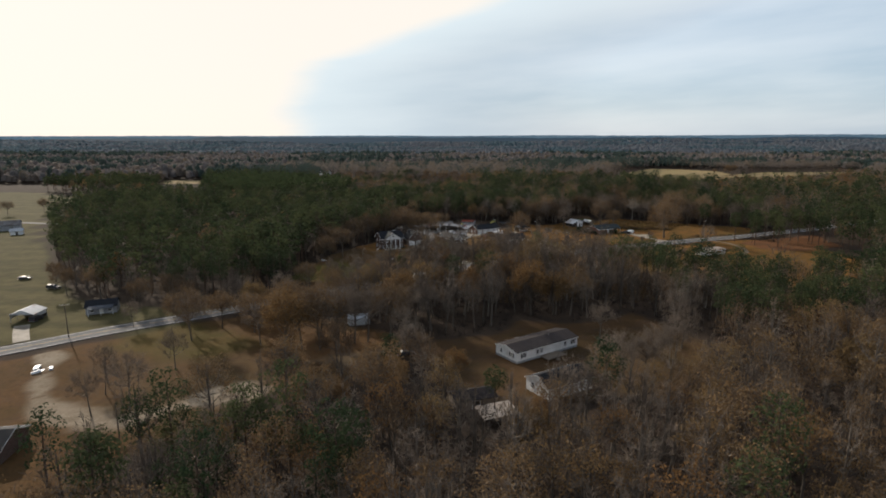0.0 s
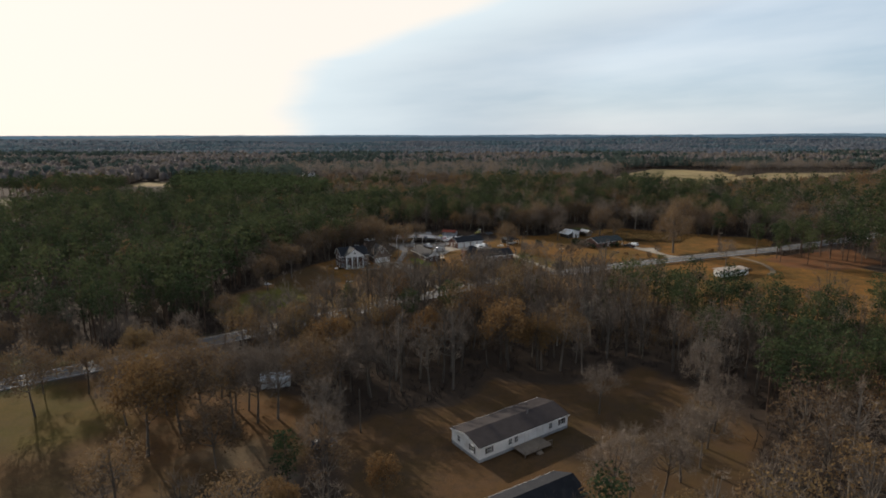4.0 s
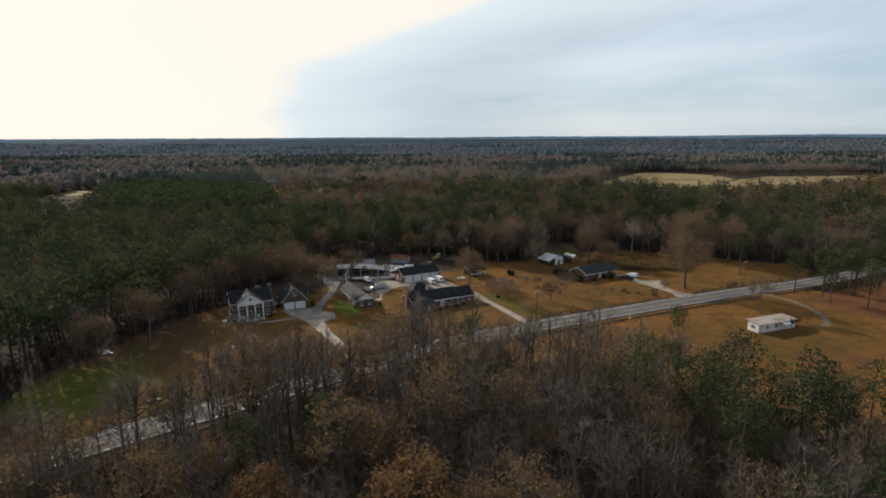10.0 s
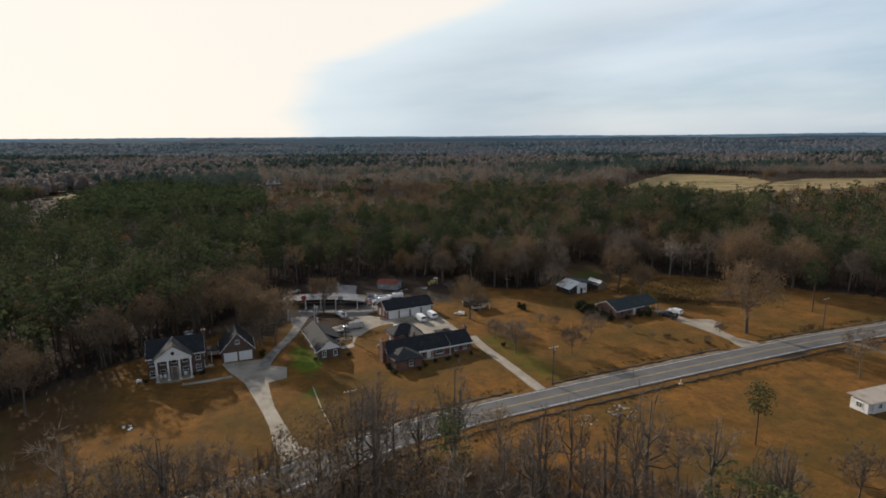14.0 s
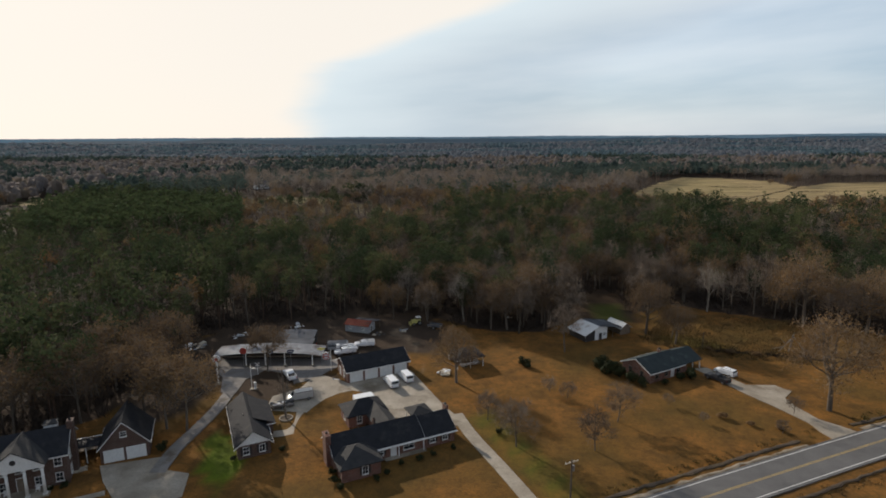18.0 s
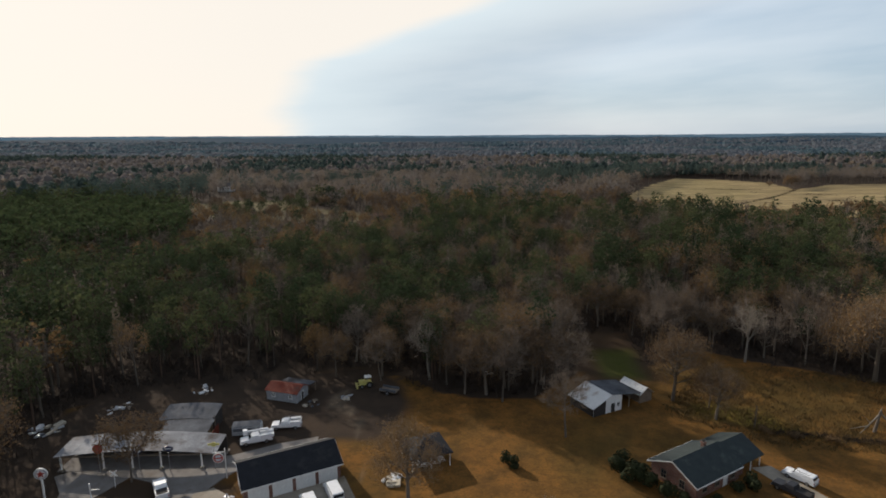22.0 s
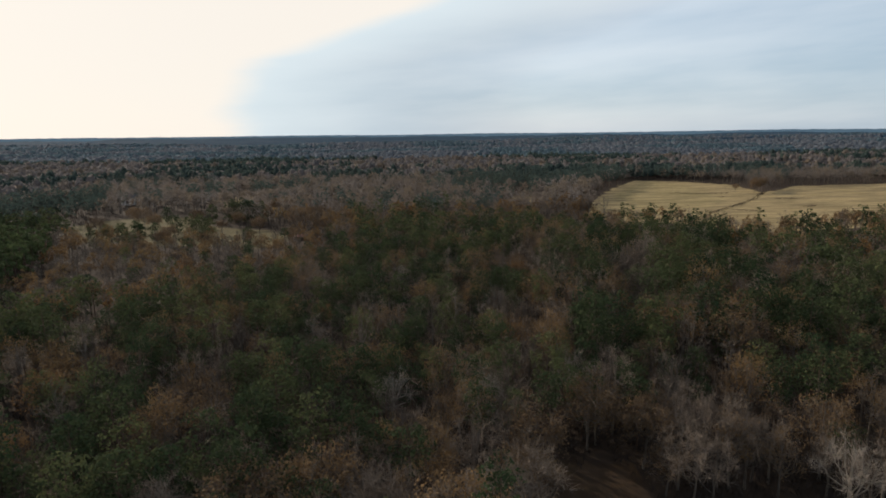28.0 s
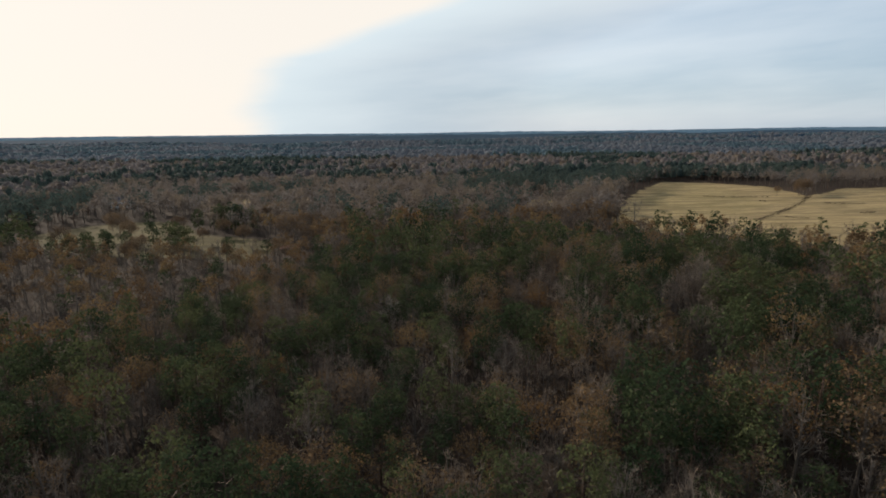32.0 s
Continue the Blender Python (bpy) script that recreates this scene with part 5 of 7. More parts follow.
for n in range(16):
    part("plank", boxes((0.02, 4.6, n * 0.2, n * 0.2 + 0.18, 0.82, 0.86)), M_wood, k)
for n in range(5):
    part("post", boxes((n * 1.12, n * 1.12 + 0.1, 3.1, 3.2, 0, 1.85)), M_white, k)
part("handrail", boxes((0, 4.6, 3.08, 3.22, 1.8, 1.88), (0, 4.6, 3.12, 3.18, 1.3, 1.36)), M_white, k)
st = thing("lumber_pile", *(h.matrix_basis @ Vector((-3.4, -0.6, 0))).xy, 30, "pile of pale boards under the garage link", "pile")
for n in range(9):
    part("board", boxes((-1.3 + 0.1 * (n % 3), 1.4 - 0.12 * (n % 4), -0.7 + 0.16 * n, -0.56 + 0.16 * n, 0.02 + 0.05 * (n % 3), 0.08 + 0.05 * (n % 3))), M_debris, st)

# the small brick house with a white front gable
h = thing("house", 5.9, 290.3, 26, "small brick house with dark grey roof and white gable", "house")
part("wall", gable_walls(0, 5.8, 0.3, 18.0, 2.6, 2.2, "y"), M_brick_brown, h)
part("gable_board", prism([(0.0, 2.65), (5.8, 2.65), (2.9, 4.75)], 0.18, 0.29, "y"), M_siding, h, "white boarded front gable")
part("roof", gable_roof(0, 5.8, 0.3, 18.0, 2.6, 2.2, "y", 0.5, 0.4), M_shingle, h, "dark grey shingle roof")
fascia(h, 0, 5.8, 0.3, 18.0, 2.6, 2.2, "y", 0.5, 0.4)
part("side_roof", prism([(3.6, 4.45), (7.7, 2.55), (7.7, 2.7), (3.6, 4.6)], 6.4, 16.6, "y"), M_shingle, h, "lean-to side roof")
part("side_wall", boxes((5.8, 7.2, 7.0, 16.2, 0, 2.6)), M_brick_brown, h)
part("side_fascia", boxes((4.4, 7.7, 6.32, 6.38, 2.5, 2.7)), M_white, h)
for cx in (1.5, 4.3):
    window(h, spot("front", cx, 1.5, 0, 5.8, 0.3, 18), 0.95, 1.35, M_dark)
window(h, spot("right", 3.6, 1.5, 0, 5.8, 0.3, 18)), window(h, spot("left", 4.0, 1.5, 0, 5.8, 0.3, 18)), window(h, spot("left", 9.0, 1.5, 0, 5.8, 0.3, 18)), window(h, spot("right", 13.0, 1.5, 0, 7.2, 7, 16))
door(h, spot("right", 9.4, 0.0, 0, 7.2, 7, 16))
vent(h, 2.0, 9.0, 4.1)

# the long brick ranch house
h = thing("house", 24.05, 287.15, 26.8, "long red brick ranch house with charcoal shingle roof", "house")
part("wall", gable_walls(0, 7.8, 0, 16.6, 2.6, 2.3, "x"), M_brick, h)
part("wall", gable_walls(0, 7.8, 16.6, 23.2, 2.45, 2.15, "x"), M_brick, h)
part("roof", gable_roof(0, 7.8, 0, 16.6, 2.6, 2.3, "x", 0.5, 0.3), M_shingle, h, "charcoal shingle roof")
part("roof", gable_roof(0, 7.8, 17.2, 23.2, 2.45, 2.15, "x", 0.45, 0.28), M_shingle, h, "lower charcoal roof end")
fascia(h, 0, 7.8, 0, 16.6, 2.6, 2.3, "x", 0.5, 0.3), fascia(h, 0, 7.8, 17.2, 23.2, 2.45, 2.15, "x", 0.45, 0.28)
part("front_wing_wall", boxes((0.1, 7.0, -3.9, 0.0, 0, 2.6)), M_brick, h)
part("front_wing_roof", hip_roof(0.1, 7.0, -3.9, 3.2, 2.6, 1.75), M_shingle_grey, h, "hipped weathered roof of the front wing")
part("rear_wing_wall", boxes((6.4, 14.2, 13.2, 19.0, 0, 2.6), (10.4, 14.2, 7.8, 13.2, 0, 2.6)), M_brick, h)
part("rear_wing_roof", hip_roof(6.4, 14.2, 13.2, 19.0, 2.6, 2.0), M_shingle, h, "hipped charcoal roof of the rear wing")
part("link_roof", gable_roof(10.4, 14.2, 5.0, 15.6, 2.5, 1.3, "y", 0.45, 0.0), M_shingle_grey, h, "grey roof joining the rear wing")
part("patio_roof", hip_roof(18.0, 22.2, 8.2, 12.0, 2.5, 0.8, 0.2), M_shingle_grey, h, "small hipped patio roof")
for px in (18.1, 22.0):
    part("post", boxes((px, px + 0.14, 11.7, 11.84, 0, 2.5)), M_white, h)
part("porch_floor", boxes((9.0, 17.0, -1.0, 0, 0, 0.16)), M_concrete, h)
for px in (11.6, 16.5):
    part("post", boxes((px, px + 0.14, -0.62, -0.48, 0.16, 2.4)), M_white, h)
for cx, wd in ((8.4, 0.9), (13.8, 2.0), (18.6, 1.0), (21.2, 1.0)):
    window(h, spot("front", cx, 1.5, 0, 23.2, 0, 7.8), wd, 1.3, M_dark if wd < 1.5 else None)
door(h, spot("front", 10.8, 0.16, 0, 23.2, 0, 7.8))
window(h, spot("front", 4.2, 1.45, 0.1, 7.0, -3.9, 0), 0.95, 1.4, M_dark)
window(h, spot("right", 4.0, 1.5, 0, 23.2, 0, 7.8)), window(h, spot("left", 16.0, 1.5, 6.4, 14.2, 13.2, 19)), window(h, spot("front", 8.6, 1.5, 6.4, 14.2, 13.2, 19)), window(h, spot("right", 16.0, 1.5, 6.4, 14.2, 13.2, 19))
chimney(h, -0.5, 3.2, 0, 5.8, 0.9, 2.2, M_brick), chimney(h, 9.0, 5.4, 3.4, 5.3, 0.5, 0.5, M_brick_brown), chimney(h, 23.5, 4.6, 0, 5.4, 0.6, 1.3, M_brick)
vent(h, 13, 5.4, 4.0), vent(h, 6, 5.6, 3.8)
part("gutter", boxes((7.2, 23.6, -0.66, -0.55, 2.18, 2.3)), M_white, h)

# the four-door brick garage
h = thing("garage", 19.6, 323.0, 27, "long brick garage with four white doors", "garage")
part("wall", gable_walls(0, 8.4, 0, 15.6, 2.9, 2.0, "x"), M_brick, h)
part("roof", gable_roof(0, 8.4, 0, 15.6, 2.9, 2.0, "x", 0.5, 0.4), M_shingle, h, "charcoal shingle roof")
fascia(h, 0, 8.4, 0, 15.6, 2.9, 2.0, "x", 0.5, 0.4)
for k in range(4):
    garage_door(h, spot("front", 2.2 + 3.75 * k, 0, 0, 15.6, 0, 8.4), 2.9, 2.3)
door(h, spot("left", 5.8, 0, 0, 15.6, 0, 8.4)), window(h, spot("left", 2.6, 1.6, 0, 15.6, 0, 8.4)), vent(h, 5, 5.8, 4.1)

# the open shelter with white tin roofs
h = thing("open_shelter", -15.8, 332.6, 1.5, "long open shelter with pale tin roofs on white posts", "shelter")


def tin_roof(host, x0, x1, y0, y1, za, zb, mat, bow=0.0, step=0.76, label=""):
    """A tin sheet roof that rises from front to back, bowed in plan, with its seams."""
    n = max(2, round((x1 - x0) / step))
    bm, rows = bmesh.new(), []
    for k in range(n + 1):
        x = x0 + (x1 - x0) * k / n
        dz = -bow * ((2 * k / n - 1) ** 2)
        rows.append([bm.verts.new(p) for p in ((x, y0, za + dz), (x, y1, zb + dz), (x, y1, zb + dz - 0.07), (x, y0, za + dz - 0.07))])
    for r, s in zip(rows, rows[1:]):
        for k in range(4):
            bm.faces.new((r[k], r[(k + 1) % 4], s[(k + 1) % 4], s[k]))
    bm.faces.new(rows[0]), bm.faces.new(rows[-1])
    bmesh.ops.recalc_face_normals(bm, faces=bm.faces)
    roof = part("roof", bm, mat, host, label)
    for k in range(n + 1):
        x = x0 + (x1 - x0) * k / n
        dz = -bow * ((2 * k / n - 1) ** 2)
        part("roof_seam", prism([(y0, za + dz + 0.002), (y1, zb + dz + 0.002), (y1, zb + dz + 0.018), (y0, za + dz + 0.018)], x - 0.014, x + 0.014, "x"), mat, roof)
    return roof


tin_roof(h, -0.3, 27.2, -0.4, 5.4, 3.85, 4.3, M_tin_grey, 0.9, 1.5, label="weathered pale tin front roof, bowed towards its ends")
tin_roof(h, 14.0, 23.0, 6.6, 11.2, 3.0, 3.45, M_tin_dull, 0.15, 1.5, label="dull grey tin middle roof")
tin_roof(h, 11.8, 22.4, 12.0, 17.4, 3.2, 3.85, M_tin_dull, 0.3, 1.5, label="dull grey arched rear roof")
part("back_wall", boxes((0, 27.2, 5.25, 5.38, 0, 2.9)), M_dark, h, "dark boarded back wall")
part("end_wall", boxes((22.1, 22.24, 12.4, 17.2, 0, 3.1)), M_dark, h, "dark boarded end wall")
part("side_wall", boxes((23.1, 23.2, 8.2, 12.2, 0, 1.9)), M_red_tin, h, "rusty red tin side wall")
part("floor_slab", boxes((-0.2, 27.4, -0.2, 6.0, 0, 0.1)), M_gravel, h)
for px in (0.5, 7.7, 12.6, 17.5, 24.5):
    p = part("post", boxes((px, px + 0.22, -0.1, 0.12, 0.4, 3.75 - 0.9 * ((px + 0.3) / 13.75 - 1) ** 2)), M_white, h)
    part("post_base", boxes((px - 0.18, px + 0.4, -0.28, 0.3, 0.0, 0.4)), M_concrete, p)
part("beam", boxes((0, 27.3, -0.08, 0.1, 2.62, 2.8)), M_wood, h)
for px in (15.0, 18.6, 22.9):
    for py in (11.2, 12.6):
        part("post", boxes((px - 0.6, px - 0.45, py, py + 0.15, 0, 3.05)), M_wood, h)

# the red-roofed block shed
h = thing("shed", 12.2, 359.6, -18, "grey block shed with faded red tin roof", "shed")
part("wall", gable_walls(0, 4.6, 0, 7.6, 2.3, 0.9, "x"), M_block, h)
part("roof", gable_roof(0, 4.6, 0, 7.6, 2.3, 0.9, "x", 0.35, 0.3, 0.08), M_red_tin, h, "faded red tin roof")
ribs(h, 0, 4.6, 0, 7.6, 2.22, 0.9, "x", 0.75, 0.35, 0.3, M_red_tin, (0,))
part("lean_to_roof", prism([(4.4, 2.5), (7.4, 2.0), (7.4, 2.08), (4.4, 2.58)], 0.8, 8.2, "x"), M_tin_dull, h, "grey tin lean-to roof")
for px in (1.0, 7.9):
    part("post", boxes((px, px + 0.12, 7.1, 7.22, 0, 2.0)), M_wood, h)
window(h, spot("front", 1.8, 1.4, 0, 7.6, 0, 4.6), 0.7, 0.7), window(h, spot("front", 6.0, 1.4, 0, 7.6, 0, 4.6), 0.7, 0.7)
door(h, spot("right", 2.2, 0, 0, 7.6, 0, 4.6), 0.9, 1.95, M_dark)

# the pavilion carport with a boat under it
h = thing("carport", 45.6, 331.0, 20, "dark-roofed open carport on white posts", "carport")
part("roof", hip_roof(0, 7.0, 0, 6.6, 2.7, 1.5, 0.4), M_shingle, h, "dark hipped shingle roof")
for px in (0, 3.4, 6.86):
    for py in (0, 6.46):
        part("post", boxes((px, px + 0.14, py, py + 0.14, 0, 2.62)), M_white, h)
part("beam", boxes((0, 7.0, 0, 0.12, 2.36, 2.6), (0, 7.0, 6.48, 6.6, 2.36, 2.6)), M_white, h)
part("back_wall", boxes((0.2, 6.8, 6.3, 6.42, 0, 2.4)), M_wood, h)
b = thing("boat", 48.6, 333.4, 20, "white fibreglass boat on a trailer under the carport", "boat")
part("hull", prism([(-0.5, 0.45), (0.5, 0.45), (0.95, 1.15), (0.85, 1.2), (-0.85, 1.2), (-0.95, 1.15)], -2.4, 1.7, "x"), M_car_white, b)
part("bow", prism([(-0.9, 1.15), (0.9, 1.15), (0.0, 0.5)], 1.7, 2.5, "x"), M_car_white, b)
part("cockpit", boxes((-1.9, 0.9, -0.6, 0.6, 1.2, 1.26)), M_dark, b)
part("trailer_frame", boxes((-2.3, 3.0, -0.06, 0.06, 0.3, 0.42), (-1.3, -1.2, -0.95, 0.95, 0.3, 0.4)), M_steel, b)
for s in (-1.0, 0.86):
    part("wheel", rod((-1.25, s, 0.3), (-1.25, s + 0.16, 0.3), 0.3, 14), M_tyre, b)

# the barn with two white tin roofs
h = thing("barn", 83.0, 350.6, 27, "weathered barn with white tin roof and dark open lean-to", "barn")
part("wall", prism([(-1.3, 0), (6.4, 0), (6.4, 3.35), (3.1, 4.0), (-1.3, 2.15)], 0, 7.2, "y"), M_siding, h, "white boarded gable walls")
# red-brown wall drawn near-black, with its shade in the colour
part("side_wall", boxes((-1.36, -1.304, 0.05, 7.15, 0, 2.1)), M_dark, h, "dark boarded side wall")
part("front_boarding", prism([(-1.3, 0), (1.9, 0), (1.9, 3.40), (-1.3, 2.06)], -0.05, -0.006, "y"), M_dark, h, "dark weathered boarding under the low slope")
part("roof", prism([(-1.9, 2.02), (3.1, 4.12), (3.1, 4.2), (-1.9, 2.1)], -0.5, 7.5, "y"), M_tin_white, h, "bright tin slope with rust at its foot")
for k in range(11):
    part("roof_seam", prism([(-1.9, 2.105), (3.1, 4.205), (3.1, 4.25), (-1.9, 2.15)], -0.5 + k * 0.795, -0.45 + k * 0.795, "y"), M_tin_white, h)
part("lean_to_roof", prism([(3.104, 4.12), (11.9, 2.5), (11.9, 2.58), (3.104, 4.2)], -0.3, 7.3, "y"), M_tin_dull, h, "grey tin lean-to roof")
for k in range(10):
    part("roof_seam", prism([(3.104, 4.205), (11.9, 2.585), (11.9, 2.63), (3.104, 4.25)], -0.3 + k * 0.84, -0.25 + k * 0.84, "y"), M_tin_dull, h)
# dark sheet added for the shade under the open lean-to
part("lean_to_back", boxes((6.5, 11.7, 6.9, 7.0, 0, 2.45)), M_dark, h)
door(h, spot("front", 3.9, 0, 0, 6.4, 0, 7.4), 1.1, 2.0, M_dark), window(h, spot("front", 5.4, 1.5, 0, 6.4, 0, 7.4), 0.7, 0.8)
for px in (8.6, 11.6):
    part("post", boxes((px, px + 0.13, 0.1, 0.23, 0, 2.55)), M_wood, h)
part("side_shed_wall", gable_walls(12.0, 15.4, 0.2, 6.4, 2.0, 1.2, "y"), M_wood, h)
part("side_shed_roof", gable_roof(12.0, 15.4, 0.2, 6.4, 2.0, 1.2, "y", 0.4, 0.25, 0.08), M_tin_white, h, "pale tin side roof")
ribs(h, 12.0, 15.4, 0.2, 6.4, 1.92, 1.2, "y", 0.8, 0.4, 0.25)

# the green-roofed brick house across the lawn
h = thing("house", 90.6, 323.0, 30, "red brick house with dark green shingle roof", "house")
part("wall", gable_walls(0, 8.6, 0, 11.5, 2.6, 2.0, "x"), M_brick, h)
part("wall", gable_walls(0.5, 8.1, 11.5, 13.4, 2.4, 1.7, "x"), M_brick, h)
part("roof", gable_roof(0, 8.6, 0, 11.2, 2.6, 2.0, "x", 0.5, 0.45), M_shingle_green, h, "dark green shingle roof")
part("roof", gable_roof(0.5, 8.1, 11.6, 18.4, 2.45, 1.75, "x", 0.5, 0.1), M_shingle_green, h, "lower green roof over the carport")
fascia(h, 0, 8.6, 0, 11.2, 2.6, 2.0, "x", 0.5, 0.45)
part("carport_wall", boxes((18.0, 18.2, 4.0, 8.1, 0, 2.5), (13.4, 18.2, 7.9, 8.1, 0, 2.5)), M_brick, h)
for px in (15.4, 18.06):
    part("post", boxes((px, px + 0.14, 0.4, 0.54, 0, 2.45)), M_white, h)
for cx in (2.2, 5.4, 9.6):
    window(h, spot("front", cx, 1.5, 0, 13.4, 0, 8.6), 1.1, 1.25, mat=M_wood)
window(h, spot("left", 2.5, 1.5, 0, 13.4, 0, 8.6), mat=M_wood), window(h, spot("left", 6.0, 1.5, 0, 13.4, 0, 8.6), mat=M_wood), door(h, spot("front", 7.6, 0.1, 0, 13.4, 0, 8.6))
chimney(h, 8.4, 4.9, 4.2, 5.4, 0.6, 0.6, M_brick)

# the double-wide home in the clearing
h = thing("mobile_home", 18.4, 132.6, 34, "long white sided home with brown shingle roof", "house")
part("wall", gable_walls(0, 8.2, 0, 21.6, 2.75, 0.95, "x"), M_siding, h)
part("skirting", boxes((-0.03, 21.63, -0.03, 8.23, 0, 0.55)), M_block, h)
part("roof", gable_roof(0, 8.2, 0, 21.6, 2.75, 0.95, "x", 0.3, 0.2), M_shingle_brown, h, "dark brown shingle roof")
fascia(h, 0, 8.2, 0, 21.6, 2.75, 0.95, "x", 0.3, 0.2)
for cx in (2.2, 7.0, 8.4, 17.0, 20.0):
    window(h, spot("front", cx, 1.85, 0, 21.6, 0, 8.2), 0.8, 1.1, M_dark if cx in (2.2, 20.0) else None)
door(h, spot("front", 11.0, 0.6, 0, 21.6, 0, 8.2)), door(h, spot("front", 14.4, 0.6, 0, 21.6, 0, 8.2), 1.5, 2.05)
window(h, spot("left", 2.0, 1.85, 0, 21.6, 0, 8.2), 0.8, 1.1, M_dark), window(h, spot("left", 6.0, 1.85, 0, 21.6, 0, 8.2), 0.8, 1.1)
vent(h, 14, 3.2, 3.75, 0.7)
k = thing("deck", *(h.matrix_basis @ Vector((7.6, -3.4, 0))).xy, 34, "weathered grey wooden deck against the white home", "deck")
for n in range(16):
    part("plank", boxes((0, 6.6, n * 0.21, n * 0.21 + 0.19, 0.5, 0.55)), M_wood, k)
for px in (0.0, 3.2, 6.5):
    part("post", boxes((px, px + 0.1, 0, 0.1, 0, 1.45), ), M_wood, k)
part("handrail", boxes((0, 6.6, 0, 0.1, 1.4, 1.48), (0, 6.6, 0.03, 0.07, 0.95, 1.0)), M_wood, k)
part("steps", boxes((2.6, 3.8, -0.35, 0, 0, 0.34), (2.6, 3.8, -0.7, -0.35, 0, 0.17)), M_wood, k)

# the white house among the near trees, and its tin shed
h = thing("house", 22.7, 112.3, 31, "white sided house with dark shingle roof among trees", "house")
part("wall", gable_walls(0, 7.6, 0, 13.0, 2.8, 1.75, "x"), M_siding, h)
part("roof", gable_roof(0, 7.6, 0, 13.0, 2.8, 1.75, "x", 0.35, 0.3), M_shingle, h, "dark shingle roof")
fascia(h, 0, 7.6, 0, 13.0, 2.8, 1.75, "x", 0.35, 0.3)
for cx in (2.5, 9.5):
    window(h, spot("front", cx, 1.6, 0, 13, 0, 7.6))
window(h, spot("left", 2.2, 1.6, 0, 13, 0, 7.6)), window(h, spot("left", 5.4, 1.6, 0, 13, 0, 7.6)), door(h, spot("front", 6.0, 0, 0, 13, 0, 7.6))
h = thing("shed", 7.9, 99.8, 20, "open shed with rusty pale tin roof", "shed")
tin_roof(h, 0, 7.8, 0, 5.2, 2.4, 2.8, M_tin_warm, 0.0, label="rust-streaked pale tin roof")
part("back_wall", boxes((0, 7.8, 5.0, 5.12, 0, 2.6)), M_wood, h)
for px in (0.1, 3.8, 7.6):
    part("post", boxes((px, px + 0.14, 0.1, 0.24, 0, 2.4)), M_wood, h)
h = thing("shed", 2.6, 107.4, 18, "low dark-roofed shed among bare trees", "shed")
part("wall", gable_walls(0, 5.0, 0, 9.0, 2.3, 1.0, "x"), M_wood, h)
part("roof", gable_roof(0, 5.0, 0, 9.0, 2.3, 1.0, "x", 0.35, 0.3), M_shingle_brown, h)
door(h, spot("front", 4.5, 0, 0, 9, 0, 5.0), 1.6, 2.0, M_dark)

# the white shed in the east field
h = thing("mobile_home", 123.3, 261.6, 19.5, "pale pink-white single-wide home with flat tin roof", "house")
part("wall", boxes((0.9, 14.0, 0, 4.2, 0, 2.55)), M_siding, h)
tin_roof(h, -0.6, 14.4, -0.4, 4.7, 2.62, 2.9, M_tin_warm, 0.0, label="flat pale tin roof with dark streaks")
part("end_room", boxes((-0.2, 0.9, 0.3, 3.9, 0, 2.3)), M_siding, h)
for cx in (2.8, 6.2, 11.6):
    window(h, spot("front", cx, 1.5, 0.9, 14, 0, 4.2), 1.0, 0.9)
door(h, spot("front", 8.6, 0.2, 0.9, 14, 0, 4.2)), window(h, spot("left", 2.1, 1.4, -0.2, 14, 0, 4.2), 1.2, 0.9)
part("awning", prism([(-2.0, 2.1), (0.0, 2.45), (0.0, 2.52), (-2.0, 2.17)], 7.4, 10.2, "x"), M_tin, h, "small pale tin awning")
for px in (7.5, 10.0):
    part("post", boxes((px, px + 0.08, -1.95, -1.87, 0, 2.12)), M_steel, h)

# the farm buildings by the west road
h = thing("carport", -133.4, 165.4, 4, "white metal carport open at its front", "carport")
part("roof", gable_roof(0, 7.0, 0, 6.6, 2.5, 1.3, "y", 0.2, 0.2, 0.08), M_tin, h, "white metal roof")
part("side_panel", boxes((0, 0.06, 0, 6.6, 1.2, 2.5)), M_tin, h), part("side_panel", boxes((6.94, 7.0, 0, 6.6, 1.2, 2.5)), M_tin, h)
# dark sheet added for the shade inside the carport's opening
part("back_panel", boxes((0, 7.0, 6.5, 6.56, 0, 2.5)), M_dark, h)
part("gable_panel", prism([(0, 2.42), (7.0, 2.42), (3.5, 3.75)], 0.0, 0.06, "y"), M_tin, h)
for px in (0.0, 6.88):
    for py in (0.0, 3.2, 6.4):
        part("post", boxes((px, px + 0.1, py, py + 0.1, 0, 2.5)), M_steel, h)
h = thing("house", -114.6, 172.6, 22, "small white porch-fronted house under trees", "house")
# white wall in block grey: its shade is put into the colour
part("wall", gable_walls(0, 6.0, 0, 8.8, 2.5, 1.5, "x"), M_block, h)
part("roof", gable_roof(0, 6.0, 0, 8.8, 2.5, 1.5, "x"), M_shingle, h)
part("porch_roof", prism([(-2.2, 2.2), (0.2, 2.75), (0.2, 2.85), (-2.2, 2.3)], 0.8, 8.0, "x"), M_tin_dull, h)
for px in (0.9, 4.4, 7.8):
    part("post", boxes((px, px + 0.12, -2.1, -1.98, 0, 2.2)), M_white, h)
for cx in (1.8, 6.8):
    window(h, spot("front", cx, 1.5, 0, 8.8, 0, 6))
door(h, spot("front", 4.4, 0, 0, 8.8, 0, 6))
h = thing("barn", -285.0, 328.0, 32, "long low farm building with pale grey roof", "barn")
part("wall", gable_walls(0, 12.0, 0, 28.0, 3.2, 2.2, "x"), M_block, h)
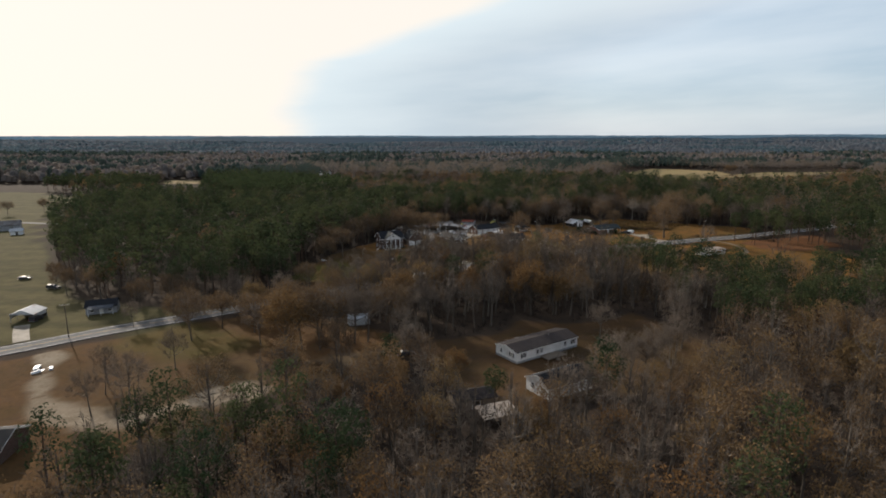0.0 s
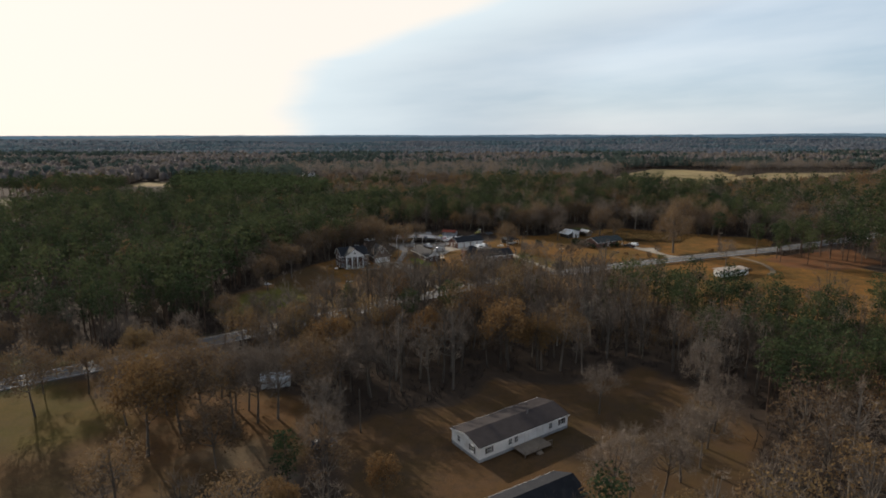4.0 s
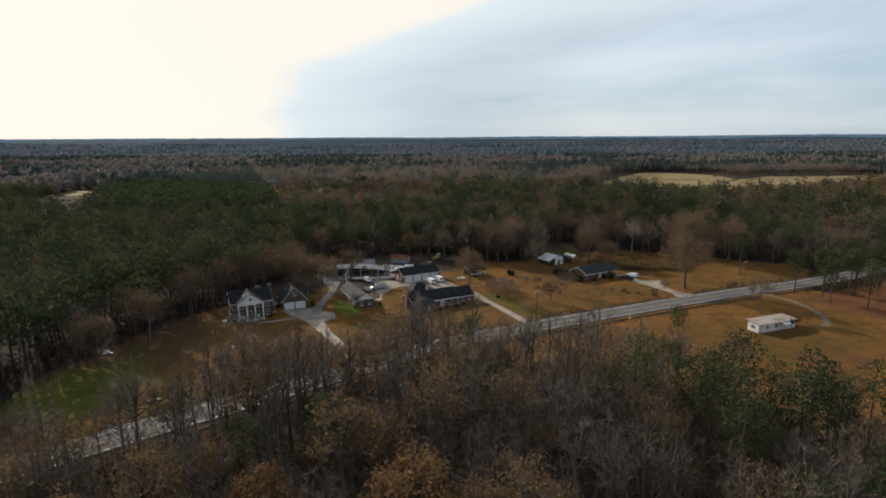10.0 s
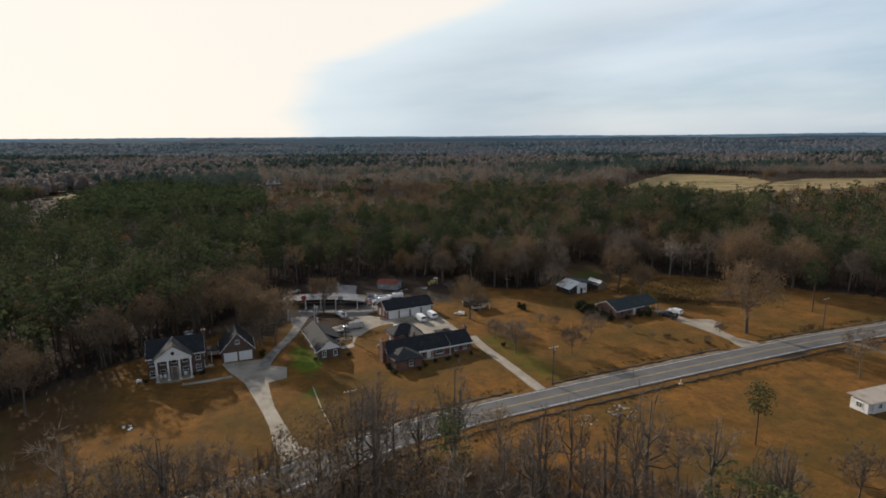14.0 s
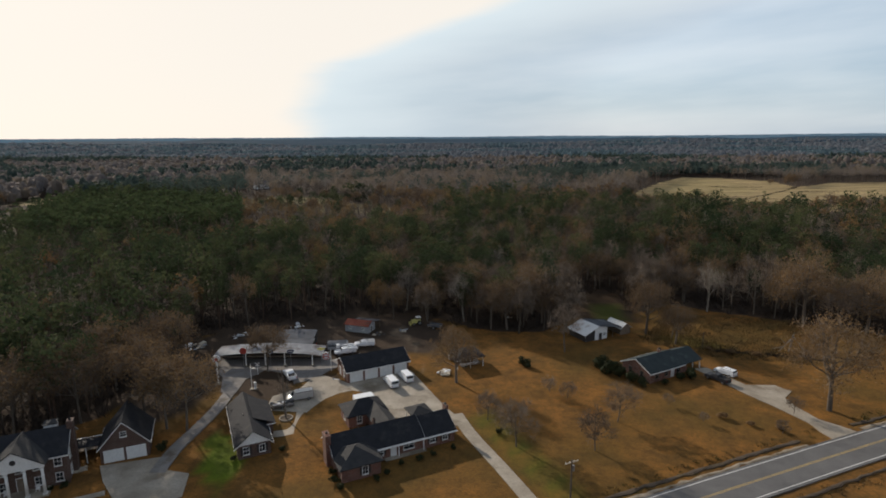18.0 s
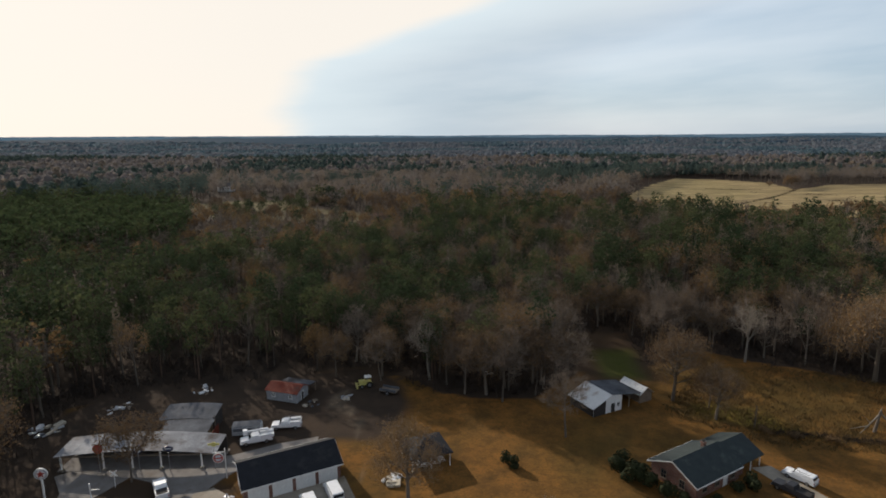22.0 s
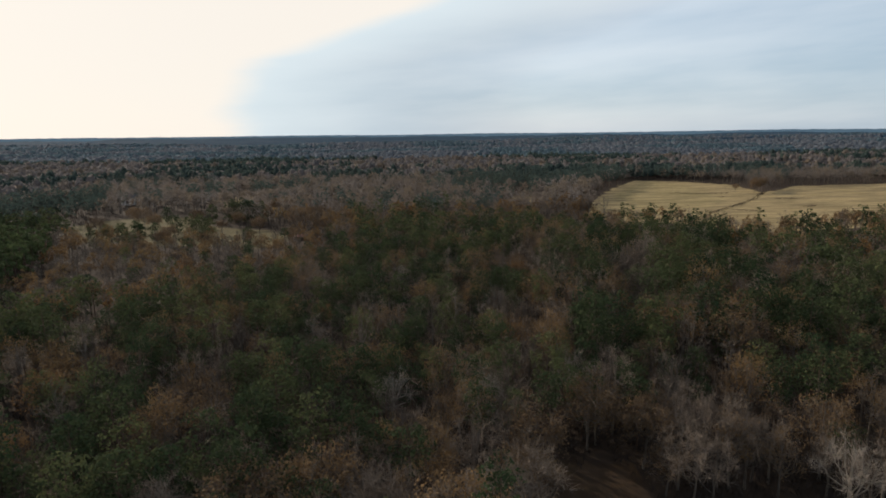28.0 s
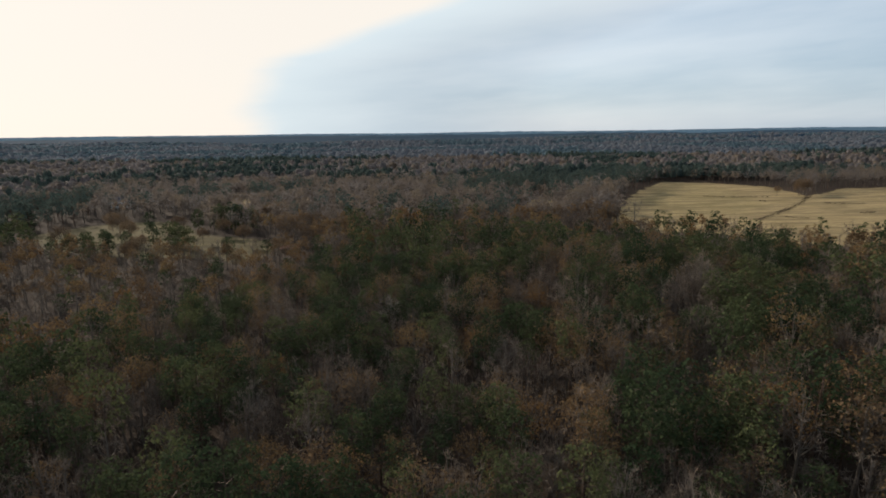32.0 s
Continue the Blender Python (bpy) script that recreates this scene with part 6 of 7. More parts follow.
part("roof", gable_roof(0, 12.0, 0, 28.0, 3.2, 2.2, "x", 0.5, 0.4), M_tin_dull, h)
for cx in (4, 11, 18, 24):
    window(h, spot("front", cx, 1.6, 0, 28, 0, 12), 1.4, 1.2)
h = thing("shed", -252.0, 322.5, 30, "small white farm shed on the grass", "shed")
part("wall", gable_walls(0, 5.0, 0, 6.0, 2.4, 1.2, "x"), M_siding, h)
part("roof", gable_roof(0, 5.0, 0, 6.0, 2.4, 1.2, "x"), M_tin, h)
door(h, spot("front", 3, 0, 0, 6, 0, 5), 1.2, 2.0, M_dark)
h = thing("house", -96.0, 86.0, 8, "low house with dark shingle roof and pale gutter", "house")
part("wall", gable_walls(0, 9.0, 0, 19.0, 2.6, 1.7, "x"), M_brick_brown, h)
part("roof", gable_roof(0, 9.0, 0, 19.0, 2.6, 1.7, "x", 0.5, 0.4), M_shingle, h)
fascia(h, 0, 9.0, 0, 19.0, 2.6, 1.7, "x", 0.5, 0.4)
for cx in (3, 8, 15):
    window(h, spot("front", cx, 1.5, 0, 19, 0, 9))
h = thing("greenhouse", -28.6, 161.8, 15, "small pale striped greenhouse among the trees", "greenhouse")
part("wall", gable_walls(0, 4.0, 0, 6.4, 2.0, 1.0, "x"), M_tarp, h)
part("roof", gable_roof(0, 4.0, 0, 6.4, 2.0, 1.0, "x", 0.1, 0.1, 0.05), M_tarp, h)
for k in range(6):
    part("rib", boxes((0.3 + 1.15 * k, 0.4 + 1.15 * k, -0.06, -0.005, 0, 2.0)), M_white, h)
door(h, spot("left", 2.0, 0, 0, 6.4, 0, 4), 0.9, 1.9, M_dark)

# the small shed by the far meadow
h = thing("shed", 4.0, 640.0, 12, "low shed with faded pink-red tin roof beside the meadow", "shed")
part("wall", gable_walls(0, 5.0, 0, 9.0, 2.2, 1.0, "x"), M_wood, h)
part("roof", gable_roof(0, 5.0, 0, 9.0, 2.2, 1.0, "x", 0.4, 0.35, 0.08), M_pink_tin, h, "faded pink-red tin roof")
door(h, spot("front", 4.5, 0, 0, 9, 0, 5.0), 1.6, 1.95, M_dark)

# houses far off
for fx, fy, fa, fw in ((118, 1384, 10, 22), (176, 1570, -15, 30), (14, 1172, 20, 18), (-182, 842, 30, 16), (-30, 1062, 5, 14), (640, 1190, 25, 26)):
    z = float(height(fx, fy))
    h = thing("farmhouse", fx, fy, fa, "distant pale farmhouse among the woods", "house", "distant farmhouses", z=z)
    part("wall", gable_walls(0, 10, 0, fw, 6.0, 3.0, "x"), M_siding, h)
    part("roof", gable_roof(0, 10, 0, fw, 6.0, 3.0, "x"), M_tin_dull, h)
    for cx in (0.25, 0.75):
        window(h, spot("front", fw * cx, 3.2, 0, fw, 0, 10), 2.0, 2.2)


# ---- vehicles ----
def wheel(host, x, y, r, side, wide=0.22):
    a, b = sorted((y, y - side * wide))
    w_ = part("wheel", rod((x, a, r), (x, b, r), r, 18), M_tyre, host)
    o = y + side * 0.012
    part("rim", rod((x, min(o, y - side * 0.03), r), (x, max(o, y - side * 0.03), r), r * 0.58, 14), M_steel, w_)


def shell(profile, half, inset, z_belt):
    """A car body from its side outline; above the belt it leans inwards."""
    bm = bmesh.new()
    rows = []
    for s in (-1, 1):
        rows.append([bm.verts.new((x, s * (half - (inset if z > z_belt + 0.01 else 0)), z)) for x, z in profile])
    n = len(profile)
    for k in range(n):
        j = (k + 1) % n
        bm.faces.new((rows[0][k], rows[0][j], rows[1][j], rows[1][k]))
    bm.faces.new(rows[0]), bm.faces.new(rows[1])
    bmesh.ops.recalc_face_normals(bm, faces=bm.faces)
    bmesh.ops.bevel(bm, geom=[e for e in bm.edges if e.calc_face_angle(0) > 0.5], offset=0.05, segments=2, affect="EDGES")
    return bm


def car(name, label, x, y, turn, kind, paint, group=""):
    """Facing +x. Kinds: pickup, van, suv, car."""
    c = thing(name, x, y, turn, label, "vehicle", group)
    L_, half, belt, r = {"pickup": (5.7, 0.96, 1.15, 0.38), "van": (5.6, 1.0, 1.25, 0.36), "suv": (5.0, 0.95, 1.1, 0.37), "car": (4.6, 0.88, 0.95, 0.32)}[kind]
    a, b = -L_ / 2, L_ / 2
    if kind == "pickup":
        prof = [(a, 0.5), (b, 0.5), (b, 0.95), (b - 0.15, 1.1), (b - 1.55, 1.2), (b - 2.15, 1.78), (b - 3.35, 1.82), (b - 3.55, 1.2), (a, 1.2)]
    elif kind == "van":
        prof = [(a, 0.45), (b, 0.45), (b, 0.85), (b - 0.35, 1.1), (b - 0.95, 1.3), (b - 1.65, 2.05), (a + 0.1, 2.12), (a, 1.3)]
    elif kind == "suv":
        prof = [(a, 0.45), (b, 0.45), (b, 0.9), (b - 0.3, 1.05), (b - 1.35, 1.14), (b - 1.95, 1.75), (a + 0.35, 1.78), (a, 1.14)]
    else:
        prof = [(a, 0.4), (b, 0.4), (b, 0.7), (b - 0.3, 0.86), (b - 1.3, 0.97), (b - 1.95, 1.42), (a + 1.35, 1.42), (a + 0.75, 1.0), (a, 0.95)]
    part("body", shell(prof, half, 0.12, belt + 0.1), paint, c)
    top = max(z for _, z in prof)
    if kind == "pickup":
        glass, bed = (b - 3.35, b - 2.2), True
    elif kind == "van":
        glass, bed = (b - 2.5, b - 1.62) if "cargo" in label else (a + 0.4, b - 1.62), False
    elif kind == "suv":
        glass, bed = (a + 0.22, b - 1.72), False
    else:
        glass, bed = (a + 1.4, b - 1.95), False
    for s in (-1, 1):
        y0, y1 = sorted((s * (half - 0.135), s * (half - 0.10)))
        part("side_window", boxes((glass[0], glass[1], y0, y1, belt + 0.16, top - 0.12)), M_glass, c)
    if kind in ("suv", "car"):
        part("rear_glass", boxes((a + 0.12, a + 0.5, -half + 0.16, half - 0.16, belt + 0.2, top - 0.14)), M_glass, c)
    w0 = {"pickup": (b - 1.55, 1.2, b - 2.15, 1.78), "van": (b - 0.95, 1.3, b - 1.65, 2.05), "suv": (b - 1.35, 1.14, b - 1.95, 1.75), "car": (b - 1.3, 0.97, b - 1.95, 1.42)}[kind]
    part("windscreen", prism([(w0[0] + 0.02, w0[1] + 0.06), (w0[2] + 0.05, w0[3] - 0.08), (w0[2] + 0.02, w0[3] - 0.10), (w0[0] - 0.03, w0[1] + 0.04)], -half + 0.2, half - 0.2, "y"), M_glass, c)
    if bed:
        part("bed_floor", boxes((a + 0.12, b - 3.65, -half + 0.14, half - 0.14, 1.215, 1.23)), M_dark, c, "dark open truck bed")
        part("bed_rail", boxes((a, b - 3.6, -half + 0.02, -half + 0.12, 1.19, 1.42), (a, b - 3.6, half - 0.12, half - 0.02, 1.19, 1.42), (a, a + 0.1, -half + 0.12, half - 0.12, 1.19, 1.40)), paint, c)
    else:
        part("rear_window", boxes((a + (-0.02 if kind == "van" else 0.1), a + (0.14 if kind == "van" else 0.2), -half + 0.22, half - 0.22, belt + 0.16, top - 0.2)), M_glass, c)
    for s in (-1, 1):
        y0, y1 = sorted((s * (half - 0.05), s * (half - 0.4)))
        part("headlight", boxes((b - 0.03, b + 0.025, y0, y1, 0.68, 0.84)), M_lamp, c)
        part("tail_light", boxes((a - 0.025, a + 0.03, *sorted((s * (half - 0.04), s * (half - 0.2))), 0.75, 1.05)), M_tail, c)
        for wx in (b - 0.95, a + 1.05):
            wheel(c, wx, s * (half + 0.005), r, s)
        y0, y1 = sorted((s * (half - 0.02), s * (half + 0.16)))
        part("mirror", boxes((w0[0] - 0.3, w0[0] - 0.18, y0, y1, belt + 0.12, belt + 0.3)), paint, c)
    part("bumper", boxes((b - 0.02, b + 0.1, -half + 0.05, half - 0.05, 0.42, 0.6)), M_steel, c), part("bumper", boxes((a - 0.1, a + 0.02, -half + 0.05, half - 0.05, 0.42, 0.6)), M_steel, c)
    return c


car("van", "white cargo van parked on the concrete yard", 30.0, 322.2, 117, "van", M_car_white, "white vans")
car("van", "white passenger van parked on the concrete yard", 33.2, 325.2, 117, "van", M_car_white, "white vans")
car("pickup_truck", "white pickup truck parked by the gravel lane", 4.9, 326.4, 122, "pickup", M_car_white)
v = car("van", "silver work van with ladder rack", 10.6, 314.8, 202, "van", M_car_silver)
part("ladder_rack", boxes((-2.4, 0.8, -0.7, -0.66, 2.25, 2.29), (-2.4, 0.8, 0.66, 0.7, 2.25, 2.29), (-2.0, -1.96, -0.8, 0.8, 2.1, 2.25), (0.2, 0.24, -0.8, 0.8, 2.1, 2.25)), M_steel, v)
v = car("pickup_truck", "white service pickup with utility body", 19.9, 347.0, 186, "pickup", M_car_white, "work trucks")
part("utility_body", boxes((-2.8, -0.75, -1.02, -0.55, 1.25, 1.75), (-2.8, -0.75, 0.55, 1.02, 1.25, 1.75)), M_car_white, v)
part("rack", boxes((-2.7, 0.4, -0.8, -0.75, 2.0, 2.06), (-2.7, 0.4, 0.75, 0.8, 2.0, 2.06), (-2.6, -2.54, -0.8, -0.74, 1.75, 2.0), (-2.6, -2.54, 0.74, 0.8, 1.75, 2.0)), M_steel, v)
v = car("bucket_truck", "white utility bucket truck with folded boom", 15.6, 341.6, 200, "pickup", M_car_white, "work trucks")
part("utility_body", boxes((-3.2, -0.75, -1.1, -0.5, 1.25, 1.8), (-3.2, -0.75, 0.5, 1.1, 1.25, 1.8), (-3.2, -0.75, -0.5, 0.5, 1.25, 1.35)), M_car_white, v)
bo = part("boom", boxes((-2.2, 1.6, -0.16, 0.16, 2.35, 2.65), (-2.3, -1.7, -0.3, 0.3, 1.35, 2.5)), M_car_white, v)
part("bucket", boxes((1.5, 2.3, -0.4, 0.4, 2.0, 2.9)), M_car_white, bo)
car("pickup_truck", "black pickup truck parked on the concrete drive", 107.0, 324.6, 122, "pickup", M_car_black)
v = car("suv", "white sport utility vehicle with roof rack", 110.5, 328.2, 124, "suv", M_car_white)
part("roof_rack", boxes((-1.6, 0.3, -0.6, -0.56, 1.85, 1.9), (-1.6, 0.3, 0.56, 0.6, 1.85, 1.9)), M_dark, v)
car("car", "dark parked car on the west grass", -168, 219, 5, "car", M_car_black, "west cars"), car("car", "dark old car beside bushes", -146.6, 204.5, -10, "suv", M_car_black, "west cars")
car("car", "dark blue car parked in the clearing", -9.7, 138.2, 20, "car", M_car_black)
car("suv", "dark vehicle under the carport", -126.8, 167.5, 95, "suv", M_car_black)


def trailer(name, label, x, y, turn, L_, tall, paint):
    t = thing(name, x, y, turn, label, "trailer")
    part("body", shell([(-L_ / 2, 0.5), (L_ / 2, 0.5), (L_ / 2, tall - 0.2), (L_ / 2 - 0.25, tall), (-L_ / 2, tall)], 1.15, 0.0, 9), paint, t)
    part("stripe", boxes((-L_ / 2 + 0.1, L_ / 2 - 0.1, -1.165, -1.145, 0.85, 0.95)), M_steel, t)
    part("door", boxes((-L_ / 2 - 0.02, -L_ / 2 + 0.02, -0.8, 0.8, 0.6, tall - 0.25)), M_door_white, t)
    for s in (-1, 1):
        for wx in (-0.4, 0.4):
            wheel(t, wx, s * 1.13, 0.34, s)
    part("drawbar", boxes((L_ / 2, L_ / 2 + 1.2, -0.06, 0.06, 0.42, 0.54)), M_steel, t)
    return t


trailer("camper_trailer", "long white enclosed trailer behind the brick house", 25.0, 313.2, 24, 4.4, 1.75, M_car_white)
t = trailer("box_trailer", "pale boxy cargo trailer with dark grey roof beside the work trucks", 13.0, 344.6, 8, 5.4, 2.2, M_panel)
part("roof", boxes((-2.75, 2.5, -1.19, 1.19, 2.204, 2.28)), M_tin_dull, t, "dark grey flat roof"), part("side_band", boxes((-2.5, 2.4, -1.19, -1.168, 1.3, 1.9)), M_tin_dull, t)

t = thing("utility_trailer", 7.6, 311.0, 22, "open utility trailer loaded with pale junk", "trailer")
part("bed", boxes((-2.4, 2.4, -1.0, 1.0, 0.5, 0.62)), M_dark, t)
part("side_rail", boxes((-2.4, 2.4, -1.03, -0.97, 0.62, 1.05), (-2.4, 2.4, 0.97, 1.03, 0.62, 1.05)), M_steel, t)
rj = random.Random(5)
for k in range(14):
    jx, jy, s = rj.uniform(-2, 1.9), rj.uniform(-0.75, 0.75), rj.uniform(0.15, 0.4)
    p = part("junk", boxes((-s, s, -s * 0.7, s * 0.7, 0, s * rj.uniform(0.5, 1.4))), rj.choice((M_car_white, M_steel, M_debris, M_wood)), t)
    p.matrix_basis = pose(jx, jy, 0.62, rj.uniform(-12, 12), rj.uniform(-12, 12), rj.uniform(0, 180))
for s in (-1, 1):
    wheel(t, 0, s * 1.2, 0.33, s)

t = thing("tractor", 33.2, 365.4, 200, "small pale yellow earthmover at the wood's edge", "tractor")
part("chassis", boxes((-1.4, 1.4, -0.5, 0.5, 0.6, 1.2)), M_yellow, t)
part("hood", boxes((0.1, 1.5, -0.42, 0.42, 1.2, 1.75)), M_yellow, t)
cb = part("cab", boxes((-1.2, 0.0, -0.6, 0.6, 1.2, 1.45), (-1.2, -1.1, -0.6, -0.5, 1.45, 2.4), (-1.2, -1.1, 0.5, 0.6, 1.45, 2.4), (-0.1, 0.0, -0.6, -0.5, 1.45, 2.4), (-0.1, 0.0, 0.5, 0.6, 1.45, 2.4)), M_yellow, t)
part("cab_roof", boxes((-1.35, 0.15, -0.75, 0.75, 2.4, 2.52)), M_white, cb)
part("bucket_blade", boxes((1.9, 2.2, -1.0, 1.0, 0.15, 0.95)), M_yellow, t), part("loader_arm", boxes((0.4, 2.0, -0.75, -0.6, 0.8, 0.98), (0.4, 2.0, 0.6, 0.75, 0.8, 0.98)), M_yellow, t)
for s in (-1, 1):
    wheel(t, -0.8, s * 0.95, 0.7, s, 0.4), wheel(t, 0.95, s * 0.85, 0.45, s, 0.28)
t = thing("farm_trailer", 39.0, 362.0, 160, "rusty dark farm trailer beside the earthmover", "trailer")
part("bed", boxes((-2.0, 2.0, -1.0, 1.0, 0.7, 0.85)), M_wood, t), part("side_board", boxes((-2.0, 2.0, -1.02, -0.96, 0.85, 1.4), (-2.0, 2.0, 0.96, 1.02, 0.85, 1.4)), M_tin_dull, t)
for s in (-1, 1):
    wheel(t, 0, s * 1.15, 0.45, s)


# ---- signs, poles, yard clutter ----
def star(bm, x, y, z, r, depth):
    pts = [(x + (r if k % 2 == 0 else r * 0.42) * math.sin(k * math.pi / 5), z + (r if k % 2 == 0 else r * 0.42) * math.cos(k * math.pi / 5)) for k in range(10)]
    return prism(pts, y, y - depth, "y")


s = thing("roadside_sign", -10.8, 322.2, 10, "tall white pole sign with a red star disc", "sign")
part("pole", rod((0, 0, 0.4), (0, 0, 5.6), 0.17, 12), M_white, s)
part("foot", boxes((-0.5, 0.5, -0.5, 0.5, 0, 0.4)), M_concrete, s)
disc = part("disc", rod((0, -0.12, 6.3), (0, 0.12, 6.3), 0.95, 28), M_white, s, "white round sign disc")
part("ring", rod((0, -0.128, 6.3), (0, -0.121, 6.3), 0.8, 28), M_sign_dark, disc)
part("ring_face", rod((0, -0.135, 6.3), (0, -0.129, 6.3), 0.72, 28), M_white, disc)
part("star", star(None, 0, -0.14, 6.3, 0.68, 0.02), M_sign_red, disc)
s = thing("petrol_pump_sign", -2.0, 319.8, 12, "white pole with lamp globe beside an old pump", "sign")
part("pole", rod((0, 0, 0), (0, 0, 6.2), 0.09, 10), M_white, s)
part("arm", boxes((-0.08, 1.3, -0.05, 0.05, 5.0, 5.1)), M_white, s)
part("pump", boxes((0.5, 1.0, -0.25, 0.25, 0, 1.7)), M_white, s), part("foot", boxes((-0.4, 1.2, -0.45, 0.45, 0, 0.14)), M_concrete, s)
s = thing("crossing_sign", -3.4, 328.0, 5, "white crossed-board sign on a post", "sign")
part("post", rod((0, 0, 0), (0, 0, 2.6), 0.06, 8), M_white, s)
for tilt in (45, -45):
    b = part("cross_board", boxes((-0.75, 0.75, -0.03, 0.03, -0.11, 0.11)), M_white, s)
    b.matrix_basis = pose(0, -0.08 - 0.001 * tilt / 45, 2.6, 0, tilt, 0)
for sx, sy, sz, kind in ((-8.4, 332.3, 4.4, "round"), (-1.6, 332.4, 4.2, "ring"), (3.6, 332.4, 4.3, "oval"), (11.2, 333.0, 4.7, "bow")):
    s = thing("hanging_sign", sx, sy, 4, {"round": "round red enamel sign above the shelter", "ring": "round dark hoop sign above the shelter", "oval": "dark oval enamel sign above the shelter", "bow": "bow-shaped dark gold sign above the shelter"}[kind], "sign", "old enamel signs")
    part("post", rod((0, 0, 0), (0, 0, sz - 0.6), 0.07, 8), M_steel, s)
    if kind == "round":
        part("panel", rod((0, -0.05, sz), (0, 0.05, sz), 0.85, 24), M_sign_red, s)
    elif kind == "ring":
        p = part("panel", rod((0, -0.05, sz), (0, 0.05, sz), 0.8, 24), M_sign_dark, s)
        part("face", rod((0, -0.06, sz), (0, -0.051, sz), 0.58, 24), M_tarp, p)
    elif kind == "oval":
        p = part("panel", rod((0, -0.05, sz), (0, 0.05, sz), 0.9, 24), M_sign_dark, s)
        p.matrix_basis = pose(0, 0, sz * 0.45) @ Matrix.Diagonal((1, 1, 0.55, 1))
        part("band", boxes((-0.6, 0.6, -0.065, -0.051, sz - 0.15, sz + 0.15)), M_white, p)
    else:
        part("panel", boxes((-0.95, 0.95, -0.05, 0.05, sz - 0.2, sz + 0.2), (-0.35, 0.35, -0.055, 0.055, sz - 0.38, sz + 0.38)), M_yellow, s)
s = thing("hanging_sign", 14.2, 330.2, 8, "round red and white sign hung from a tall pole arm", "sign", "old enamel signs")
part("pole", rod((0, 0, 0), (0, 0, 5.6), 0.09, 10), M_white, s), part("arm", boxes((-1.9, 0.1, -0.04, 0.04, 4.9, 5.0)), M_white, s)
p = part("panel", rod((-1.1, -0.06, 3.9), (-1.1, 0.06, 3.9), 0.9, 26), M_white, s)
part("ring", rod((-1.1, -0.068, 3.9), (-1.1, -0.061, 3.9), 0.8, 26), M_sign_red, p), part("face", rod((-1.1, -0.074, 3.9), (-1.1, -0.069, 3.9), 0.56, 26), M_tarp, p), part("band", boxes((-1.7, -0.5, -0.084, -0.075, 3.78, 4.02)), M_sign_red, p)


def pole(x, y, tall, arm=True, lamp=False, turn=25, label="wooden utility pole with crossarm and wires"):
    p = thing("utility_pole", x, y, turn, label, "pole", "utility poles", z=float(height(x, y)))
    part("shaft", rod((0, 0, 0), (0, 0, tall), 0.15, 10, 0.1), M_pole, p)
    if arm:
        a = part("crossarm", boxes((-1.2, 1.2, -0.06, 0.06, tall - 0.5, tall - 0.36)), M_debris, p, "pale weathered crossarm")
        for k in (-1.1, -0.4, 0.4, 1.1):
            part("insulator", rod((k, 0, tall - 0.36), (k, 0, tall - 0.2), 0.05, 8), M_white, a)
    if lamp:
        part("transformer", rod((0.28, 0, tall - 1.9), (0.28, 0, tall - 1.0), 0.22, 12), M_steel, p)
    return p


ROUTE = [(-107.0, 152.5, 10.0), (-66.0, 184.0, 10.0), (-23.0, 220.2, 10.0), (20.4, 253.6, 9.6), (62.3, 276.0, 9.4), (105.0, 294.6, 9.4), (147.0, 312.6, 9.6), (195.0, 332.0, 9.6)]
for n, (px, py, tall) in enumerate(ROUTE):
    if n in (0, 3, 4, 6):
        pole(px, py, tall, lamp=n == 4)
pole(-3.6, 143.0, 9.0, False, label="bare wooden service pole in the clearing"), pole(8.6, 378.0, 7.5, False, label="pale bare pole at the wood's edge"), pole(112.5, 345.5, 4.6, False, label="leaning pale post in the marshy patch"), pole(-60.5, 96.0, 8.0, False, label="bare wooden service pole by the sandy drive")

s = thing("yard_post", 91.4, 276.2, 0, "small white marker post on the field verge", "post")
part("post", boxes((-0.12, 0.12, -0.12, 0.12, 0, 1.1), (-0.45, 0.45, -0.3, 0.3, 0, 0.2)), M_debris, s)


def heap(name, label, x, y, n, reach, mats, seed, size=0.5):
    r_ = random.Random(seed)
    hp = thing(name, x, y, 0, label, "pile")
    for k in range(n):
        a, d = r_.uniform(0, 6.28), reach * math.sqrt(r_.random())
        s_ = size * r_.uniform(0.35, 1.2)
        p = part("piece", boxes((-s_, s_, -s_ * 0.5, s_ * 0.5, -0.02, s_ * r_.uniform(0.15, 0.6))), r_.choice(mats), hp)
        p.matrix_basis = pose(d * math.cos(a), d * math.sin(a), 0.03, r_.uniform(-14, 14), r_.uniform(-14, 14), r_.uniform(0, 180))
    return hp


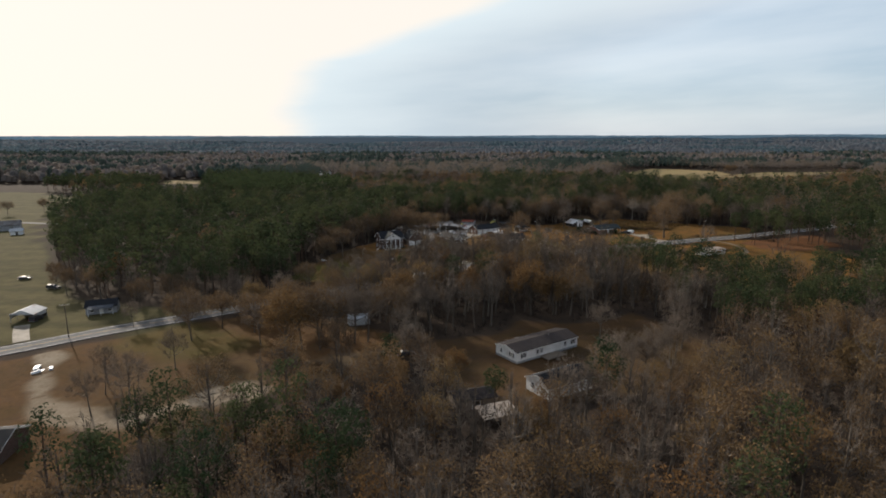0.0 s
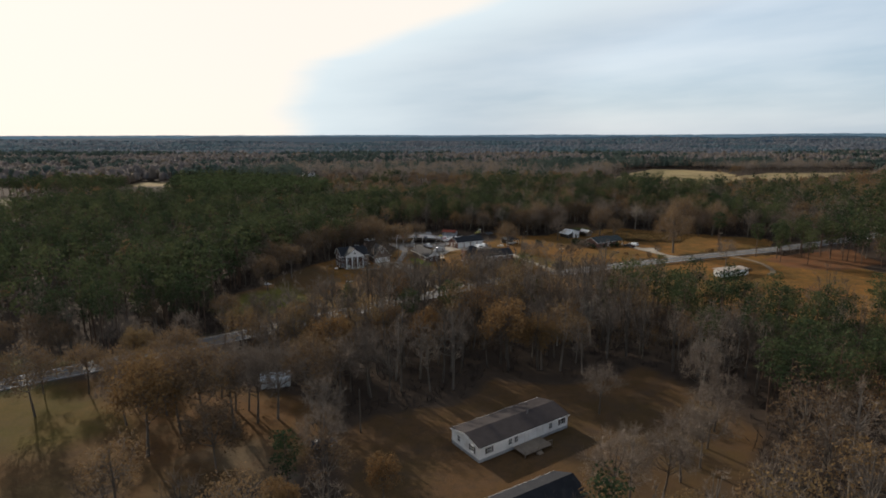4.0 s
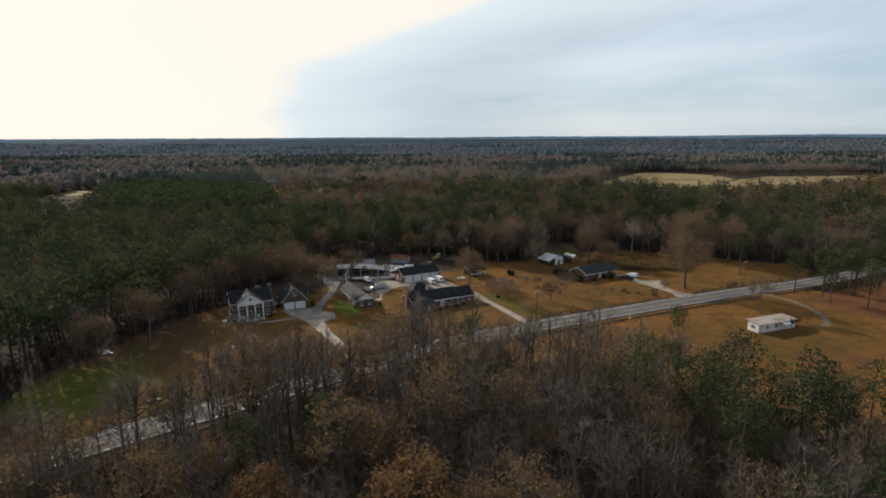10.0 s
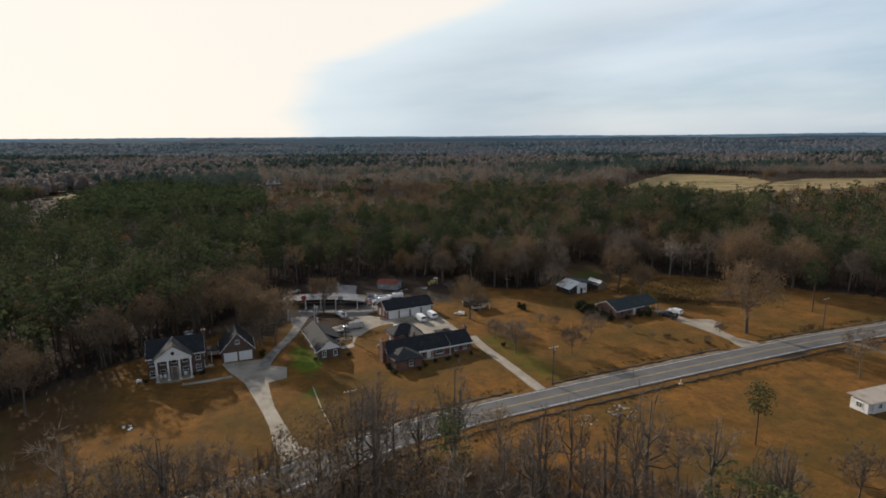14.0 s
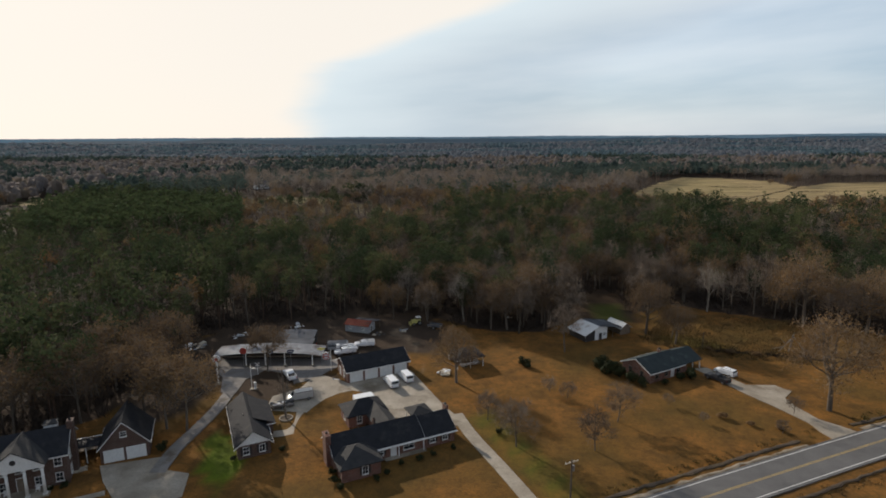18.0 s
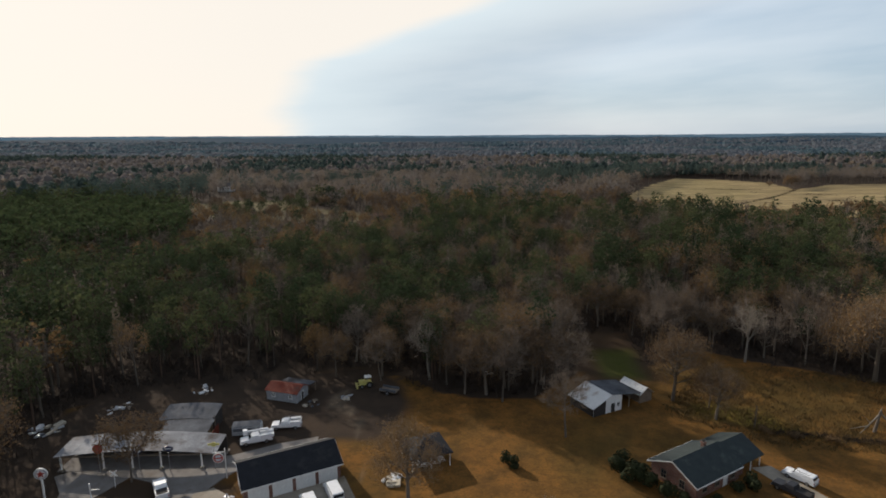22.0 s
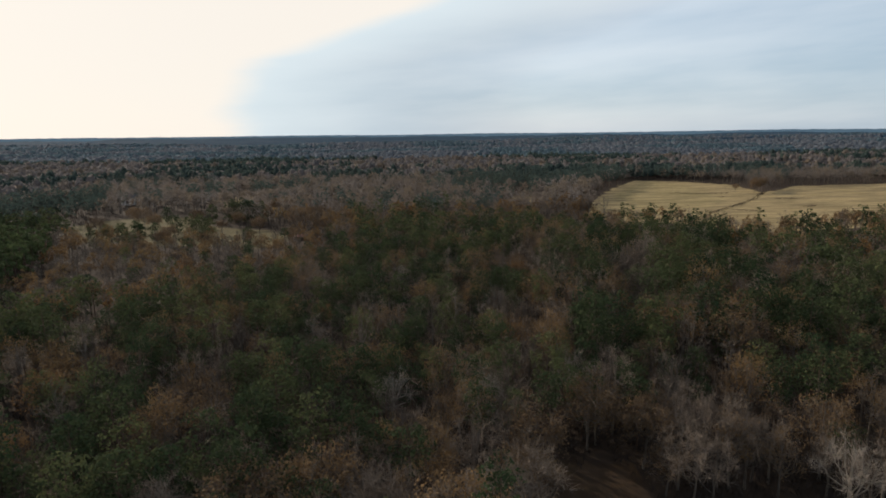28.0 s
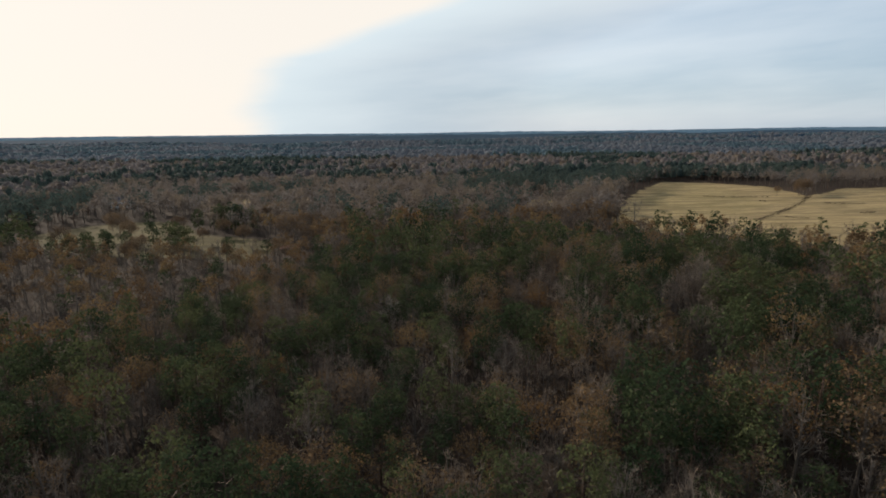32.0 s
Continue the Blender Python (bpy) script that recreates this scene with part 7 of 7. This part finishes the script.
heap("debris_pile", "heap of pale broken furniture beside the carport", 42.4, 329.0, 16, 1.6, (M_debris, M_car_white, M_debris), 1, 0.7), heap("debris_pile", "scrap heap of pale sheets by the shelter", -27.6, 347.0, 18, 3.0, (M_tin, M_debris, M_tin_dull, M_car_white), 2, 0.9), heap("debris_pile", "scattered white scrap behind the shelter", -18.0, 355.5, 12, 2.6, (M_car_white, M_tin, M_wood), 3, 0.7), heap("debris_pile", "pale scrap at the wood's edge", -3.4, 363.8, 10, 2.2, (M_car_white, M_tin, M_wood), 4, 0.7), heap("debris_pile", "scrap and sheets by the block shed", 22.5, 357.0, 10, 1.8, (M_tin_dull, M_wood, M_debris), 5, 0.5), heap("debris_pile", "small pale rubble heap in the yard", 29.9, 360.0, 12, 1.4, (M_debris, M_block), 6, 0.5), heap("rubble", "pale rubble along the road bank", 74.0, 263.0, 26, 3.2, (M_debris, M_block, M_concrete), 7, 0.35), heap("rubble", "pale rubble along the road bank", 66.0, 259.5, 16, 2.4, (M_debris, M_block, M_concrete), 8, 0.3), heap("debris_pile", "white fallen boards in the wood", 62.3, 371.5, 5, 1.2, (M_car_white, M_debris), 9, 0.7), heap("debris_pile", "white lawn oddments by the garage wall", 16.2, 325.2, 6, 0.7, (M_car_white, M_steel), 10, 0.4), heap("debris_pile", "white scrap at the lawn's wooded edge", -55.6, 253.4, 4, 1.2, (M_car_white,), 13, 0.7), heap("debris_pile", "pale slabs by the roadside", -29.5, 224.6, 4, 1.4, (M_concrete,), 14, 0.7), heap("debris_pile", "white sheets on the sandy drive", -98.5, 129.8, 4, 2.6, (M_car_white,), 11, 1.1), heap("debris_pile", "pale litter on the west lawn", -24.2, 257.0, 4, 1.0, (M_car_white,), 12, 0.5)

# ring of edging and the small round flower bed in the turning circle
s = thing("flower_bed", 10.0, 305.9, 0, "round stone-edged bed with a small tree", "bed")
for k in range(22):
    a = k * 2 * math.pi / 22
    p = part("stone", boxes((-0.16, 0.16, -0.1, 0.1, 0, 0.28)), M_concrete, s)
    p.matrix_basis = pose(1.3 * math.cos(a), 1.3 * math.sin(a), 0, 0, 0, math.degrees(a) + 90)
part("soil", rod((0, 0, 0), (0, 0, 0.16), 1.2, 22), M_soil, s)


# ---- single trees and shrubs ----
def split(shape, name, mats):
    """The trunk and the crown of a shape as two meshes."""
    V, T, M = shape
    out = []
    for key, sel in (("trunk", M == 0), ("crown", M > 0)):
        t = T[sel]
        used, back = np.unique(t.ravel(), return_inverse=True)
        out.append(tri_mesh(name + " " + key, V[used], back.reshape(-1, 3), np.maximum(M[sel] - (0 if key == "trunk" else 1), 0), mats[:1] if key == "trunk" else mats[1:]))
    return out


KINDS = {
    "pine": ([split(pine_shape(1000 + k, 16, 3.7, 22, 46, 0.24, 0.36 + 0.08 * k), "pine", PINE) for k in range(4)], 16, "pine_tree", "dark green pine with bare lower trunk"),
    "cedar": ([split(pine_shape(1050 + k, 11, 3.6, 20, 44, 0.30, 0.06), "cedar", PINE) for k in range(3)], 11, "cedar_tree", "dense dark cedar green to the ground"),
    "bare": ([split(hardwood_shape(1100 + k, 15, 5.5, 14, 8, 15, width=0.065), "bare tree", HARD) for k in range(5)], 15, "bare_tree", "leafless grey-brown hardwood tree"),
    "orange": ([split(hardwood_shape(1200 + k, 15, 5.0, 14, 8, 3, 30, 0.20), "orange oak", OAK) for k in range(3)], 15, "oak_tree", "broad oak with dry orange leaves"),
    "brown": ([split(hardwood_shape(1300 + k, 15, 6.0, 15, 8, 13, 22, 0.18), "brown oak", RUST) for k in range(4)], 15, "oak_tree", "broad tree with sparse withered brown leaves"),
    "pale": ([split(hardwood_shape(1600 + k, 15, 4.6, 14, 8, 11, width=0.05, fork=0.25, stout=1.2), "pale tree", (M_pale_bark, M_pale_twig)) for k in range(3)], 15, "bare_tree", "tall pale-barked leafless sycamore tree"),
    "great": ([split(hardwood_shape(1350 + k, 15, 6.2, 18, 9, 10, 30, 0.135, width=0.05, fork=0.22, deep=0.40, stout=1.6), "great oak", RUST) for k in range(2)], 15, "oak_tree", "great spreading oak with thin brown leaves on the lawn"),
    "orchard": ([split(hardwood_shape(1400 + k, 8, 4.0, 14, 10, 14, width=0.045, fork=0.2, deep=0.4), "orchard tree", HARD) for k in range(3)], 8, "orchard_tree", "small spreading leafless tree on the lawn"),
    "snag": ([split(hardwood_shape(1500 + k, 14, 2.4, 8, 5, 5, width=0.06, fork=0.3, deep=0.42), "thin tree", HARD) for k in range(3)], 14, "bare_tree", "thin leafless tree with few crooked limbs"),
}
count_trees = 0


def tree(kind, x, y, tall, note=""):
    global count_trees
    meshes, norm, name, label = KINDS[kind]
    trunk, crown = meshes[count_trees % len(meshes)]
    t = thing(name, x, y, (count_trees * 77) % 360, note or label, "tree", {"pine": "single pines", "cedar": "meadow cedars", "bare": "bare trees", "orange": "orange oaks", "brown": "brown oaks", "great": "brown oaks", "pale": "pale sycamores", "orchard": "lawn trees", "snag": "thin trees"}[kind], z=float(height(x, y)) - 0.05)
    t.scale = (tall / norm,) * 3
    count_trees += 1
    for key, me in (("trunk", trunk), ("crown", crown)):
        o = new(key, me)
        o.parent = t
    return t


for kind, rows in {
    # lawn and yards
    "orchard": [(56.3, 295.5, 9.5), (70.7, 294.3, 8.5), (77.9, 304.9, 8.5), (69.6, 314.8, 4.5), (51.6, 305.5, 6.5), (115.4, 308.5, 4.2), (66.5, 318.5, 4.0), (95.1, 304.9, 2.4), (90.9, 312.1, 2.8), (108.5, 300.5, 3.0)],
    "brown": [(-26, 130, 13), (-47, 163, 15), (-55, 156, 13), (-44, 150, 15), (-15, 152, 16), (-66, 160, 12), (-152, 214, 9), (-136, 196, 11), (-262, 400, 12), (-300, 420, 12), (-320, 410, 11), (-285, 440, 13), (40, 380, 17), (56, 367, 15), (74, 363.5, 16), (84.5, 394, 16), (70, 373, 18), (50, 384, 17), (98, 405, 16), (106, 398, 15), (1, 672, 17), (6, 668, 16), (12, 676, 17), (-20, 720, 18), (-100, 690, 16), (-20, 660, 13), (-66, 640, 12), (-88, 676, 14), (-110, 650, 15), (-62, 622, 12), (-70, 700, 13), (18, 650, 13), (-120, 720, 13), (-40, 690, 12), (36, 672, 15), (42, 676, 16), (30, 668, 14), (-45, 668, 10), (-1.5, 329.4, 13), (-12.8, 301.8, 17), (-8.4, 301.1, 16.5), (-21.0, 308.5, 18), (-31.5, 303.8, 17), (-40.0, 297.0, 17), (-24.0, 327.0, 17), (-33.0, 319.0, 18), (-46.5, 287.0, 16), (107.5, 354.0, 10), (-70.7, 149.8, 15.5), (-33.0, 142.5, 19), (-38.0, 143.0, 18), (-101, 179.5, 11), (-90, 182, 12), (-120, 190, 14), (-84, 178, 11), (25.5, 371.0, 12), (-55, 268, 14), (-50, 200, 12), (-48, 262, 15), (-52, 244, 14)],
    "orange": [(8, 176, 15), (-2, 186, 14), (36, 172, 15), (-10, 112, 11), (3, 122, 9), (-22, 106, 9), (-40.3, 135.2, 19), (28.0, 172.0, 19), (-13.2, 167.5, 17), (20.0, 375.5, 12), (14.5, 89.5, 12), (18.5, 96.5, 9.5), (-24, 178, 15), (96, 128, 16), (104, 118, 17), (88, 112, 15), (112, 131, 15), (-30, 88, 9), (43, 262 - 36, 13), (-60, 170.5, 13)],
    "bare": [(-93, 161, 9), (-69.4, 179, 12), (-66, 130, 11), (-78, 122, 10), (-50, 146, 12), (-36, 116, 12), (-8, 130, 13), (-30.7, 152, 15), (-10.6, 141.8, 13), (56, 131, 13), (60, 137, 13), (51, 127, 13), (64, 143, 13), (46, 122, 13), (44, 150, 12), (-54, 183, 13), (-38, 194, 15), (-23, 205, 16), (-9, 215, 17), (6, 228, 15), (-62, 176, 13), (-72, 106, 11), (-28, 152, 15), (-36, 158, 15), (-76, 160, 11), (30, 381.5, 16), (48, 373.5, 17), (66, 363, 16), (80.5, 381, 17), (108.5, 386, 15), (60, 377, 18), (116, 392, 18), (38, 387, 17), (-65.3, 108.2, 13.5), (-24.5, 146.8, 17), (-21.0, 148.5, 18), (-28.5, 145.0, 18), (66.5, 154.0, 14), (74.5, 342.5, 14), (78.3, 360.2, 16), (64.0, 357.5, 15), (56.0, 361.5, 15), (134.0, 279.3, 13), (-2.5, 221.0, 17), (1.5, 224.0, 16), (23.5, 246.0, 13), (99.0, 231.4, 12), (75.0, 236.5, 12), (38, 118.5, 14), (41.0, 122.0, 13), (27.5, 103.5, 14), (-10, 156, 15), (-4.0, 158.5, 15), (36.5, 368.5, 13), (-63, 252, 15), (156, 355, 16)],
    "great": [(123.6, 310.0, 22), (152, 366, 23), (164, 356, 20), (101.0, 357.2, 17), (45.3, 323.7, 14), (60.8, 361.0, 16), (36.5, 371.5, 13), (106.5, 349.0, 12)],
    "pale": [(52.6, 190, 15), (87, 179, 14), (84, 187, 14), (43, 188, 13), (71, 163, 14), (48, 369, 17), (29, 380, 16), (76, 379, 17), (128, 378, 18), (100, 411, 17), (77, 408, 18), (61, 414, 17), (98, 418, 17), (138, 445, 18), (115, 436, 17), (40, 452, 16), (92, 470, 17), (150, 482, 16), (66, 505, 16)],
    "snag": [(-1.0, 221.4, 18), (2.0, 222.3, 16), (12.8, 227.5, 17), (5.2, 225.2, 15), (-17.6, 210.5, 16), (-46, 187, 15), (-31, 199, 15), (-12, 212, 17), (20, 236, 14), (28, 243, 13), (10.0, 305.9, 13), (89.4, 233.6, 13), (80.3, 237.2, 12), (71.0, 241.2, 11), (22.3, 104.3, 15), (13.7, 104.2, 14), (4.8, 226.2, 13), (52.0, 244.0, 10), (60.5, 242.0, 11), (34.0, 246.5, 10), (12.5, 231.5, 13), (-8.0, 214.0, 14), (40.0, 249.5, 9), (-75, 116, 10)],
    "cedar": [(-98, 635, 13), (-91, 638, 14), (-84, 643, 14), (-94, 645, 12), (-78, 650, 12), (-104, 632, 12), (-88, 650, 13), (-72, 668, 14), (-66, 672, 13), (-60, 668, 12), (-100, 728, 12), (-51, 651, 16), (-48, 655, 13), (-67, 722, 14), (-50, 719, 17), (-44, 722, 18), (-38, 716, 17), (-56, 725, 16), (-32, 722, 15), (-21, 637, 10), (-24, 641, 8), (-187, 734, 14), (-182, 738, 13), (-172, 700, 12)],
    "pine": [(18, 526, 15), (94.6, 250.6, 12.5), (39.0, 243.5, 12), (-12.4, 124.2, 12), (-16.0, 205.0, 14), (-3.0, 208.5, 14), (10.2, 104, 12), (-39.3, 85, 13), (-45.6, 84.2, 11), (-30.6, 86.1, 14), (-22, 80, 13), (-35.5, 87.4, 13), (-46.7, 92.8, 10), (-27, 82, 13), (-16, 78, 12), (61.0, 203.0, 15), (42, 213, 13), (158, 300, 17), (166, 297, 18), (172, 305, 18), (163, 289, 17), (178, 298, 18), (184, 308, 18), (172, 284, 17), (190, 296, 18), (155, 330, 18), (-176, 252, 15), (-26.5, 218 - 24, 13)],
}.items():
    for x, y, tall in rows:
        tree(kind, x, y, tall)


def shrub_mesh(seed, tall, wide, mat):
    r_, s = np.random.default_rng(seed), Shape()
    s.slivers(np.zeros((6, 3)), r_.normal(0, wide * 0.3, (6, 3)) * (1, 1, 0) + (0, 0, tall * 0.7), 0.08, r_, 0)
    for k in range(7):
        c = np.array([r_.normal(0, wide * 0.3), r_.normal(0, wide * 0.3), tall * r_.uniform(0.3, 0.75)])
        n = unit(r_.normal(size=(110, 3)) + (0, 0, 0.3))
        s.scales(c + n * (wide * 0.42, wide * 0.42, tall * 0.3) * r_.uniform(0.75, 1.05, (110, 1)), n, 0.085, r_, 1)
    return split(s.done(), "shrub", (M_bark, mat))


SHRUBS = {"green": [shrub_mesh(60 + k, 1.0, 1.0, M_bush) for k in range(3)], "brown": [shrub_mesh(70 + k, 1.0, 1.2, M_rust) for k in range(3)]}
for n, (kind, x, y, tall) in enumerate([("green", 62.2, 333.6, 2.2), ("green", 63.4, 332.0, 1.4), ("green", 82.8, 328.8, 3.4), ("green", 84.6, 326.6, 3.0), ("green", 86.2, 323.8, 2.6), ("green", 88.2, 322.0, 2.0), ("green", 101.2, 326.2, 2.4), ("green", 98.6, 325.0, 1.8), ("green", 94.0, 322.6, 1.4), ("green", 81.0, 331.0, 3.2), ("brown", 108.8, 301.8, 1.1), ("brown", 104.0, 303.6, 1.0), ("brown", 99.6, 306.8, 1.3), ("green", 26.0, 282.0, 1.1), ("green", 24.6, 284.0, 1.2), ("green", 23.6, 286.4, 1.0), ("green", 35.4, 289.4, 1.0), ("green", 38.6, 291.0, 1.0), ("green", 41.0, 292.3, 0.9), ("green", 33.0, 286.4, 1.0), ("green", 31.5, 284.8, 0.9), ("green", 44.5, 294.6, 0.9), ("green", 13.0, 293.6, 1.0), ("green", 5.0, 290.6, 0.9), ("green", -9.6, 293.6, 1.6), ("green", -31.4, 277.4, 1.0), ("green", -20.4, 282.6, 0.9), ("green", -22.0, 281.6, 0.8), ("brown", 141.6, 312.0, 1.6), ("brown", 144.4, 314.0, 1.3), ("green", 53.4, 300.2, 1.0), ("brown", 113.5, 343.6, 1.5), ("brown", 118.0, 341.0, 1.6), ("brown", 124.0, 340.0, 1.4), ("green", 134.8, 266.6, 2.8), ("brown", 136.4, 268.8, 2.6), ("green", 27.5, 301.8, 0.9)]):
    trunk, crown = SHRUBS[kind][n % 3]
    t = thing("shrub", x, y, n * 50 % 360, "rounded dark evergreen shrub" if kind == "green" else "low shrub with withered brown leaves", "shrub", "shrubs")
    t.scale = (tall * 0.95, tall * 0.95, tall)
    for key, me in (("stems", trunk), ("foliage", crown)):
        new(key, me).parent = t

# the broken tree at the marsh's edge: a leaning stump and its fallen pale limbs
t = thing("broken_tree", 134.6, 343.3, 0, "broken tree with pale splintered limbs at the marsh edge", "tree")
st_ = part("stump", rod((0, 0, -0.1), (0.5, -0.2, 4.6), 0.34, 9, 0.22), M_bark, t)
part("splinter", rod((0.5, -0.2, 4.55), (0.75, -0.1, 5.4), 0.16, 6, 0.02), M_pale_bark, st_, "pale split heartwood")
for (ax, ay, az), (bx, by, bz), r0, r1 in (((0.45, -0.2, 4.3), (3.6, -1.2, 0.3), 0.20, 0.10), ((0.4, -0.2, 3.9), (-3.2, -0.6, 0.2), 0.18, 0.07), ((3.0, -1.0, 1.0), (5.6, -2.4, 0.15), 0.12, 0.04), ((-2.0, -0.5, 1.6), (-4.4, 0.8, 0.4), 0.09, 0.03), ((2.0, -0.7, 2.2), (3.4, 0.6, 2.9), 0.08, 0.02), ((-1.4, -0.4, 2.2), (-2.4, 0.4, 3.6), 0.07, 0.02), ((0.3, -0.1, 2.8), (1.4, 0.9, 4.4), 0.08, 0.02)):
    part("limb", rod((ax, ay, az), (bx, by, bz), r0, 7, r1), M_pale_bark, t, "pale barkless limb")

# rough grass and weeds of the marshy patch, the ditches and the wood edges
tufts = []
for k in range(5):
    sh, r_ = Shape(), np.random.default_rng(970 + k)
    base = r_.normal(0, 0.45, (22, 3)) * (1, 1, 0)
    sh.slivers(base, base + unit(r_.normal(0, 0.5, (22, 3)) + (0, 0, 0.9)) * r_.uniform(0.3, 0.9, (22, 1)), 0.12, r_, 0)
    tufts.append(sh.done())
M_weed = material("dry weeds", (0.165, 0.104, 0.048), (0.100, 0.064, 0.033), 0.95, 0.12, 1.5, 0, spec=0.05, island=0.5, tint=(0.105, 0.078, 0.032))
x, y = scatter(96, 156, 334, 376, 1.15)
k = inside(MARSH, x, y) > -2
grove("tall_weeds", "dry brown and green weeds of the marshy patch", tufts, np.stack([x, y, rng.uniform(0.6, 1.7, len(x))], 1)[k], (M_weed,), 51)
gx_, gy_ = np.meshgrid(np.arange(-60, 200, 1.2), np.arange(190, 335, 1.2))
x, y = gx_.ravel() + rng.uniform(-0.6, 0.6, gx_.size), gy_.ravel() + rng.uniform(-0.6, 0.6, gx_.size)
d = off_line(ROAD, x, y)
k = (((d > 5.2) & (d < 8.6)) | ((inside(EAST_FIELD, x, y) > -3) & (inside(EAST_FIELD, x, y) < 5) & (d > 9))) & (rng.random(len(x)) < 0.55)
for line in ([(60, 271.5), (57.6, 277.5)], [(118, 299), (121, 306)], [(13, 247), (5, 258)], [(148, 300), (152, 294)]):
    k &= off_line(line, x, y) > 3.6
north = y > np.interp(x, [q[0] for q in ROAD], [q[1] for q in ROAD])
grove("verge_weeds", "dry weeds along the ditch and field edge", tufts, np.stack([x, y, rng.uniform(0.35, 0.9, len(x))], 1)[k & ~north], (M_weed,), 52)
M_ditch = material("dark ditch grass", (0.075, 0.058, 0.026), (0.045, 0.038, 0.018), 0.95, 0.3, 1.5, 0, spec=0.05, island=0.5, tint=(0.06, 0.062, 0.022))
grove("ditch_grass", "dark rank grass in the roadside ditch", tufts, np.stack([x, y, rng.uniform(0.45, 1.0, len(x))], 1)[k & north], (M_ditch,), 54)

# the dark hedge line in front of the marsh
x, y, z_ = [], [], []
for q in along([(115.5, 343.7), (122.4, 342.4), (129.4, 340.3), (136.9, 338.6)], 0.7):
    for _ in range(3):
        x.append(q.x + rng.normal(0, 0.5)), y.append(q.y + rng.normal(0, 0.5)), z_.append(rng.uniform(0.3, 0.75))
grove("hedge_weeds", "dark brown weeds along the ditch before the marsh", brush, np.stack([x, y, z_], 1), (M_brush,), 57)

# rough weeds along the ditches of the far field
x, y, z_ = [], [], []
for line in ([(302, 710), (334, 738), (374, 775), (423, 829)], [(339, 848), (359, 840), (390, 834)], [(327, 720), (338, 713)], [(407, 786), (429, 778)], [(390, 727), (402, 734)], [(366, 806), (369, 808)]):
    for q in along(line, 1.4):
        for _ in range(3):
            x.append(q.x + rng.normal(0, 1.2)), y.append(q.y + rng.normal(0, 1.2)), z_.append(rng.uniform(0.2, 0.8))
grove("ditch_weeds", "dark brown weeds along the ditches of the straw field", brush, np.stack([x, y, z_], 1), (M_soil,), 53)
for x, y, tall in ((424, 841, 16), (420, 838, 13), (404, 844, 9), (430, 846, 14), (436, 850, 15), (206, 720, 12), (212, 730, 10), (198, 700, 14), (192, 690, 15)):
    tree("brown", x, y, tall)
